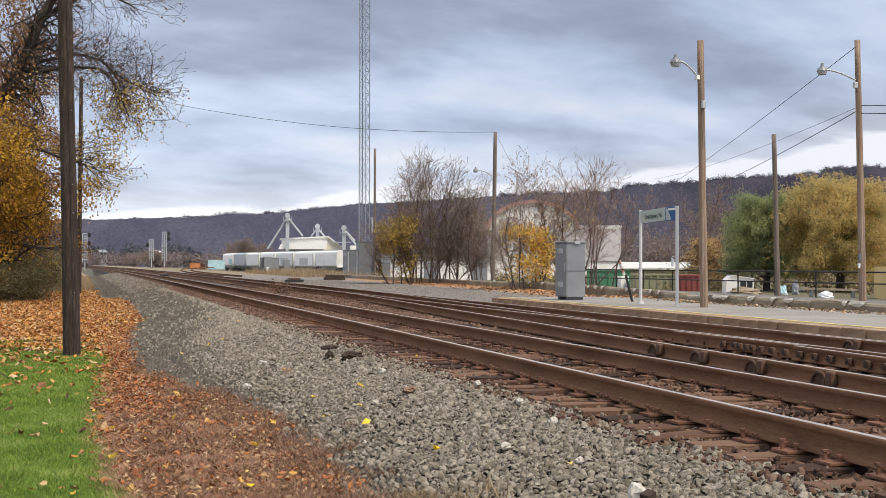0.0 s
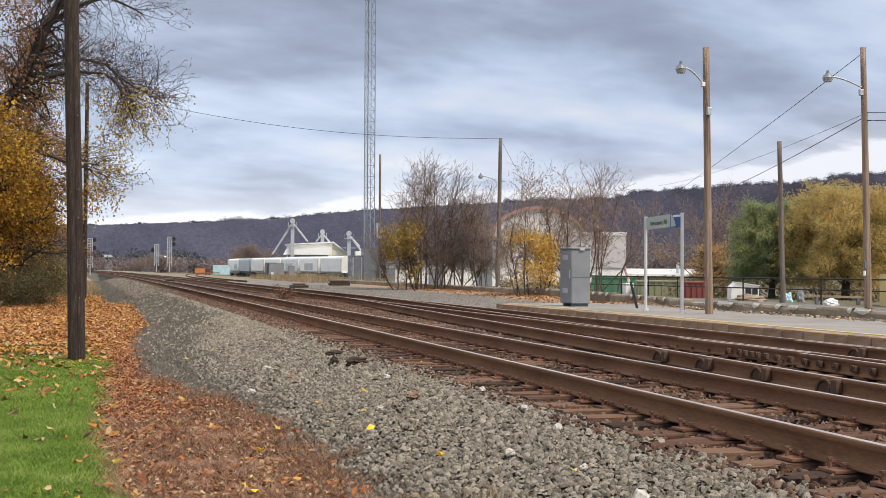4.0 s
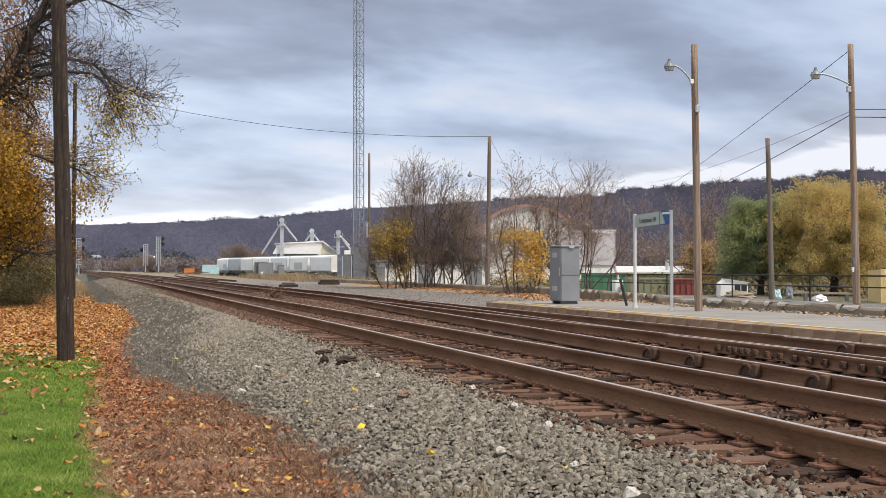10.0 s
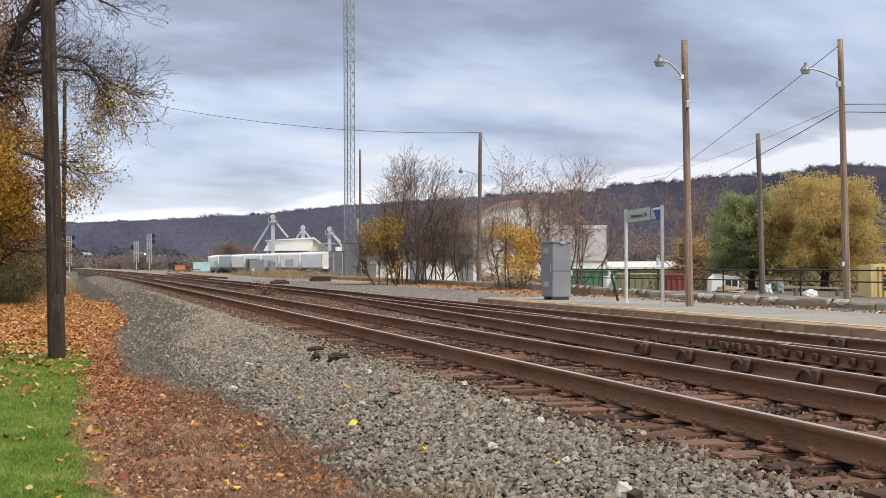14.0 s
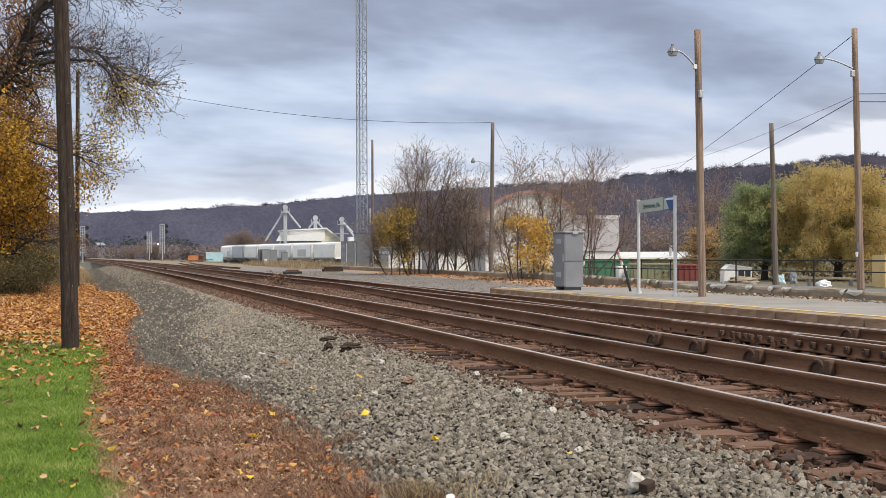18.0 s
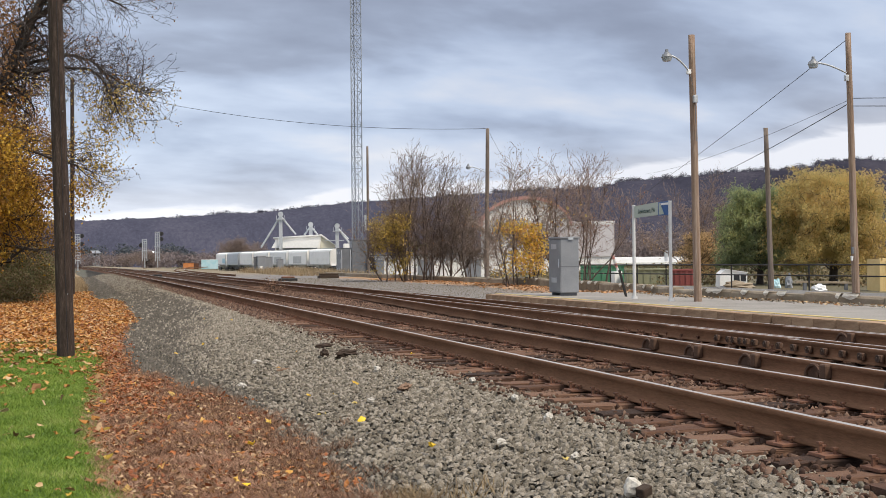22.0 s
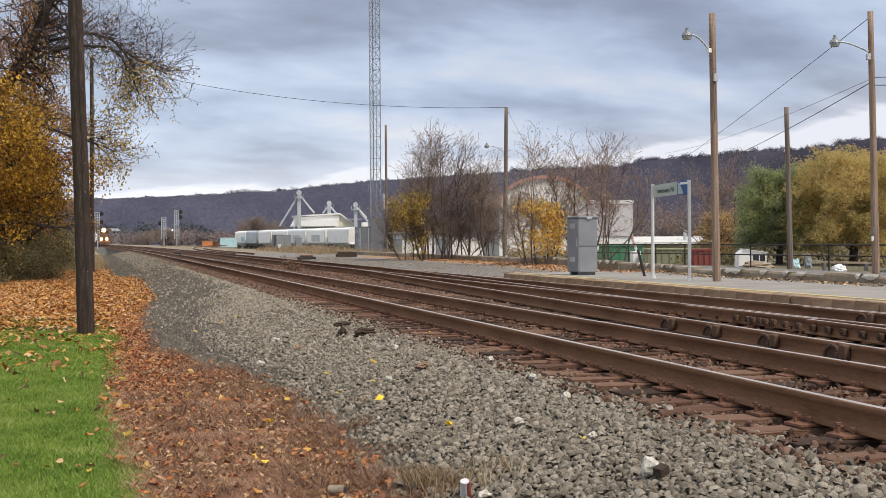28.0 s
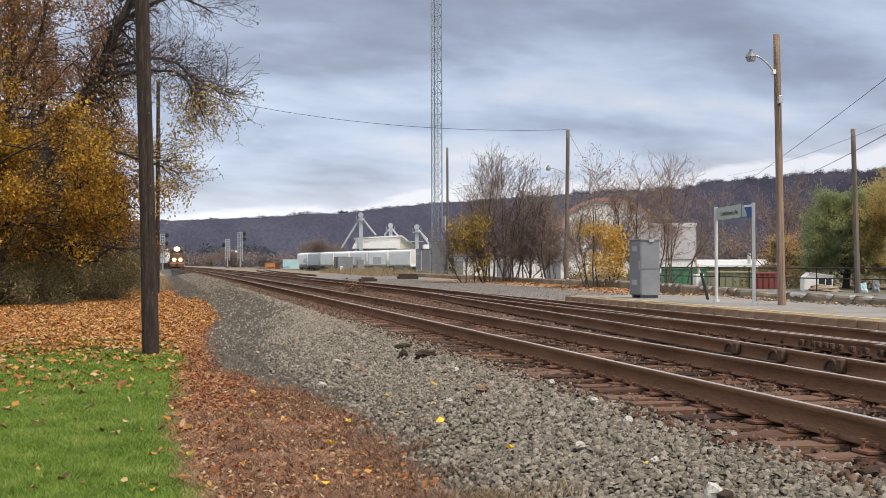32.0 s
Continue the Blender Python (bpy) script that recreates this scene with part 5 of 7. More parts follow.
def build_wall():
    th = holder("low_wall", "low crumbling concrete retaining wall with white patches", "wall", kind="structure")
    rng = np.random.default_rng(6)
    y = 4.0
    while y < 100:
        ln = rng.uniform(1.1, 1.9) if y < 50 else 3.0
        x0, x1 = float(kerb_x(y)), float(kerb_x(y + ln))
        bm = bmesh.new()
        n = 5
        rows = []
        top = 0.855 + rng.normal() * 0.018 if y < 50 else 0.80
        for i in range(n):
            t = i / (n - 1)
            yy, xx = y + ln * t, x0 + (x1 - x0) * t
            ch = -abs(rng.normal()) * 0.018
            rows.append([bm.verts.new(v) for v in ((xx - 0.30 + rng.normal() * 0.008, yy, 0.4), (xx - 0.295 + rng.normal() * 0.010, yy, top - 0.035 + ch), (xx - 0.262 + rng.normal() * 0.010, yy, top + ch * 0.3), (xx + 0.05, yy, top), (xx + 0.05, yy, 0.4))])
        for a, b in zip(rows, rows[1:]):
            for j in range(4):
                bm.faces.new((a[j], a[j + 1], b[j + 1], b[j]))
        bm.faces.new(rows[-1])
        bm.faces.new(rows[0][::-1])
        bmesh.ops.recalc_face_normals(bm, faces=bm.faces)
        part("stone", bm, M_CONC, th)
        y += ln + 0.02
    # flakes of old white skin clinging to the upper edge, and loose pale slabs
    spots = [(21.1, 0.5), (23.5, 0.34), (24.1, 0.2), (25.0, 0.28), (26.2, 0.42), (33.5, 0.3), (37.5, 0.35), (38.3, 0.5), (39.2, 0.3), (46.0, 0.45), (48.2, 0.3), (53.0, 0.4), (57.5, 0.5)] + [(rng.uniform(9, 60), rng.uniform(0.12, 0.3)) for _ in range(14)]
    for y, ln in spots:
        x = float(kerb_x(y))
        bm = bmesh.new()
        n = 8
        sx = (float(kerb_x(y + ln)) - x) / ln
        rows = []
        for i in range(n + 1):
            t = i / n
            yy = y + ln * (t - 0.5)
            w = 0.35 + 0.65 * math.sin(math.pi * min(0.98, max(0.02, t))) * rng.uniform(0.5, 1.1)
            xx = x + sx * (yy - y)
            rows.append([bm.verts.new(v) for v in ((xx - 0.332, yy, 0.85 - 0.09 * w), (xx - 0.328, yy, 0.835), (xx - 0.28, yy, 0.888), (xx - 0.25 + 0.16 * w, yy, 0.888))])
        for a, c in zip(rows, rows[1:]):
            for j in range(3):
                bm.faces.new((a[j], c[j], c[j + 1], a[j + 1]))
        bmesh.ops.solidify(bm, geom=bm.faces[:], thickness=0.014)
        bmesh.ops.recalc_face_normals(bm, faces=bm.faces)
        part("flake", bm, M_FLAKE, th, "flake of old white skin")
    for i in range(7):
        y = rng.uniform(14, 58)
        x = float(kerb_x(y)) - 0.12 + rng.normal() * 0.08
        bm = box(-0.10, 0.10, -0.08, 0.08, -0.02, 0.02, 0.012)
        for v in bm.verts:
            v.co += Vector(rng.normal(size=3) * 0.012)
        bmesh.ops.rotate(bm, verts=bm.verts, matrix=Matrix.Rotation(rng.uniform(0, 6), 3, "Z"))
        bmesh.ops.scale(bm, verts=bm.verts, vec=(rng.uniform(0.5, 1.4), rng.uniform(0.5, 1.4), 1))
        bmesh.ops.translate(bm, verts=bm.verts, vec=(x, y, 0.875))
        part("loose_slab", bm, M_CONC, th, "broken pale slab")


build_platform()
build_wall()


# ---- poles, lamps, wires ----
def tapered_pole(bm, a, b, r0, r1, seg=14, n=10):
    """A round pole in one skin, slightly uneven, with a weathered flat top."""
    a, b = Vector(a), Vector(b)
    rows = []
    for i in range(n + 1):
        t = i / n
        c, r = a.lerp(b, t), r0 + (r1 - r0) * t
        rows.append([bm.verts.new((c.x + math.cos(k * 2 * math.pi / seg) * r * (1 + 0.035 * math.sin(3 * k + i)), c.y + math.sin(k * 2 * math.pi / seg) * r, c.z)) for k in range(seg)])
    for p, q in zip(rows, rows[1:]):
        for k in range(seg):
            bm.faces.new((p[k], p[(k + 1) % seg], q[(k + 1) % seg], q[k]))
    bm.faces.new(rows[-1])
    return bm


def wooden_pole(x, y, h, r0, r1, lean, mat, label, z=None):
    z = float(height(x, y)) - 0.1 if z is None else z
    th = holder("utility_pole", label, "utility pole", pose(x, y, z))
    part("pole", tapered_pole(bmesh.new(), (0, 0, 0), (lean[0], lean[1], h), r0, r1), mat, th, smooth=True)
    return th


def lamp_arm(th, foot, reach, rise, drop=0.0):
    """A curved arm with a bucket lamp, towards the tracks."""
    fx, fy, fz = foot
    pts = []
    for i in range(9):
        t = i / 8
        pts.append((fx - reach * t, fy, fz + rise * math.sin(t * math.pi / 2)))
    obj("arm", np_mesh("arm", *tube(pts, 0.022, 8)), M_GALV, th, "galvanised curved arm")
    hx, hz = fx - reach - 0.08, fz + rise
    bm = bmesh.new()
    bmesh.ops.create_cone(bm, cap_ends=True, segments=16, radius1=0.125, radius2=0.095, depth=0.07, matrix=Matrix.Translation((hx, fy, hz)))
    bmesh.ops.create_cone(bm, cap_ends=True, segments=12, radius1=0.065, radius2=0.05, depth=0.05, matrix=Matrix.Translation((hx, fy, hz + 0.06)))
    rod((hx, fy, hz + 0.09), (hx, fy, hz + 0.14), 0.035, 0.035, 10, bm)
    part("lamp_head", bm, M_GREYBOX, th, "grey bucket lamp housing")
    bm = bmesh.new()
    bmesh.ops.create_cone(bm, cap_ends=True, segments=16, radius1=0.09, radius2=0.118, depth=0.08, matrix=Matrix.Translation((hx, fy, hz - 0.08)))
    part("lens", bm, M_GLASS, th, "clear prismatic lens")


def build_poles():
    a = wooden_pole(13.16, 24.29, 5.98, 0.088, 0.072, (-0.085, 0, 0), M_POLE, "wooden platform lamp pole with curved arm lamp", 0.64)
    lamp_arm(a, (-0.15, -0.02, 5.15), 0.48, 0.34)
    part("fuse_box", box(-0.12, -0.03, -0.16, -0.08, 4.45, 4.62, 0.01), M_GALV, a, "small pale fuse box")
    part("conduit", path_rods([(-0.07, -0.11, 4.45), (-0.05, -0.11, 3.6)], 0.009), M_GREYDARK, a)
    part("cable", path_rods([(-0.16, -0.05, 5.1), (-0.13, -0.09, 4.9), (-0.08, -0.10, 4.62)], 0.006), M_GREYDARK, a)
    part("bracket", box(-0.2, -0.06, -0.05, 0.05, 5.1, 5.2, 0.01), M_WHITE, a)
    b = wooden_pole(17.17, 24.16, 6.12, 0.088, 0.064, (-0.13, 0, 0), M_POLE, "wooden lamp pole with arm lamp and overhead wires", 0.70)
    lamp_arm(b, (-0.2, -0.02, 5.19), 0.80, 0.20)
    part("bracket", box(-0.24, -0.14, -0.05, 0.03, 5.00, 5.14, 0.01), M_GALV, b)
    part("insulator", rod((-0.15, 0, 5.65), (-0.15, 0, 5.80), 0.035, 0.03), M_BLACK, b)
    part("meter", box(-0.18, -0.13, -0.13, -0.08, 1.0, 1.16, 0.01), M_GREYDARK, b)
    part("bulb", rod((-0.17, -0.1, 0.84), (-0.17, -0.1, 0.95), 0.025, 0.035), M_WHITE, b)
    c = wooden_pole(18.55, 55.0, 7.35, 0.11, 0.085, (0.12, 0, 0), M_POLEGREY, "weathered wooden pole carrying a wire and a lamp")
    lamp_arm(c, (-0.05, -0.02, 5.25), 0.75, 0.25)
    wooden_pole(21.84, 35.29, 5.5, 0.088, 0.074, (-0.15, 0, 0), M_POLEGREY, "bare grey wooden pole beside the railing")
    wooden_pole(20.86, 90.0, 9.9, 0.10, 0.085, (0.0, 0, 0), M_POLEGREY, "slim wooden pole beside the radio mast")
    d = wooden_pole(-0.285, 22.3, 9.5, 0.150, 0.108, (-0.225, 0, 0), M_PINE, "dark creosoted utility pole on the lawn edge")
    part("ground_wire", path_rods([(0.03, -0.152, 0.1), (-0.09, -0.132, 5), (-0.20, -0.113, 9.4)], 0.005), M_BLACK, d)
    for i, z in enumerate((1.2, 2.6, 3.1, 4.4)):
        part("nail_plate", box(0.05 - 0.02 * z, 0.065 - 0.02 * z, -0.156 + 0.0045 * z, -0.136 + 0.0045 * z, z, z + 0.018), M_GREYBOX, d)
    e = wooden_pole(-0.51, 66, 11.45, 0.115, 0.095, (0.05, 0, 0), M_PINE, "second dark utility pole by the wood")
    for dz in (1.0, 2.0, 3.4):
        part("tag", box(0.085, 0.115, -0.115, -0.09, dz, dz + 0.06), M_GREYBOX, e)
    far = wooden_pole(-0.6, 300, 5.2, 0.10, 0.08, (0, 0, 0), M_PINE, "distant wooden pole by the line")


def wire(name, a, b, sag, r, label, n=24):
    a, b = np.array(a, float), np.array(b, float)
    t = np.linspace(0, 1, n + 1)[:, None]
    p = a + (b - a) * t - np.array([0, 0, 4 * sag]) * t * (1 - t)
    tagged(obj(name, np_mesh(name, *tube(p, r)), M_BLACK), label, "cable")


build_poles()
wire("overhead_wire", (-0.48, 66, 11.1), (18.67, 55.0, 7.95), 0.75, 0.011, "slack overhead wire crossing the tracks")
wire("overhead_wire", (18.67, 55.0, 7.9), (30, 75, 3.5), 0.4, 0.007, "overhead wire running down behind the trees")
wire("overhead_wire", (17.02, 24.16, 6.68), (36, 80, 4.6), 0.25, 0.008, "overhead wire rising to the lamp pole")
wire("overhead_wire", (17.03, 24.16, 5.18), (32.5, 61, 5.6), 0.15, 0.010, "thick overhead wire to the lamp pole")
wire("overhead_wire", (17.03, 24.16, 5.26), (30.4, 62, 6.4), 0.25, 0.005, "thin overhead wire to the lamp pole")
wire("overhead_wire", (17.1, 24.1, 5.3), (40, 12, 5.8), 0.3, 0.009, "overhead wire leaving the lamp pole")
wire("overhead_wire", (17.1, 24.1, 5.12), (40, 12, 5.0), 0.2, 0.010, "second overhead wire leaving the lamp pole")


# ---- radio mast ----
M_MAST = surf("weathered mast steel", (0.20, 0.225, 0.26), (0.30, 0.33, 0.37), 0.6, 3, 30, 0.1, metal=0.2)


def build_mast():
    th = holder("radio_mast", "tall galvanised lattice radio mast beyond the platform", "radio mast", pose(22.54, 101.5, 0.42))
    s = 0.45
    legs = [(-s, -s * 0.58), (s, -s * 0.58), (0, s * 1.15)]
    H = 40.0
    for lx, ly in legs:
        part("leg", rod((lx, ly, 0), (lx, ly, H), 0.045, 0.045, 6), M_MAST, th)
    A, B = [], []
    z, k = 0.6, 0
    while z < H:
        for i in range(3):
            p, q = legs[i], legs[(i + 1) % 3]
            A += [(*p, z), (*p, z), (*q, z)]
            B += [(*q, z), (*q, z + 0.95), (*p, z + 0.95)]
        z += 0.95
    V, F = prisms(A, B, np.full(len(A), 0.017), np.full(len(A), 0.017), 4)
    tagged(obj("bracing", np_mesh("bracing", V, F), M_MAST, th), kind="stuff")
    part("base", box(-0.7, 0.7, -0.6, 0.8, -0.2, 0.08, 0.02), M_CONC, th)
    part("cable_run", rod((0.1, -0.25, 0), (0.1, -0.25, H), 0.03, 0.03, 6), M_MAST, th)
    part("antenna", rod((0.75, 0, 3.8), (0.75, 0, 5.2), 0.10, 0.10, 10), M_GALV, th, "cylindrical antenna")
    part("bracket", rod((0.4, 0, 4.3), (0.75, 0, 4.3), 0.03, 0.03, 6), M_GALV, th)


def metal_cabinet(name, label, x, y, z, w, d, h, doors=2, mat=M_GREYBOX, side=M_GREYBOX, legs=True):
    """An equipment case: feet, body, overhanging lid, doors with handle and vents on the side towards the track."""
    th = holder(name, label, "cabinet", pose(x, y, z))
    f = 0.09 if legs else 0.0
    part("body", box(-w / 2, w / 2, -d / 2, d / 2, f, h - 0.05, 0.012), mat, th)
    part("lid", box(-w / 2 - 0.03, w / 2 + 0.03, -d / 2 - 0.03, d / 2 + 0.03, h - 0.05, h, 0.012), mat, th)
    if legs:
        for yy in (-d / 2 + 0.12, d / 2 - 0.12):
            part("foot", box(-w / 2 + 0.03, w / 2 - 0.03, yy - 0.05, yy + 0.05, 0, f, 0.005), M_GREYDARK, th)
    dw = d / doors
    for i in range(doors):
        y0 = -d / 2 + i * dw
        dr = part("door", box(-w / 2 - 0.022, -w / 2 - 0.003, y0 + 0.012, y0 + dw - 0.012, f + 0.03, h - 0.08, 0.006), side, th, "dark grey steel door")
        part("handle", box(-w / 2 - 0.05, -w / 2 - 0.022, y0 + 0.05, y0 + 0.08, f + (h - f) * 0.45, f + (h - f) * 0.6, 0.006), M_GALV, dr)
        for zz in (0.18, 0.78):
            part("vent", box(-w / 2 - 0.03, -w / 2 - 0.022, y0 + dw * 0.3, y0 + dw * 0.75, f + (h - f) * zz, f + (h - f) * (zz + 0.09), 0.002), M_GALV, dr, "pale louvre vent")
    return th


build_mast()
case = metal_cabinet("signal_cabinet", "grey steel railway equipment cabinet on the platform end", 12.42, 30.3, 0.655, 0.52, 0.80, 1.58, 1)
part("seam", box(-0.262, 0.262, -0.408, -0.402, 0.78, 0.795), M_GREYDARK, case)
part("cap_plate", box(-0.05, 0.09, -0.446, -0.43, 1.50, 1.56), M_GALV, case)
metal_cabinet("equipment_shed", "tall grey steel equipment shelter beneath the radio mast", 22.35, 100.1, 0.42, 1.28, 1.0, 3.05, 2, M_GREYDARK, M_GREYBOX, False)
metal_cabinet("equipment_shed", "grey equipment shelter with pale door frames", 21.22, 100.6, 0.42, 0.92, 1.8, 2.36, 2, M_GREYDARK, M_GREYBOX, False)
for dx in (-0.40, 0.36):
    part("door_frame", box(dx - 0.035, dx + 0.035, -0.94, -0.905, 0.1, 2.2, 0.004), M_GALV, bpy.data.objects["equipment_shed.001"], "pale galvanised frame")
th = metal_cabinet("signal_cabinet", "pale grey signal bungalow beside the yard track", 18.20, 129, 0.62, 0.82, 1.2, 1.66, 2, M_GREYBOX, M_GREYBOX, False)
part("notice", box(-0.22, 0.06, -0.625, -0.605, 0.12, 0.62), M_WHITE, th, "white notice board")
metal_cabinet("signal_cabinet", "wide pale grey signal bungalow beside the yard track", 19.05, 129.4, 0.62, 0.72, 1.2, 1.60, 2, M_GREYBOX, M_GREYBOX, False)
metal_cabinet("signal_cabinet", "tall dark signal case beside the yard track", 17.62, 129, 0.62, 0.32, 0.5, 1.62, 1, M_GREYDARK, M_GREYDARK)
metal_cabinet("signal_cabinet", "grey double signal case beside the yard track", 20.17, 128.6, 0.62, 0.62, 0.7, 1.34, 2, M_GREYBOX, M_GREYBOX)
th = holder("relay_box", "small dark relay box on two legs beside the pole", "cabinet", pose(23.3, 99.4, 0.40))
part("case", box(-0.25, 0.25, -0.2, 0.2, 0.46, 1.62, 0.02), M_BLACK, th)
for dx in (-0.18, 0.18):
    part("leg", box(dx - 0.03, dx + 0.03, -0.03, 0.03, 0, 0.46), M_GREYDARK, th)
part("latch_plate", box(-0.1, 0.02, -0.215, -0.2, 0.9, 1.1, 0.004), M_GALV, th)


# ---- station sign ----
def build_sign():
    th = holder("station_sign", "station name sign on two white posts beside the platform", "sign", pose(12.86, 26.9, 0.64))
    L = 2.1
    part("post", rod((0, 0, 0.0), (0.0, 0, 2.28), 0.040, 0.040, 14), M_POST, th, smooth=False)
    part("post", rod((-0.10, -L, 0.0), (-0.10, -L, 2.28), 0.040, 0.040, 14), M_POST, th)
    for y, x in ((0, 0), (-L, -0.10)):
        part("post_base", rod((x, y, 0.0), (x, y, 0.09), 0.08, 0.07, 14), M_POST, th)
        part("cap", rod((x, y, 2.28), (x, y, 2.30), 0.046, 0.04, 14), M_POST, th)
    bm = bmesh.new()
    # pale panel with a swept end
    out = [(-0.05, 1.98), (-0.05, 2.27), (-1.46, 2.30)]
    for i in range(7):
        t = i / 6
        out.append((-1.46 - 0.30 * t, 2.30 - 0.29 * t ** 1.6))
    vs = [bm.verts.new((0.047 * y - 0.005, y, z)) for y, z in out]
    f = bm.faces.new(vs)
    r = bmesh.ops.extrude_face_region(bm, geom=[f])
    bmesh.ops.translate(bm, verts=[g for g in r["geom"] if isinstance(g, bmesh.types.BMVert)], vec=(0.03, 0, 0))
    bmesh.ops.recalc_face_normals(bm, faces=bm.faces)
    part("name_panel", bm, M_SIGN, th, "pale green panel with dark lettering")
    bm = box(-0.075, -0.062, -L + 0.03, -1.45, 1.985, 2.30, 0.004)
    part("end_panel", bm, M_SIGNBLUE, th, "blue panel with white bar")
    part("white_bar", box(-0.082, -0.077, -1.98, -1.60, 2.22, 2.27), M_WHITE, th)
    for word, along in (("Lewistown,", -0.30), ("PA", -1.10)):
        cu = bpy.data.curves.new("lettering", "FONT")
        cu.body = word
        cu.size, cu.extrude, cu.align_x = 0.165, 0.002, "LEFT"
        t = new("lettering", cu)
        dg = bpy.context.evaluated_depsgraph_get()
        me = bpy.data.meshes.new_from_object(t.evaluated_get(dg))
        bpy.data.objects.remove(t)
        me.materials.clear()
        o = obj("lettering", me, M_INK, th, "dark station name")
        o.matrix_basis = pose(-0.052 + 0.047 * (along + 0.80), along, 2.075, 90, 0, -90 - 2.7)
    for y, x, s in ((0.0, 0, 1), (-L, -0.1, 1)):
        bm = bmesh.new()
        vs = [bm.verts.new(v) for v in ((x - 0.07, y + 0.02, 1.6), (x - 0.07, y + 0.10, 1.6), (x - 0.07, y + 0.04, 1.76))]
        f = bm.faces.new(vs)
        r = bmesh.ops.extrude_face_region(bm, geom=[f])
        bmesh.ops.translate(bm, verts=[g for g in r["geom"] if isinstance(g, bmesh.types.BMVert)], vec=(0.02, 0, 0))
        part("bracket_plate", bm, M_GREYBOX, th, "small pale triangular plate")


build_sign()


def leaning_bar():
    th = holder("steel_bar", "dark steel bar leaning against the wall", "post", pose(12.95, 28.2, 0.64))
    part("shaft", box(-0.026, 0.026, -0.026, 0.026, 0, 0.78, 0.004), M_BLACK, th)
    th.matrix_basis = pose(13.36, 28.4, 0.60, 0, -15, 0)


leaning_bar()


# ---- railing ----
def build_railing():
    th = holder("railing", "black iron pipe railing along the road edge", "railing", kind="structure")
    ya, yb = 24.0, 60.0
    n = 15
    pts = []
    for i in range(n + 1):
        y = ya + (yb - ya) * i / n
        x = 29.0 - (y - 24) * 0.125
        pts.append((x, y))
    for i, (x, y) in enumerate(pts):
        z = float(height(x, y)) - 0.03
        part("post", rod((x, y, z), (x, y, 1.36), 0.032, 0.032, 8), M_BLACK, th)
        if i:
            px, py = pts[i - 1]
            part("top_rail", rod((px, py, 1.34), (x, y, 1.34), 0.03, 0.03, 8), M_BLACK, th)
            part("mid_rail", rod((px, py, 0.92), (x, y, 0.92), 0.026, 0.026, 8), M_BLACK, th)


build_railing()


# ---- signals ----
def signal(x, y, h, label, heads, side, lamp=False):
    th = holder("railway_signal", label, "railway signal", pose(x, y, float(height(x, y)) - 0.05), group="signals by the line")
    part("mast", rod((0, 0, 0), (0, 0, h), 0.10, 0.08, 8), M_GALV, th)
    part("base", box(-0.35, 0.35, -0.35, 0.35, 0, 0.25, 0.02), M_CONC, th)
    for sx in (-0.5, 0.42):
        part("ladder_rail", rod((sx, -0.25, 1.6), (sx, -0.25, h + 0.3), 0.075, 0.075, 5), M_GALV, th)
    for i in range(11):
        z = 2.3 + (h - 2.1) * i / 10
        part("ladder_rung", rod((-0.5, -0.25, z), (0.42, -0.25, z), 0.065, 0.065, 5), M_GALV, th)
    part("platform", box(-0.7, 0.5, -0.5, 0.3, h * 0.62, h * 0.62 + 0.08), M_GALV, th)
    for z in heads:
        hd = part("signal_head", rod((side * 0.75, -0.1, z), (side * 0.75, 0.12, z), 0.46, 0.46, 14), M_BLACK, th, "round black target")
        part("hood", rod((side * 0.75, -0.45, z), (side * 0.75, -0.1, z), 0.14, 0.14, 8), M_BLACK, hd)
    if lamp:
        part("lamp", rod((-0.9, -0.4, h * 0.48), (-0.9, -0.3, h * 0.48), 0.15, 0.15, 8), M_LUNAR, th, "lit white lamp")


signal(-0.90, 255, 7.35, "lattice signal mast with black heads beside the line", (7.3, 5.6), 1)
signal(12.43, 259.7, 5.85, "shorter lattice signal mast across the tracks", (4.9,), -1)
signal(15.06, 259.6, 7.4, "tall lattice signal mast with two black heads", (7.3, 6.2), 1, True)


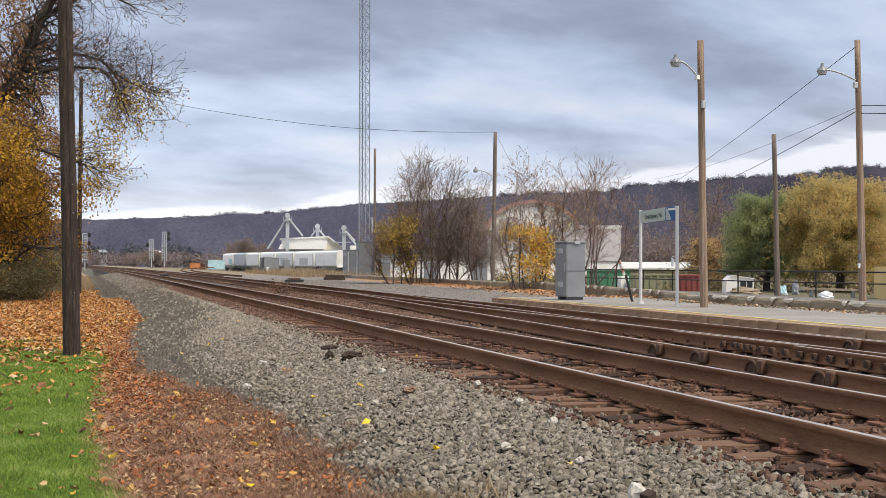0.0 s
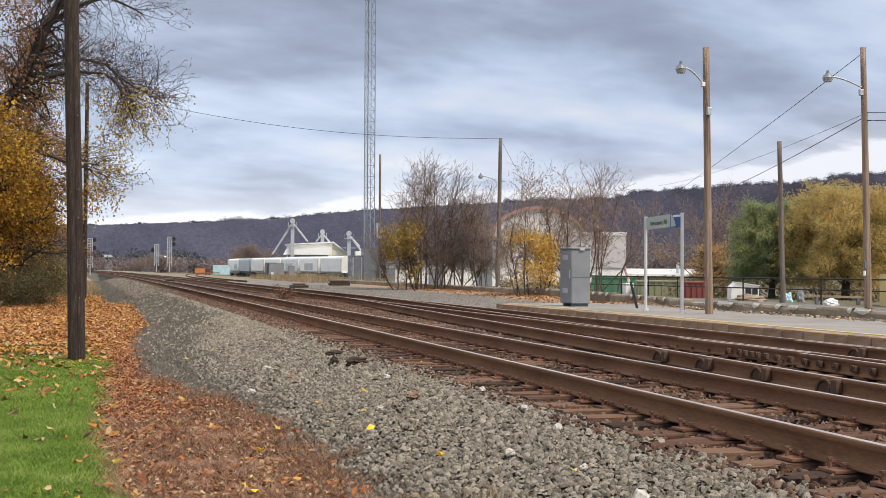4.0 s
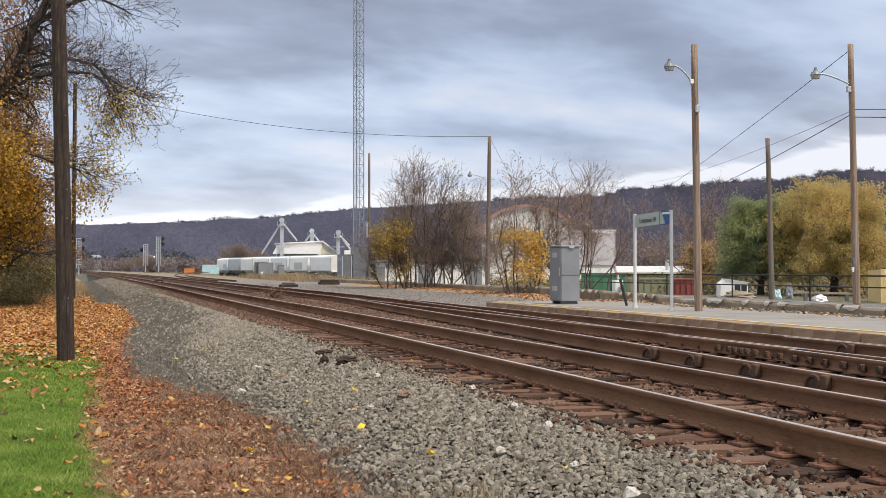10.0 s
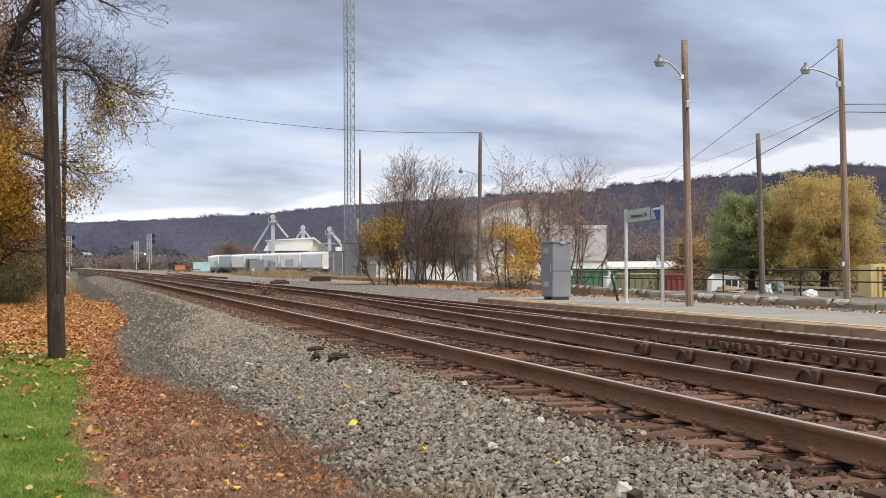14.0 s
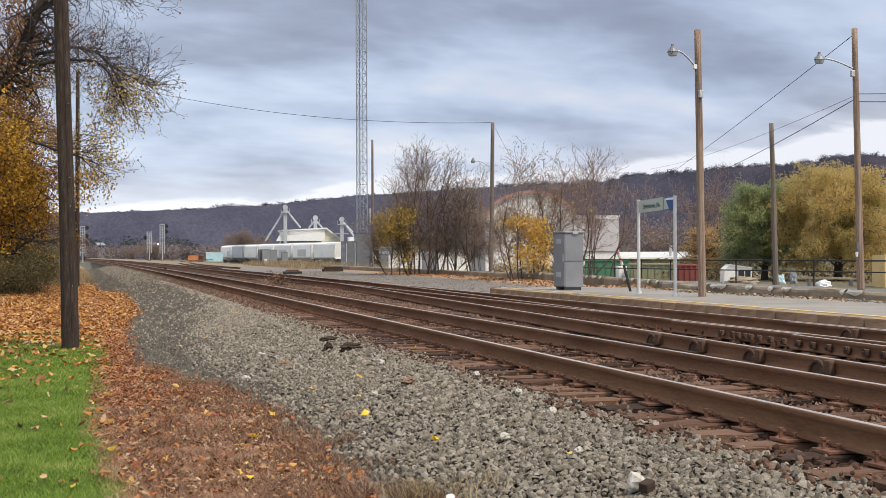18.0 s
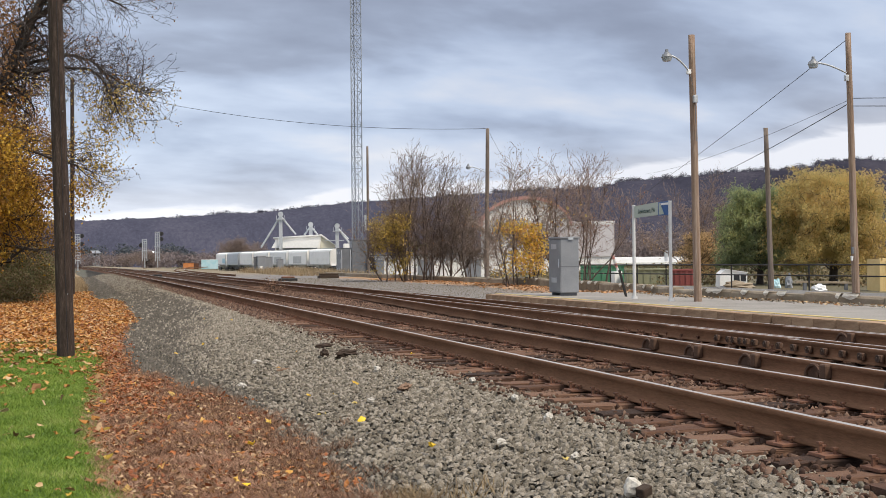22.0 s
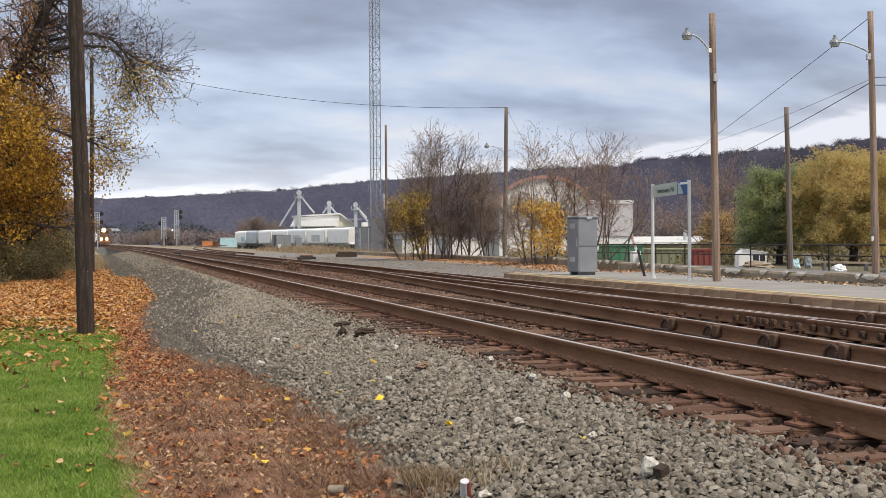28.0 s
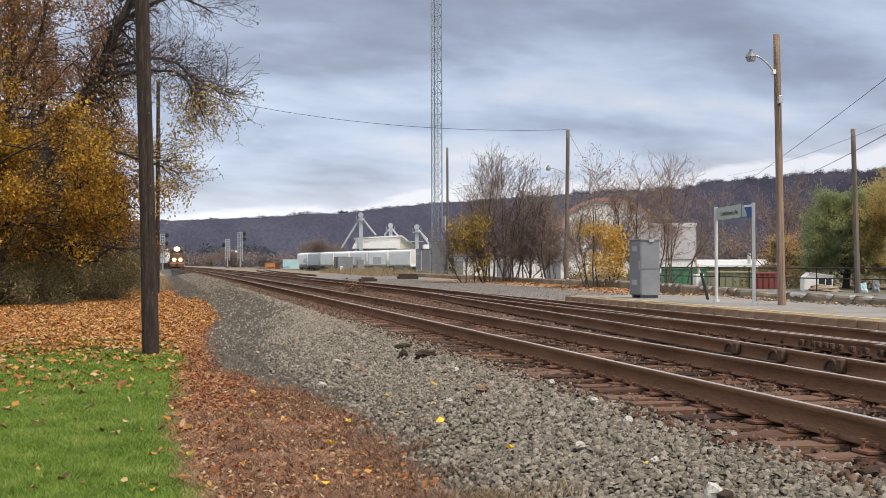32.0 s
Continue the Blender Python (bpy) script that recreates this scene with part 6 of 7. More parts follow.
# ---- yard: hopper cars, grain plant ----
def hopper_car(m, tint, label, patched=False):
    th = holder("hopper_car", label, "railway wagon", m, group="covered hopper cars in the yard")
    L, W = 11.9, 3.1
    prof = []
    for i in range(9):
        a = math.pi * i / 8
        prof.append((math.cos(a) * W / 2 * (1.0 if 0 < i < 8 else 1.0), 3.9 + 0.55 * math.sin(a) ** 0.7))
    prof = [(W / 2, 1.5), (W / 2 + 0.04, 2.6)] + prof + [(-W / 2 - 0.04, 2.6), (-W / 2, 1.5)]
    bm = bmesh.new()
    rows = []
    for y in (-L / 2, -L / 2 + 0.15, L / 2 - 0.15, L / 2):
        rows.append([bm.verts.new((a, y * (0.90 + 0.10 * min(1, max(0, (z - 1.5) / 2.4))), z)) for a, z in prof])
    for r0, r1 in zip(rows, rows[1:]):
        for j in range(len(prof) - 1):
            bm.faces.new((r0[j], r0[j + 1], r1[j + 1], r1[j]))
    bm.faces.new(rows[0])
    bm.faces.new(rows[-1][::-1])
    bmesh.ops.recalc_face_normals(bm, faces=bm.faces)
    part("body", bm, tint, th)
    for i in range(3):
        y0 = -L / 2 + 1.6 + i * (L - 3.2) / 3
        bm = bmesh.new()
        a = [bm.verts.new(v) for v in ((-W / 2 + 0.1, y0, 1.6), (W / 2 - 0.1, y0, 1.6), (W / 2 - 0.1, y0 + 2.9, 1.6), (-W / 2 + 0.1, y0 + 2.9, 1.6))]
        b = [bm.verts.new(v) for v in ((-0.4, y0 + 1.0, 0.5), (0.4, y0 + 1.0, 0.5), (0.4, y0 + 1.9, 0.5), (-0.4, y0 + 1.9, 0.5))]
        for j in range(4):
            bm.faces.new((a[j], a[(j + 1) % 4], b[(j + 1) % 4], b[j]))
        bm.faces.new(b[::-1])
        part("hopper", bm, tint, th)
    for s_ in (-1, 1):
        for y in (-L / 2 + 0.35, L / 2 - 0.35):
            part("corner_post", box(s_ * (W / 2 + 0.02), s_ * (W / 2 + 0.08), y - 0.07, y + 0.07, 1.55, 3.9), M_PALEROOF, th)
        part("side_sill", box(s_ * (W / 2 - 0.05), s_ * (W / 2 + 0.07), -L / 2 + 0.2, L / 2 - 0.2, 1.44, 1.58), M_PALEROOF, th)
    for s_ in (-1, 1):
        part("end_frame", box(-1.4, 1.4, s_ * (L / 2 - 0.1) - 0.05, s_ * (L / 2 - 0.1) + 0.05, 1.2, 1.6), tint, th)
        part("end_ladder", path_rods([(-1.45, s_ * L / 2 * 0.97, 1.2), (-1.45, s_ * L / 2 * 0.99, 4.2)], 0.05), tint, th)
    if patched:
        part("patch", box(-W / 2 - 0.06, -W / 2 - 0.045, -2.6, 2.6, 1.7, 3.1), M_PALEROOF, th, "grey repainted panel")
    part("sill", box(-0.4, 0.4, -L / 2 - 0.6, L / 2 + 0.6, 0.95, 1.3), M_GREYDARK, th)
    part("running_board", box(-0.5, 0.5, -L / 2, L / 2, 4.5, 4.56), M_GALV, th)
    for s in (-1, 1):
        for dy in (-0.9, 0.9):
            for sx in (-1, 1):
                bm = rod((sx * 0.66, s * 4.4 + dy, 0.46), (sx * 0.80, s * 4.4 + dy, 0.46), 0.46, 0.46, 14)
                part("wheel", bm, M_BLACK, th)
        part("bogie", box(-1.0, 1.0, s * 4.4 - 1.3, s * 4.4 + 1.3, 0.4, 0.75, 0.03), M_BLACK, th)
    return th


def build_yard():
    # seven cars on the curve of the yard track
    x, y, turn = 46.4, 224.4, 9.6
    looks = ((M_SIDING, "off-white covered hopper car with rounded sides"), (M_CAR, "white covered hopper car with grey patch"), (M_WHITE, "white covered hopper car with rounded sides"), (M_CAR, "light grey covered hopper car"), (M_SIDING, "off-white covered hopper car"), (M_GALV, "grey covered hopper car"), (M_CAR, "pale covered hopper car sprayed with cyan marks"))
    line = [(x, y)]
    for i, (paint, label) in enumerate(looks):
        a = radians(turn)
        th = hopper_car(pose(x - math.sin(a) * 6.5, y + math.cos(a) * 6.5, -0.34, 0, 0, turn), paint, label, i in (1, 2))
        if i == 6:
            part("spray_mark", box(-1.66, -1.62, -5.2, -2.2, 1.8, 3.0), M_CYAN, th, "pale cyan spray marks")
        x, y, turn = x - math.sin(a) * 13.0, y + math.cos(a) * 13.0, turn - 0.65
        line.append((x, y))
    # the siding under them
    th = holder("railway_track", "rusty siding beneath the hopper cars", "railway track", kind="structure")
    sy = np.arange(205.0, 330.0, 5.0)
    sx = np.interp(sy, [p[1] for p in line], [p[0] for p in line]) + np.minimum(0, sy - 224.4) * -0.17
    for dx in (-0.72, 0.72):
        obj("rail", rail_mesh("rail", sx + dx, sy, -0.34), None, th)
    # yard lead swinging away from the second track
    th = holder("railway_track", "rusty yard track curving off towards the hopper cars", "railway track", kind="structure")
    ys = np.arange(95, 320, 3.0)
    base = SECOND + GAUGE + off(ys)
    cx = base + 0.0011 * (ys - 95) ** 1.97 * 0.55
    for dx in (0, GAUGE):
        obj("rail", rail_mesh("rail", cx + dx, ys, 0.70), None, th)


def grain_plant():
    """Seen square on from the line: local x runs across, heights from the yard's level."""
    c = radians(10.0)
    th = holder("grain_plant", "white grain elevator building with steel legs and spouts", "building", pose(290 * math.sin(c), 290 * math.cos(c), -0.35, 0, 0, -10))

    def prism(pts, y0, y1):
        bm = bmesh.new()
        a = [bm.verts.new((x, y0, z)) for x, z in pts]
        b = [bm.verts.new((x, y1, z)) for x, z in pts]
        bm.faces.new(a)
        bm.faces.new(b[::-1])
        for j in range(len(pts)):
            bm.faces.new((a[j], a[(j + 1) % len(pts)], b[(j + 1) % len(pts)], b[j]))
        bmesh.ops.recalc_face_normals(bm, faces=bm.faces)
        return bm
    part("wall", prism([(-6.6, 0), (3.6, 0), (4.2, 8.1), (-6.6, 7.5)], -2, 10), M_SIDING, th)
    part("roof", prism([(-7.0, 7.55), (4.45, 8.15), (4.45, 8.45), (-7.0, 7.85)], -2.6, 10.6), M_WHITE, th)
    part("gable_wall", prism([(3.62, 0), (7.4, 0), (7.4, 5.9), (4.25, 8.1)], -1.6, 10), M_SHEDCREAM, th, "cream end wall")
    part("gable_roof", prism([(4.46, 8.4), (7.9, 5.75), (7.9, 5.5), (4.3, 8.12)], -2.2, 10.6), M_WHITE, th)
    part("canopy", prism([(-7.4, 5.3), (3.3, 5.3), (3.9, 6.9), (-6.7, 6.6)], -3.4, -2.03), M_WHITE, th, "sloping white loading canopy")
    # Shade below the canopy, laid on the wall as a flat grey sheet.
    part("bay_shade", box(-6.3, 3.2, -2.06, -2.02, 3.6, 5.4), M_GREYBOX, th, "grey sheet standing for shade in the loading bay")
    for x, y, top, spouts in ((-5.22, -3.9, 13.2, ((-9.8, 5.4), (-1.7, 8.4))), (1.83, 3, 10.9, ((0.3, 8.5), (3.5, 8.5))), (8.0, -3, 10.4, ((11.1, 6.1), (10.6, 7.3)))):
        leg = part("leg", box(x - 0.42, x + 0.42, y - 0.3, y + 0.3, 0, top - 0.5, 0.03), M_GALV, th, "steel bucket elevator leg")
        part("head", rod((x, y - 0.5, top), (x, y + 0.5, top), 0.62, 0.62, 12), M_GALV, leg)
        part("gallery", box(x - 1.0, x + 1.0, y - 0.8, y + 0.8, top - 1.3, top - 1.16), M_GALV, leg)
        for sx in (-0.95, 0.95):
            part("gallery_rail", rod((x + sx, y - 0.8, top - 1.2), (x + sx, y - 0.8, top - 0.3), 0.05, 0.05, 5), M_GALV, leg)
        for sx, sz in spouts:
            part("spout", rod((x, y, top - 0.4), (sx, y + 0.2, sz), 0.22, 0.22, 8), M_GALV, leg, "sloping steel spout")
    part("annex", box(9.6, 13, -4, 4, 0, 6.2, 0.02), M_SIDING, th)
    part("catwalk", box(5.2, 9.6, -3.3, -2.7, 6.9, 7.05), M_GALV, th)


def steel_box(name, label, cat, m, w, d, h, mat, ribs=6, lid=None):
    th = holder(name, label, cat, m)
    part("body", box(-w / 2, w / 2, -d / 2, d / 2, 0.12, h, 0.02), mat, th)
    for i in range(ribs):
        x = -w / 2 + w * (i + 0.5) / ribs
        part("rib", box(x - 0.05, x + 0.05, -d / 2 - 0.05, -d / 2 - 0.002, 0.15, h - 0.06), mat, th)
    part("top_rim", box(-w / 2 - 0.03, w / 2 + 0.03, -d / 2 - 0.06, d / 2 + 0.03, h - 0.06, h + 0.03, 0.01), lid or mat, th)
    for sx in (-1, 1):
        part("skid", box(sx * w * 0.4 - 0.1, sx * w * 0.4 + 0.1, -d / 2, d / 2, 0, 0.12), M_BLACK, th)
    return th


build_yard()
grain_plant()
steel_box("freight_box", "rusty orange open goods box across the yard", "container", pose(25.2, 306, 0, 0, 0, -6), 2.5, 2.4, 1.6, M_ORANGE, 5)
steel_box("freight_box", "small rusty box with dark opening", "container", pose(27.15, 307, 0, 0, 0, -6), 1.25, 2.4, 1.5, M_RUST, 3)
steel_box("box_trailer", "white box trailer sprayed with pale cyan marks", "trailer", pose(29.8, 300, 0, 0, 0, -6), 4.0, 2.4, 2.4, M_CYAN, 4, M_WHITE)


def town_side():
    # large white works hall with a rounded faded roof
    th = holder("works_hall", "large white metal works hall with rounded faded-red roof", "building", pose(44.2, 113.5, -0.3, 0, 0, -16))
    part("wall", box(-5.5, 7.2, 0, 16, 0, 5.75, 0.02), M_SIDING, th)
    bm = bmesh.new()
    rows = []
    for y in (-0.3, 16.3):
        r = []
        for i in range(13):
            a = math.pi * i / 12
            r.append(bm.verts.new((-1.6 - math.cos(a) * 4.4, y, 5.3 + 2.7 * math.sin(a))))
        rows.append(r)
    for j in range(12):
        bm.faces.new((rows[0][j], rows[0][j + 1], rows[1][j + 1], rows[1][j]))
    part("gable_wall", extruded([(v.co.x, v.co.z) for v in rows[0]], 0.02, 16.0), M_SIDING, th, "white rounded gable")
    for v in list(bm.verts):
        bm.verts.new((-1.6 + (v.co.x + 1.6) * 1.05, v.co.y, 5.3 + (v.co.z - 5.3) * 1.12))
    bm.verts.ensure_lookup_table()
    n = 26
    for k in (0, 13):
        for j in range(12):
            bm.faces.new((bm.verts[k + j], bm.verts[k + j + 1], bm.verts[n + k + j + 1], bm.verts[n + k + j]))
    for j in range(12):
        bm.faces.new((bm.verts[n + j], bm.verts[n + j + 1], bm.verts[n + 13 + j + 1], bm.verts[n + 13 + j]))
    bmesh.ops.recalc_face_normals(bm, faces=bm.faces)
    part("roof", bm, M_ROOFRED, th, "faded reddish rounded roof")
    part("fascia", box(-5.6, 7.3, -0.08, -0.02, 5.5, 5.78), M_WHITE, th)
    for i in range(14):
        x = -5.4 + i * 0.85
        part("seam", box(x, x + 0.04, -0.03, -0.004, 0, 5.4), M_SIDING, th)
    part("ribbed_panel", box(1.3, 7.22, -0.14, -0.09, 2.2, 5.4), M_PANELGREY, th, "grey corrugated wall panel")
    # long low store with white roof
    th = holder("low_store", "long low store with white metal roof", "building", pose(58.5, 118, -0.4, 0, 0, -14))
    part("wall", box(-5.2, 4.6, 0, 8, 0, 1.6, 0.02), M_OLIVE, th)
    bm = bmesh.new()
    vs = [bm.verts.new(v) for v in ((-6.2, -0.4, 1.5), (5.4, -0.4, 1.5), (5.4, 8, 2.25), (-6.2, 8, 2.25), (-6.2, -0.4, 1.35), (5.4, -0.4, 1.35))]
    bm.faces.new(vs[:4])
    bm.faces.new((vs[0], vs[4], vs[5], vs[1]))
    part("roof", bm, M_PALEROOF, th, "white sheet roof")
    for k in range(12):
        part("roof_seam", box(-6.0 + k * 1.0, -5.94 + k * 1.0, -0.4, -0.36, 1.44, 1.56), M_GALV, th)
    part("vent", rod((2.0, 2, 1.8), (2.0, 2, 2.9), 0.18, 0.18, 10), M_GALV, th)
    steel_box("waste_container", "green open waste container behind the railing", "container", pose(30.8, 69, -0.12, 0, 0, -22), 2.6, 2.2, 1.35, M_GREENBOX, 5)
    steel_box("freight_box", "olive freight container behind the railing", "container", pose(30.9, 63.0, -0.12, 0, 0, -22), 2.4, 2.2, 1.15, M_OLIVE, 6)
    steel_box("freight_box", "maroon freight container with white markings", "container", pose(30.75, 58.4, -0.12, 0, 0, -24), 1.15, 2.2, 1.15, M_MAROON, 4)
    # red and white striped barrier arm
    th = holder("barrier", "red and white barrier arm standing upright", "barrier", pose(29.95, 65, -0.1))
    part("post", box(-0.25, 0.25, -0.25, 0.25, 0, 1.0, 0.02), M_WHITE, th)
    for i in range(4):
        part("stripe", rod((0.1 - i * 0.09, 0, 1.0 + i * 0.24), (0.01 - i * 0.09, 0, 1.24 + i * 0.24), 0.085, 0.085, 8), M_FADEDRED if i % 2 else M_POST, th)
    # yellow container with corrugated sides
    th = holder("freight_container", "yellow corrugated steel container with dark lettering bars", "container", pose(32.05, 42.2, -0.15, 0, 0, -20))
    part("body", box(-0.72, 2.5, 0.03, 2.0, 0.05, 1.68), M_SHEDYEL, th)
    for i in range(16):
        x = -0.66 + i * 0.2
        part("corrugation", box(x, x + 0.10, -0.045, 0.034, 0.16, 1.58, 0.012), M_SHEDYEL, th)
    part("top_rail", box(-0.75, 2.52, -0.03, 0.06, 1.58, 1.72, 0.01), M_SHEDYEL, th)
    part("bottom_rail", box(-0.75, 2.52, -0.03, 0.06, 0.05, 0.17, 0.01), M_SHEDYEL, th)
    part("corner_post", box(-0.78, -0.66, -0.03, 0.1, 0.05, 1.72, 0.01), M_SHEDYEL, th)
    for k, z in enumerate((0.62, 0.80, 0.98, 1.16)):
        part("lettering_bar", box(-0.28, -0.15, -0.056, -0.046, z, z + 0.12), M_BLACK, th, "dark lettering bar")

    # old white camper with a raked front
    th = holder("camper_trailer", "old white camper with dark windows parked beyond the railing", "vehicle", pose(30.25, 52.2, -0.12, 0, 0, -25))
    part("body", extruded([(-0.70, 0.32), (0.62, 0.32), (0.62, 1.02), (-0.42, 1.18), (-0.66, 0.98)], 0.0, 2.6), M_SIDING, th)
    part("roof_cap", extruded([(0.66, 1.02), (-0.44, 1.19), (-0.44, 1.225), (0.66, 1.06)], -0.05, 2.65), M_WHITE, th)
    for x0, x1 in ((-0.02, 0.26), (0.30, 0.56)):
        w = part("window", box(x0, x1, -0.012, 0.004, 0.62, 0.94), M_WINDOW, th)
        part("frame", box(x0 - 0.02, x1 + 0.02, -0.02, -0.013, 0.94, 0.97), M_WHITE, w)
        part("frame", box(x0 - 0.025, x0, -0.02, -0.013, 0.60, 0.97), M_WHITE, w)
    part("skirt", box(-0.68, 0.60, -0.02, 0.0, 0.32, 0.40), M_GREYBOX, th)
    for x in (-0.55, 0.47):
        part("wheel", rod((x - 0.09, 1.3, 0.28), (x + 0.09, 1.3, 0.28), 0.28, 0.28, 14), M_TYRE, th)
    part("drawbar", box(-0.1, 0.0, -0.8, 0.0, 0.30, 0.37, 0.01), M_BLACK, th)
    # a pale plank and a post behind the railing
    th = tagged(part("plank", box(-1.3, 1.3, -0.06, 0.06, 0, 0.09, 0.008), M_CONC), "long pale plank laid across rubble behind the railing", "plank")
    th.matrix_basis = pose(30.6, 45.2, 0.50, 0, 1.5, -14)
    for x in (-0.9, 0.9):
        part("trestle", box(x - 0.06, x + 0.06, -0.08, 0.08, -0.75, 0.0), M_GREYDARK, th)
    th = tagged(part("post", rod((0, 0, 0), (0.02, 0, 1.25), 0.04, 0.035, 8), M_WHITE), "thin white post standing in the yard", "post")
    th.matrix_basis = pose(31.2, 50.4, -0.2)

    # heaps of sheeting and bags
    rng = np.random.default_rng(19)
    for name, lab, x, y, s, mat in (("tarpaulin", "crumpled pale tarpaulin heap", 29.3, 50.2, (0.75, 0.4, 0.26), M_CONC), ("water_tank", "pale cyan plastic tank", 30.9, 49.6, (0.22, 0.25, 0.35), M_CYAN), ("freezer", "white upright freezer standing in the yard", 31.6, 49.6, (0.16, 0.2, 0.5), M_GREYBOX), ("rubbish_bag", "white rubbish bag lying by the railing", 29.5, 44.0, (0.32, 0.25, 0.22), M_BAG), ("rubbish_bag", "small white rubbish bag", 33.2, 43.6, (0.2, 0.2, 0.16), M_BAG)):
        bm = bmesh.new()
        bmesh.ops.create_icosphere(bm, subdivisions=3, radius=1)
        for v in bm.verts:
            k = 1 + 0.38 * noise.noise(v.co * 2.6 + Vector((x, y, 0))) + 0.22 * noise.noise(v.co * 6.5 + Vector((y, x, 0)))
            v.co = Vector((v.co.x * s[0] * k, v.co.y * s[1] * k, max(-0.3, v.co.z) * s[2] * k))
        th = tagged(part(name, bm, mat), lab, "clutter")
        th.location = (x, y, float(height(x, y)) + 0.3 * s[2])
    # low white shed behind the bushes
    th = holder("low_shed", "long low white metal shed behind the bushes", "building", pose(28.5, 101, -0.4, 0, 0, -16))
    part("wall", box(-5.4, 5.4, 0, 6, 0, 2.5, 0.02), M_SIDING, th)
    part("roof", box(-5.6, 5.6, -0.3, 6.2, 2.52, 2.66, 0.02), M_GREYBOX, th)
    for i in range(5):
        part("door", box(-4.9 + i * 2.1, -3.6 + i * 2.1, -0.05, -0.004, 0.1, 2.1, 0.01), M_CAR if i % 2 else M_GREYBOX, th)
    # houses far away
    for x, y, w, lab in ((5.2, 585, 3.4, "far white house at the ridge foot"), (30, 588, 2.2, "far pale house among trees"), (318, 640, 6, "far pale house on the slope")):
        th = holder("house", lab, "house", pose(x, y, 5.2 if x < 200 else 9, 0, 0, 20))
        part("wall", box(-w / 2, w / 2, -3, 3, -9, 1.4), M_GREYBOX, th)
        bm = bmesh.new()
        a = [bm.verts.new(v) for v in ((-w / 2 - 0.4, -3.4, 1.4), (w / 2 + 0.4, -3.4, 1.4), (w / 2 + 0.4, 0, 2.6), (-w / 2 - 0.4, 0, 2.6), (w / 2 + 0.4, 3.4, 1.4), (-w / 2 - 0.4, 3.4, 1.4))]
        bm.faces.new(a[:4])
        bm.faces.new((a[3], a[2], a[4], a[5]))
        part("roof", bm, M_GREYBOX, th)
        for k in (-0.25, 0.25):
            part("window", box(w * k - 0.5, w * k + 0.5, -3.05, -3.005, 0.2, 1.1), M_WINDOW, th)


town_side()


# ---- train ----
def locomotive():
    th = holder("locomotive", "dark diesel locomotive with burning headlights approaching", "locomotive")
    part("frame", box(-1.5, 1.5, 0, 22, 1.0, 1.5, 0.03), M_LOCO, th)
    part("pilot", box(-1.45, 1.45, -0.5, 0.1, 0.25, 1.3, 0.05), M_LOCO, th)
    part("nose", box(-0.95, 0.95, 0.3, 1.7, 1.5, 3.1, 0.12), M_LOCO, th)
    part("cab", box(-1.5, 1.5, 1.7, 4.4, 1.5, 4.45, 0.12), M_LOCO, th)
    part("hood", box(-1.0, 1.0, 4.4, 21.0, 1.5, 4.5, 0.1), M_LOCO, th)
    part("radiator", box(-1.5, 1.5, 17, 21, 3.5, 4.6, 0.05), M_LOCO, th)
    for x in (-0.95, -0.32, 0.32, 0.95):
        part("cab_window", box(x - 0.26, x + 0.26, 1.67, 1.695, 3.3, 3.95, 0.02), M_WINDOW, th)
    part("sill_stripe", box(-1.5, 1.5, -0.53, -0.505, 0.9, 1.15), M_ORANGE, th, "orange safety stripe")
    part("number_board", box(-1.0, -0.65, 1.66, 1.695, 4.05, 4.25), M_INK, th)
    part("number_board", box(0.65, 1.0, 1.66, 1.695, 4.05, 4.25), M_INK, th)
    # Lamp discs are oversized and backed by added glowing discs to form their glare.
    for x in (-0.25, 0.25):
        part("headlight", rod((x, 1.50 + 0.04 * x, 4.12), (x, 1.70, 4.12), 0.34, 0.34, 12), M_LIGHT, th, "burning headlight")
    part("halo_disc", rod((0, 1.60, 4.12), (0, 1.685, 4.12), 0.58, 0.58, 16), M_HALO, th, "glowing disc added as the headlights' halo")
    for x in (-0.66, 0.66):
        part("halo_disc", rod((x, -0.55, 1.75), (x, -0.46, 1.75), 0.46, 0.46, 14), M_HALO, th, "glowing disc added as the ditch light's halo")
        part("ditch_light", rod((x, -0.62, 1.75), (x, -0.45, 1.75), 0.34, 0.34, 12), M_DITCH, th, "burning ditch light")
        part("ditch_bracket", box(x - 0.15, x + 0.15, -0.45, 0.0, 1.3, 1.9, 0.02), M_LOCO, th)
        part("handrail", path_rods([(x * 1.5, -0.3, 1.4), (x * 1.5, -0.3, 2.4), (x * 1.5, 1.7, 2.4)], 0.03), M_YELLOW, th)
        for y in (3.0, 4.8, 6.6, 15.4, 17.2, 19.0):
            part("wheel", rod((x * 0.84 - 0.06, y, 0.52), (x * 0.84 + 0.06, y, 0.52), 0.52, 0.52, 16), M_BLACK, th)
        part("bogie_frame", box(x - 0.1 + 0.25 * np.sign(x), x + 0.1 + 0.25 * np.sign(x), 2.2, 7.4, 0.4, 0.8, 0.03), M_BLACK, th)
        part("bogie_frame", box(x - 0.1 + 0.25 * np.sign(x), x + 0.1 + 0.25 * np.sign(x), 14.6, 19.8, 0.4, 0.8, 0.03), M_BLACK, th)
    part("fuel_tank", box(-1.3, 1.3, 8.6, 13.4, 0.3, 1.0, 0.15), M_BLACK, th)
    part("coupler", box(-0.2, 0.2, -1.0, -0.4, 0.7, 1.0, 0.03), M_RUST, th)
    return th


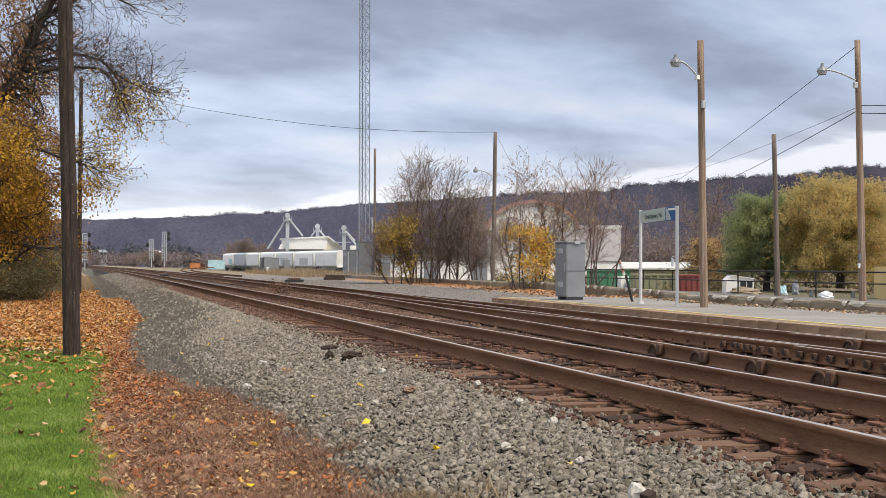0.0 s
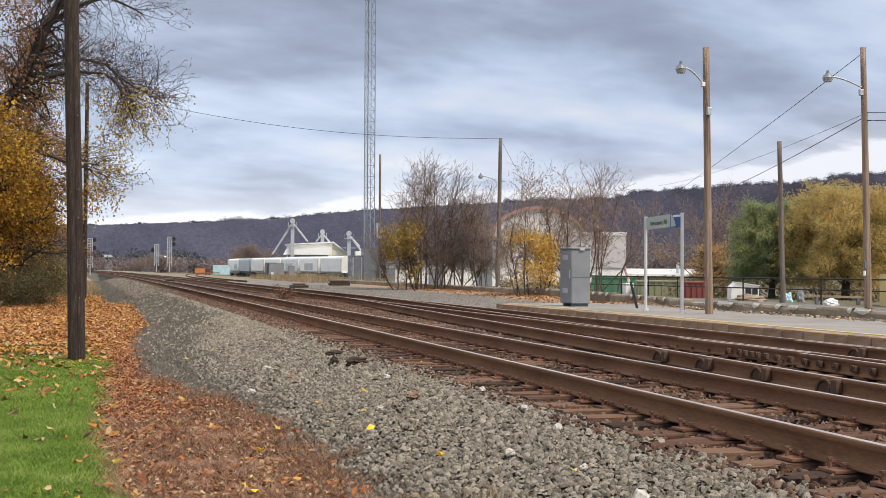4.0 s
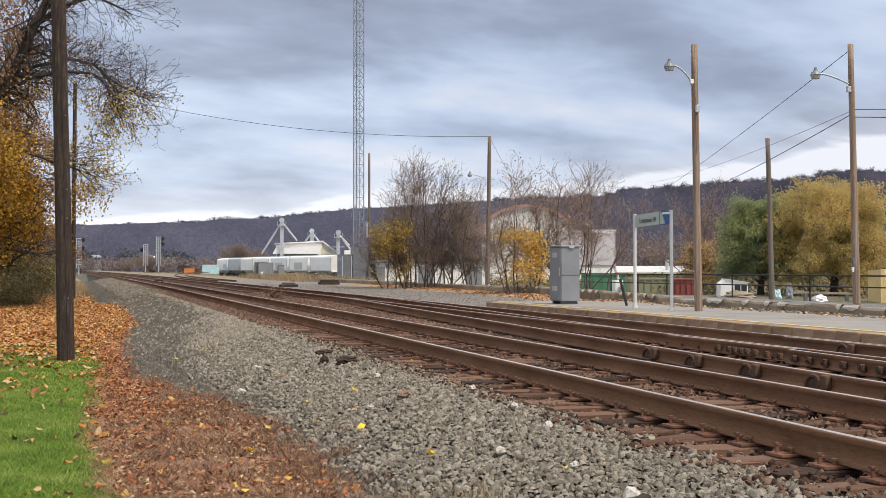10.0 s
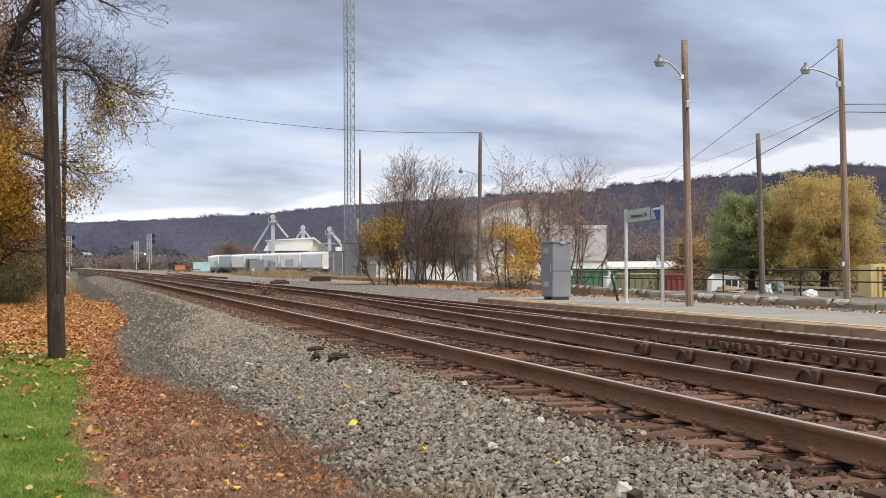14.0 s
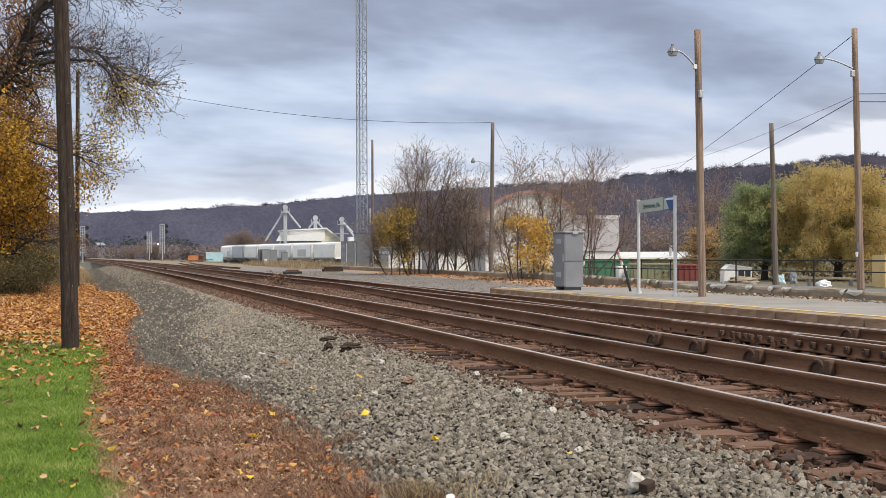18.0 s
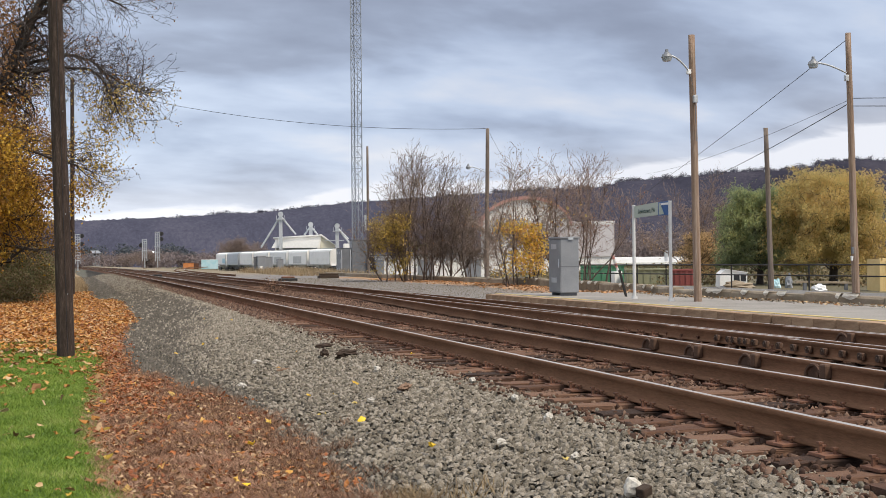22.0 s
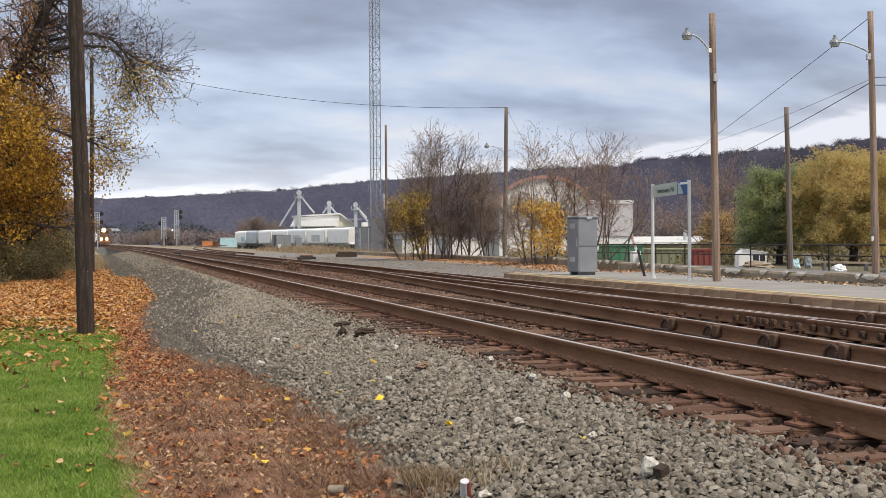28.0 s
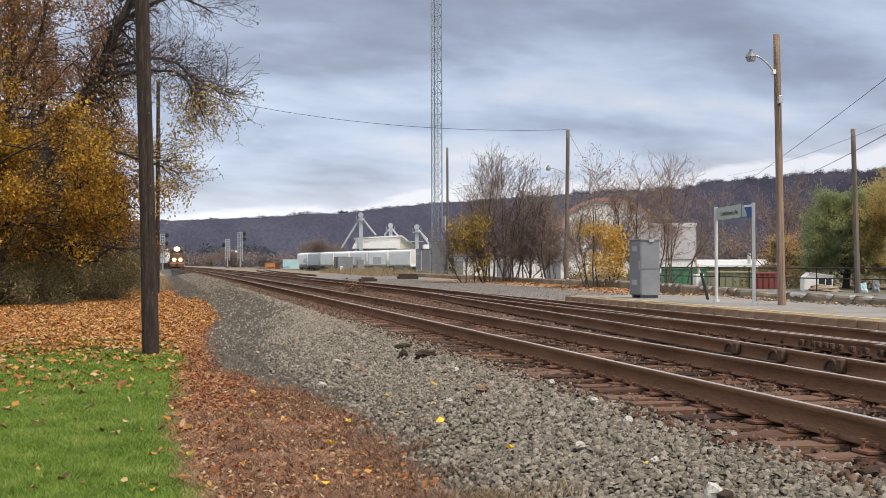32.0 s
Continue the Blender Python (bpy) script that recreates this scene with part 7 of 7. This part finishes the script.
def box_wagon(label, mat):
    th = holder("freight_wagon", label, "railway wagon", group="wagons of the train")
    part("body", box(-1.55, 1.55, 0, 17, 1.1, 4.35, 0.05), mat, th)
    part("roof", box(-1.5, 1.5, 0.05, 16.95, 4.35, 4.5, 0.05), M_GALV, th)
    part("sill", box(-0.4, 0.4, -0.8, 17.8, 0.75, 1.1), M_BLACK, th)
    for i in range(10):
        y = 0.5 + i * 1.77
        for s in (-1, 1):
            part("rib", box(s * 1.56, s * 1.63, y - 0.05, y + 0.05, 1.2, 4.3), mat, th)
    for x in (-0.72, 0.72):
        for y in (1.4, 3.2, 13.8, 15.6):
            part("wheel", rod((x - 0.06, y, 0.46), (x + 0.06, y, 0.46), 0.46, 0.46, 14), M_BLACK, th)
    return th


TRAIN = [(locomotive(), 0.0)] + [(box_wagon(l, m), 23.5 + 18.8 * i) for i, (l, m) in enumerate((("white boxcar behind the locomotive", M_CAR), ("pale grey boxcar in the train", M_CAR), ("white boxcar in the train", M_SIDING)))]


# ---- ballast, grass and leaves ----
def in_view(x, y, left=10.5, right=-40.0):
    a = np.degrees(np.arctan2(-x, y))
    return (a < left) & (a > right)


def build_ballast():
    rng = np.random.default_rng(31)

    def field(name, mat, label, gap, x0, x1, y0, y1, size, keep, dz=0.0, base=None, make=stones):
        """Stones side by side on an uneven grid, with dark gaps between them."""
        gx, gy = np.meshgrid(np.arange(x0, x1, gap), np.arange(y0, y1, gap), indexing="ij")
        gx[:, ::2] += gap / 2
        x = gx.ravel() + rng.normal(size=gx.size) * gap * 0.24
        y = gy.ravel() + rng.normal(size=gx.size) * gap * 0.24
        x = x + off(y)
        k = in_view(x, y) & (rng.random(len(x)) < keep(x, y))
        x, y = x[k], y[k]
        z = (height(x, y) if base is None else base) + dz + (rng.random(len(x)) - 0.3) * size * 0.55
        V, F = make(np.stack([x, y, z], 1), np.full(len(x), size), rng)
        tagged(obj(name, np_mesh(name, V, F), mat), label, "ballast", kind="stuff")

    def dark_zone(x, y):
        """Where fine sooty gravel covers the coarse stones: by the leaf edge, widening with distance."""
        reach = np.interp(y, [9, 12, 16, 20, 26, 34, 45, 60], [0.25, 0.45, 0.75, 1.15, 1.7, 2.0, 2.2, 2.3])
        return smooth(reach + 0.75, reach - 0.55, x - ballast_edge(y) + 0.30 * wobble(x * 2.1, y * 0.8) + 0.18 * wobble(x * 5, y * 2.2))

    def shoulder(x, y):
        return smooth(-0.10, 0.25, x - ballast_edge(y) + 0.15 * wobble(x * 3, y * 2.4)) * (1 - 0.93 * dark_zone(x, y))

    def sooty(x, y):
        return smooth(-0.12, 0.22, x - ballast_edge(y) + 0.10 * wobble(x * 3, y * 2.4)) * (0.12 + 0.88 * dark_zone(x, y))
    field("ballast", M_STONE, "crushed grey stone ballast on the track shoulder", 0.034, 0.8, 4.1, 5.0, 15, 0.046, shoulder, 0.012)
    field("ballast", M_STONE, "loose stones lying on the ballast", 0.10, 0.8, 4.1, 5.0, 26, 0.052, lambda x, y: shoulder(x, y) * 0.45, 0.034)
    field("ballast", M_STONE, "crushed grey stone ballast on the track shoulder", 0.044, 0.6, 4.1, 15, 23, 0.053, shoulder, 0.010)
    field("ballast", M_STONE, "crushed grey stone ballast on the track shoulder", 0.050, 0.6, 4.1, 23, 30, 0.060, shoulder, 0.010, None, chips)
    field("ballast", M_STONE, "crushed grey stone ballast further along", 0.075, 0.6, 4.1, 30, 62, 0.085, shoulder, 0.0, None, chips)
    field("ballast", M_STONE_MID, "coarse ballast far along the line", 0.15, 2.0, 4.1, 62, 150, 0.15, lambda x, y: 0.9 + 0 * x, 0.0, None, chips)
    field("fine_gravel", M_STONE_DARK, "sooty gravel far along the line", 0.12, 0.5, 3.4, 60, 150, 0.10, lambda x, y: 0.8 + 0 * x, 0.0, None, chips)
    field("fine_gravel", M_STONE_DARK, "sooty fine gravel beside the ballast", 0.030, 0.5, 3.0, 8, 18, 0.030, sooty, 0.004, None, chips)
    field("fine_gravel", M_STONE_DARK, "sooty fine gravel beside the ballast", 0.050, 0.4, 3.6, 18, 60, 0.046, sooty, 0.004, None, chips)
    field("ballast", M_STONE_RUST, "rust-stained stones lying between the ties", 0.065, 3.75, 7.4, 4, 26, 0.056, lambda x, y: 0.75 + 0 * x, 0.012)
    field("ballast", M_STONE_RUST, "rusty stones heaped over the tie ends", 0.055, 3.66, 4.36, 5, 30, 0.040, lambda x, y: 0.10 + 0.28 * (wobble(x * 5, y * 3.1) > 0.15), 0.045)
    field("ballast", M_STONE_RUST, "rusty grit lying on the ties between the rails", 0.060, 4.62, 5.9, 5, 26, 0.036, lambda x, y: 0.35 * (wobble(x * 4, y * 2.7) > 0.0), 0.060, None, chips)
    field("ballast", M_STONE_RUST, "rusty stones between the rails further along", 0.085, 3.75, 6.6, 26, 84, 0.07, lambda x, y: 0.75 + 0 * x, 0.045, None, chips)
    field("ballast", M_STONE_RUST, "rust-stained stones in the second track", 0.095, 6.4, 11.0, 6, 60, 0.09, lambda x, y: 0.8 + 0 * x, 0.006, None, chips)
    field("ballast", M_STONE_MID, "dirty stones beyond the platform end", 0.10, 11.0, 15.5, 33, 80, 0.042, lambda x, y: 0.40 + 0 * x, -0.005, None, chips)
    field("rubble", M_STONE, "brown rubble crumbled from the low wall", 0.06, 13.6, 15.0, 10, 33, 0.046, lambda x, y: smooth(1.1, 0.3, kerb_x(y) - x) * (x < kerb_x(y) - 0.3) * (0.25 + 0.75 * (wobble(x * 2, y * 1.4) > 0)), 0.0, 0.675)


def build_scrub():
    """Low dry weeds on the waste ground behind the railing."""
    rng = np.random.default_rng(33)
    n = 900
    y = 46 + 70 * rng.random(n)
    x = 27.5 + (y - 40) * 0.12 + 34 * rng.random(n)
    k = ~((np.abs(x - 30.5) < 2.6) & (np.abs(y - 50.5) < 3.5)) & ~((np.abs(x - 31) < 2.5) & (y > 64) & (y < 72))
    x, y = x[k], y[k]
    s = 0.25 + 0.5 * rng.random(len(x)) ** 2
    C = np.stack([x, y, height(x, y) + s * 0.5], 1)
    i = rng.integers(0, len(x), 20000)
    P = C[i] + rng.normal(size=(20000, 3)) * s[i][:, None] * np.array([0.8, 0.8, 0.5])
    tagged(obj("scrub", np_mesh("scrub", *leaves(P, 0.16, rng)), M_SCRUB), "low dry weeds on the waste ground", "weeds", kind="stuff")


build_scrub()


M_DEADDK = leafy("dark dead tufts", [(0.10, 0.055, 0.035), (0.17, 0.095, 0.060), (0.24, 0.14, 0.09), (0.33, 0.21, 0.14)], 0.95, 0.15)


def build_lawn():
    rng = np.random.default_rng(32)

    def spread(n, x0, x1, y0, y1):
        y = y0 + (y1 - y0) * rng.random(n) ** 1.25
        x = x0 + (x1 - x0) * rng.random(n)
        k = in_view(x, y)
        return x[k], y[k]
    x, y = spread(430000, -4.5, 0.6, 7.0, 29)
    k = rng.random(len(x)) < smooth(0.12, -0.1, x - lawn_edge(y) + 0.06 * wobble(x * 4, y * 3)) * (1 - 0.85 * smooth(20, 31, y + 3.0 * wobble(x * 0.8, y * 0.7)))
    x, y = x[k], y[k]
    gx, gy = -0.9 + 1.35 * rng.random(9000), 17.2 + 5.2 * rng.random(9000)
    k = (wobble(gx * 2.2, gy * 1.4 + 1) > -0.15) & (gx < 0.30 + 0.15 * wobble(gy * 2, gy))
    x, y = np.concatenate([x, gx[k]]), np.concatenate([y, gy[k]])
    V, F = blades(np.stack([x, y, height(x, y) - 0.005], 1), 0.034 + 0.004 * wobble(x * 3, y * 3), 0.009 + 0.004 * (y > 17), rng, 0.8)
    tagged(obj("grass", np_mesh("grass", V, F), M_GRASS), "short green lawn grass", "grass", kind="stuff")
    x, y = spread(420000, -0.6, 2.3, 6.5, 30)
    k = rng.random(len(x)) < smooth(-0.25, 0.15, x - lawn_edge(y)) * smooth(0.16, -0.14, x - ballast_edge(y) + 0.14 * wobble(x * 3, y * 2.2)) * (1 - 0.8 * smooth(14, 20, y)) * (0.45 + 0.55 * (wobble(x * 2.2, y * 1.6) > -0.2))
    x, y = x[k], y[k]
    V, F = blades(np.stack([x, y, height(x, y) - 0.005], 1), 0.040 + 0.02 * wobble(x * 4, y * 3), 0.006, rng, 1.3)
    tagged(obj("dead_grass", np_mesh("dead_grass", V, F), M_DEAD), "matted reddish dead grass along the gravel", "grass", kind="stuff")

    # uneven dark clumps along the edge of the stones
    cy = 7 + 12.5 * rng.random(150)
    cx = ballast_edge(cy) - 0.10 + rng.normal(size=150) * np.where(cy < 12, 0.22, 0.10)
    cx = np.concatenate([cx, 0.3 + 1.4 * rng.random(240)])
    cy = np.concatenate([cy, 7.5 + 8 * rng.random(240)])
    i = rng.integers(0, len(cx), 26000)
    x, y = cx[i] + rng.normal(size=26000) * 0.05, cy[i] + rng.normal(size=26000) * 0.07
    V, F = blades(np.stack([x, y, height(x, y)], 1), 0.075, 0.006, rng, 0.9)
    tagged(obj("dead_grass", np_mesh("dead_grass", V, F), M_DEADDK), "dark brown dead tufts along the stones", "grass", kind="stuff")

    def litter(name, mat, label, n, x0, x1, y0, y1, size, keep, rise=0.035):
        x, y = spread(n, x0, x1, y0, y1)
        k = rng.random(len(x)) < keep(x, y)
        x, y = x[k], y[k]
        V, F = leaves(np.stack([x, y, height(x, y) + rise * rng.random(len(x)) + 0.012], 1), size, rng, 0.75, ragged=True)
        tagged(obj(name, np_mesh(name, V, F), mat), label, "leaves", kind="stuff")
    litter("fallen_leaves", M_FALLEN, "thick carpet of orange and brown fallen leaves", 100000, -12, 1.0, 16, 72, 0.100, lambda x, y: smooth(14.5, 31, y + 3.0 * wobble(x * 0.7, y * 0.6) + 2.2 * wobble(x * 3, y * 1.6)) ** 1.9 * smooth(0.5, -0.05, x - lawn_edge(y)))
    litter("fallen_leaves", M_FALLEN, "fallen leaves scattered on the lawn", 1700, -4.5, 0.3, 8.2, 24, 0.085, lambda x, y: (0.16 + 0.5 * smooth(12, 20, y)) * (0.25 + 0.75 * (wobble(x * 1.4, y * 1.2) > 0)) * (x < lawn_edge(y) + 0.1), 0.05)
    litter("fallen_leaves", M_LAWNLEAF, "darker curled leaves on the lawn", 520, -4.5, 0.3, 8.2, 24, 0.085, lambda x, y: 0.3 * (x < lawn_edge(y) + 0.1), 0.04)
    litter("fallen_leaves", M_REDLEAF, "russet leaves lying in the dead grass", 62000, -0.3, 2.2, 7, 56, 0.046, lambda x, y: smooth(-0.2, 0.15, x - lawn_edge(y)) * smooth(0.25, -0.25, x - ballast_edge(y)) * (0.16 + 0.84 * smooth(10, 16, y + 1.5 * wobble(x * 2, y))) * (0.2 + 0.8 * (wobble(x * 2.6, y * 1.9 + 2) > -0.1)), 0.05)
    litter("fallen_leaves", M_FALLEN, "orange leaves drifted along the gravel edge", 15000, -0.2, 2.0, 24, 56, 0.085, lambda x, y: smooth(0.0, 0.3, x - lawn_edge(y)) * smooth(0.15, -0.35, x - ballast_edge(y) + 0.25 * wobble(x * 2, y * 0.9)) * smooth(24, 30, y), 0.05)
    litter("fallen_leaves", M_LAWNLEAF, "dark crumbled leaves in the dead grass", 9000, -0.2, 2.0, 7, 22, 0.036, lambda x, y: smooth(-0.1, 0.2, x - lawn_edge(y)) * smooth(0.1, -0.2, x - ballast_edge(y)) * (0.3 + 0.7 * (wobble(x * 3.3, y * 2.2) > 0)), 0.045)
    litter("fallen_leaves", M_OLEAF, "yellow leaves in the dead grass and stones", 150, -0.3, 3.4, 7, 30, 0.075, lambda x, y: 0.12 + 0.6 * (x < ballast_edge(y)), 0.05)
    x = 14 + 5 * rng.random(16000)
    y = 31 + 40 * rng.random(16000)
    k = (x < kerb_x(y) - 0.33) & (x > kerb_x(y) - 0.35 - 2.6 * rng.random(len(x)) ** 1.5 - 0.3 * wobble(x, y)) & (wobble(x * 1.3, y * 0.8) > -0.35)
    x, y = x[k], y[k]
    V, F = leaves(np.stack([x, y, height(x, y) + 0.03 + 0.12 * (y < 33)], 1), 0.105, rng, 0.7)
    tagged(obj("fallen_leaves", np_mesh("fallen_leaves", V, F), M_DRIFT), "brown leaves drifted against the low wall", "leaves", kind="stuff")
    x = 13.4 + 1.7 * rng.random(2600)
    y = 12 + 21 * rng.random(2600)
    k = (x < kerb_x(y) - 0.3) & (rng.random(len(x)) < smooth(1.3, 0.2, kerb_x(y) - x))
    x, y = x[k], y[k]
    V, F = leaves(np.stack([x, y, 0.685 + 0.02 * rng.random(len(x))], 1), 0.07, rng, 0.7)
    tagged(obj("fallen_leaves", np_mesh("fallen_leaves", V, F), M_LAWNLEAF), "dull brown leaves on the platform by the wall", "leaves", kind="stuff")
    # dry straw along the far shoulder and round the yard cabinets
    parts = []
    for n, x0, x1, y0, y1, h in ((9000, -3.0, 0.4, 70, 130, 0.35), (5000, 17, 24, 112, 135, 0.5), (3000, 16, 24, 92, 112, 0.4), (160, 1.9, 2.5, 6.9, 7.4, 0.11)):
        x, y = x0 + (x1 - x0) * rng.random(n), y0 + (y1 - y0) * rng.random(n)
        parts.append(blades(np.stack([x + off(y), y, height(x + off(y), y) + (0.1 if h == 0.12 else 0)], 1), h, h * 0.06 + 0.006, rng, 0.35))
    tagged(obj("dry_grass", np_mesh("dry_grass", *merge(parts)), M_STRAW), "tufts of dry straw-coloured grass", "grass", kind="stuff")


build_ballast()
build_lawn()


M_PALE = surf("pale quartz", (0.36, 0.33, 0.28), (0.56, 0.53, 0.48), 0.85, 9, 60, 0.4)
M_CHAR = surf("rotten dark wood", (0.022, 0.016, 0.012), (0.075, 0.050, 0.036), 0.95, 6, 40, 0.9, stretch=(0.4, 3, 3))
M_SPLINT = surf("split brown wood", (0.14, 0.085, 0.055), (0.27, 0.18, 0.125), 0.9, 6, 40, 0.8, stretch=(0.4, 3, 3))


def small_things():
    rng = np.random.default_rng(51)

    def lump(name, label, cat, x, y, s, mat, rz=0, rough=0.6, freq=2.6):
        bm = bmesh.new()
        bmesh.ops.create_icosphere(bm, subdivisions=3, radius=1)
        for v in bm.verts:
            k = 1 + rough * noise.noise(v.co * freq + Vector((x * 3, y, 1)))
            v.co = Vector((v.co.x * s[0] * k, v.co.y * s[1] * k, v.co.z * s[2] * k))
        th = tagged(part(name, bm, mat), label, cat)
        th.matrix_basis = pose(x, y, float(height(x, y)) + 0.035 * (x > 2.6) + s[2] * 0.75, 0, 0, rz)
        return th
    lump("stone", "large pale stone lying in the ballast", "stone", 2.96, 6.24, (0.058, 0.048, 0.055), M_PALE, 20, 0.5, 1.5)
    th = tagged(part("wood_chunk", box(-0.04, 0.04, -0.03, 0.03, -0.025, 0.03, 0.008), M_CHAR), "small dark wood block beside the pale stone", "wood")
    th.matrix_basis = pose(2.975, 6.13, float(height(2.975, 6.13)) + 0.075, 8, -14, 24)
    lump("wood_chunk", "dark broken piece of tie on the stones", "wood", 3.38, 15.9, (0.20, 0.055, 0.055), M_CHAR, 38)
    lump("wood_chunk", "dark knob of broken tie on the stones", "wood", 3.17, 16.4, (0.07, 0.05, 0.05), M_CHAR, 40)
    lump("wood_chunk", "rotten brown piece of tie among stones", "wood", 3.42, 17.7, (0.16, 0.05, 0.035), M_CHAR, 25)
    lump("wood_chunk", "pale wood splinter in the ballast", "wood", 3.13, 11.9, (0.14, 0.034, 0.034), M_SPLINT, 52)
    lump("wood_chunk", "low grey splinter half sunk in stones", "wood", 2.60, 15.9, (0.17, 0.03, 0.025), M_SPLINT, 30)
    for lx, ly, s in ((2.36, 10.5, 0.070), (2.48, 8.69, 0.05), (1.36, 10.28, 0.06), (1.08, 8.42, 0.06), (4.1, 15.2, 0.07)):
        V, F = leaves(np.array([(lx, ly, float(height(lx, ly)) + 0.085)]), s * 1.35, rng, 0.9, 0.1, 0.9, True)
        tagged(obj("fallen_leaf", np_mesh("fallen_leaf", V, F), M_GOLD), "single bright yellow maple leaf on the stones", "leaf", group="bright leaves on the stones")
    # litter in the grass by the stones
    th = holder("crushed_can", "crushed red and white drink can in the weeds", "litter", pose(2.06, 6.87, 0.150, 22, -16, 14))
    part("can", rod((0, 0, -0.06), (0, 0, 0.06), 0.030, 0.026, 14), M_POST, th)
    part("red_band", rod((0.009, -0.006, -0.056), (0.009, -0.006, 0.056), 0.0265, 0.0235, 14), M_MAROON, th)
    th = holder("pipe_end", "short pale pipe end lying in the dead grass", "litter", pose(1.40, 7.46, 0.07, 90, 0, 60))
    part("tube", rod((0, 0, -0.05), (0, 0, 0.05), 0.03, 0.03, 14), M_CONC, th)
    part("bore", rod((0, 0, 0.0505), (0, 0, 0.052), 0.021, 0.021, 12), M_BLACK, th)
    for px_, py_, k_ in ((2.9, 8.3, 1.0), (3.5, 8.9, 1.2), (3.7, 10.2, 1.1), (2.7, 11.6, 0.9), (1.9, 15.2, 1.4), (2.2, 9.9, 0.8), (3.3, 13.8, 1.2), (3.85, 11.9, 1.0), (3.1, 7.4, 0.8), (2.4, 17.5, 1.5)):
        lump("stone", "pale quartz stone in the ballast", "stone", px_, py_, (0.042 * k_, 0.03 * k_, 0.028 * k_), M_PALE, px_ * 70, 0.5, 2.0)
    for i in range(9):
        x, y = 1.5 + 0.13 * i + rng.normal() * 0.05, 7.35 + rng.normal() * 0.10
        lump("stone", "pale broken stone in the weeds", "stone", x, y, (0.03, 0.02, 0.015), M_CONC, rng.uniform(0, 180), 0.5, 2.5)
    lump("stone", "pale broken concrete bit beside the can", "stone", 2.15, 6.76, (0.055, 0.03, 0.03), M_PALE, 30, 0.5, 2.2)
    P = np.stack([1.97 + rng.normal(size=420) * 0.075, 7.33 + rng.normal(size=420) * 0.07, np.full(420, 0.10)], 1)
    tagged(obj("grass_tuft", np_mesh("grass_tuft", *blades(P, 0.11, 0.006, rng, 0.7)), M_STRAW), "withered olive grass tuft among the stones", "grass", kind="stuff")
    # switch machine and dark weeds between the tracks
    th = holder("switch_machine", "dark switch machine beside the second track", "switch machine", pose(11.35, 69.5, 0.40))
    part("case", box(-0.5, 0.5, -0.4, 0.4, 0, 0.30, 0.04), M_BLACK, th)
    part("lid", box(-0.35, 0.35, -0.3, 0.3, 0.30, 0.40, 0.04), M_RUST, th)
    part("rod", rod((-1.2, 0, 0.1), (-0.5, 0, 0.1), 0.03), M_RUST, th)
    shrub(91, 7.6, 50, 0.5, 0.36, M_DEADDK, "low dark weeds growing between the tracks", 900, 0.05, M_BARK)
    th = holder("switch_machine", "low dark switch machine between the tracks far off", "switch machine", pose(6.45, 112, 0.36))
    part("case", box(-0.4, 0.4, -0.5, 0.5, 0, 0.26, 0.04), M_BLACK, th)
    part("lid", box(-0.28, 0.28, -0.3, 0.3, 0.26, 0.34, 0.03), M_RUST, th)
    th = holder("timber_stack", "stack of dark old ties by the mast", "timber", pose(15.5, 78.6, 0.50))
    for i in range(3):
        part("timber", box(-0.65, 0.65, -0.4 + i * 0.27, -0.16 + i * 0.27, 0, 0.22, 0.02), M_CHAR, th)
    part("timber", box(-0.6, 0.6, -0.25, 0.0, 0.22, 0.36, 0.02), M_CHAR, th)


small_things()


def gnat():
    """A tiny winged insect that crosses low in the air."""
    th = holder("gnat", "tiny dark gnat flying past in the air", "insect")
    bm = bmesh.new()
    bmesh.ops.create_icosphere(bm, subdivisions=2, radius=1, matrix=Matrix.Diagonal((0.0016, 0.004, 0.0016, 1)))
    part("body", bm, M_BLACK, th)
    for sx in (-1, 1):
        bm = bmesh.new()
        bmesh.ops.create_icosphere(bm, subdivisions=2, radius=1, matrix=Matrix.Translation((sx * 0.0045, 0, 0.0015)) @ Matrix.Diagonal((0.004, 0.0016, 0.0003, 1)))
        part("wing", bm, M_GREYDARK, th)
    return th


GNAT = gnat()


# ---- what moves ----
def motions():
    for thing, behind in TRAIN:
        rows = []
        for t, front in ((0, 850), (8, 710), (16, 570), (20, 500), (24, 430), (25, 396), (26, 367), (28, 330), (30, 300), (32, 270)):
            y = front + behind
            e = 2.0
            x = NEAR + GAUGE / 2 + float(off(y))
            slope = (float(off(y + e)) - float(off(y - e))) / (2 * e)
            rows.append((t, pose(x, y, RAIL - 0.0, 0, 0, -math.degrees(math.atan(slope)))))
        walk(thing, rows)
    # the gnat: time, degrees right of the line, degrees up
    rows = []
    for t, a, e in ((0, 70, 20), (23.1, 70, 12), (23.2, 44, 8), (23.3, 30.6, 7.1), (23.4, 21.3, 7.7), (23.5, 14.0, 8.5), (23.6, -16, 14), (23.75, 50, 10), (23.9, 33.9, 7.2), (24.0, 44, 6), (24.15, 46, 6), (24.3, 27.1, 6.6), (24.4, 2, 16), (24.6, -40, 20), (28.9, 70, 14), (29.1, 44, 8), (29.2, 24.3, 7.0), (29.3, 18.3, 6.8), (29.4, -10, 12), (29.6, -50, 14), (30.3, 60, 20), (30.4, 40, 14), (30.5, 20.8, 9.7), (30.6, -8, 16), (30.8, -50, 20), (32, -60, 20)):
        a, e = radians(a), radians(e)
        rows.append((t, pose(1.2 * math.sin(a) * math.cos(e), 1.2 * math.cos(a) * math.cos(e), EYE + 1.2 * math.sin(e), 0, 0, 35)))
    walk(GNAT, rows)


motions()
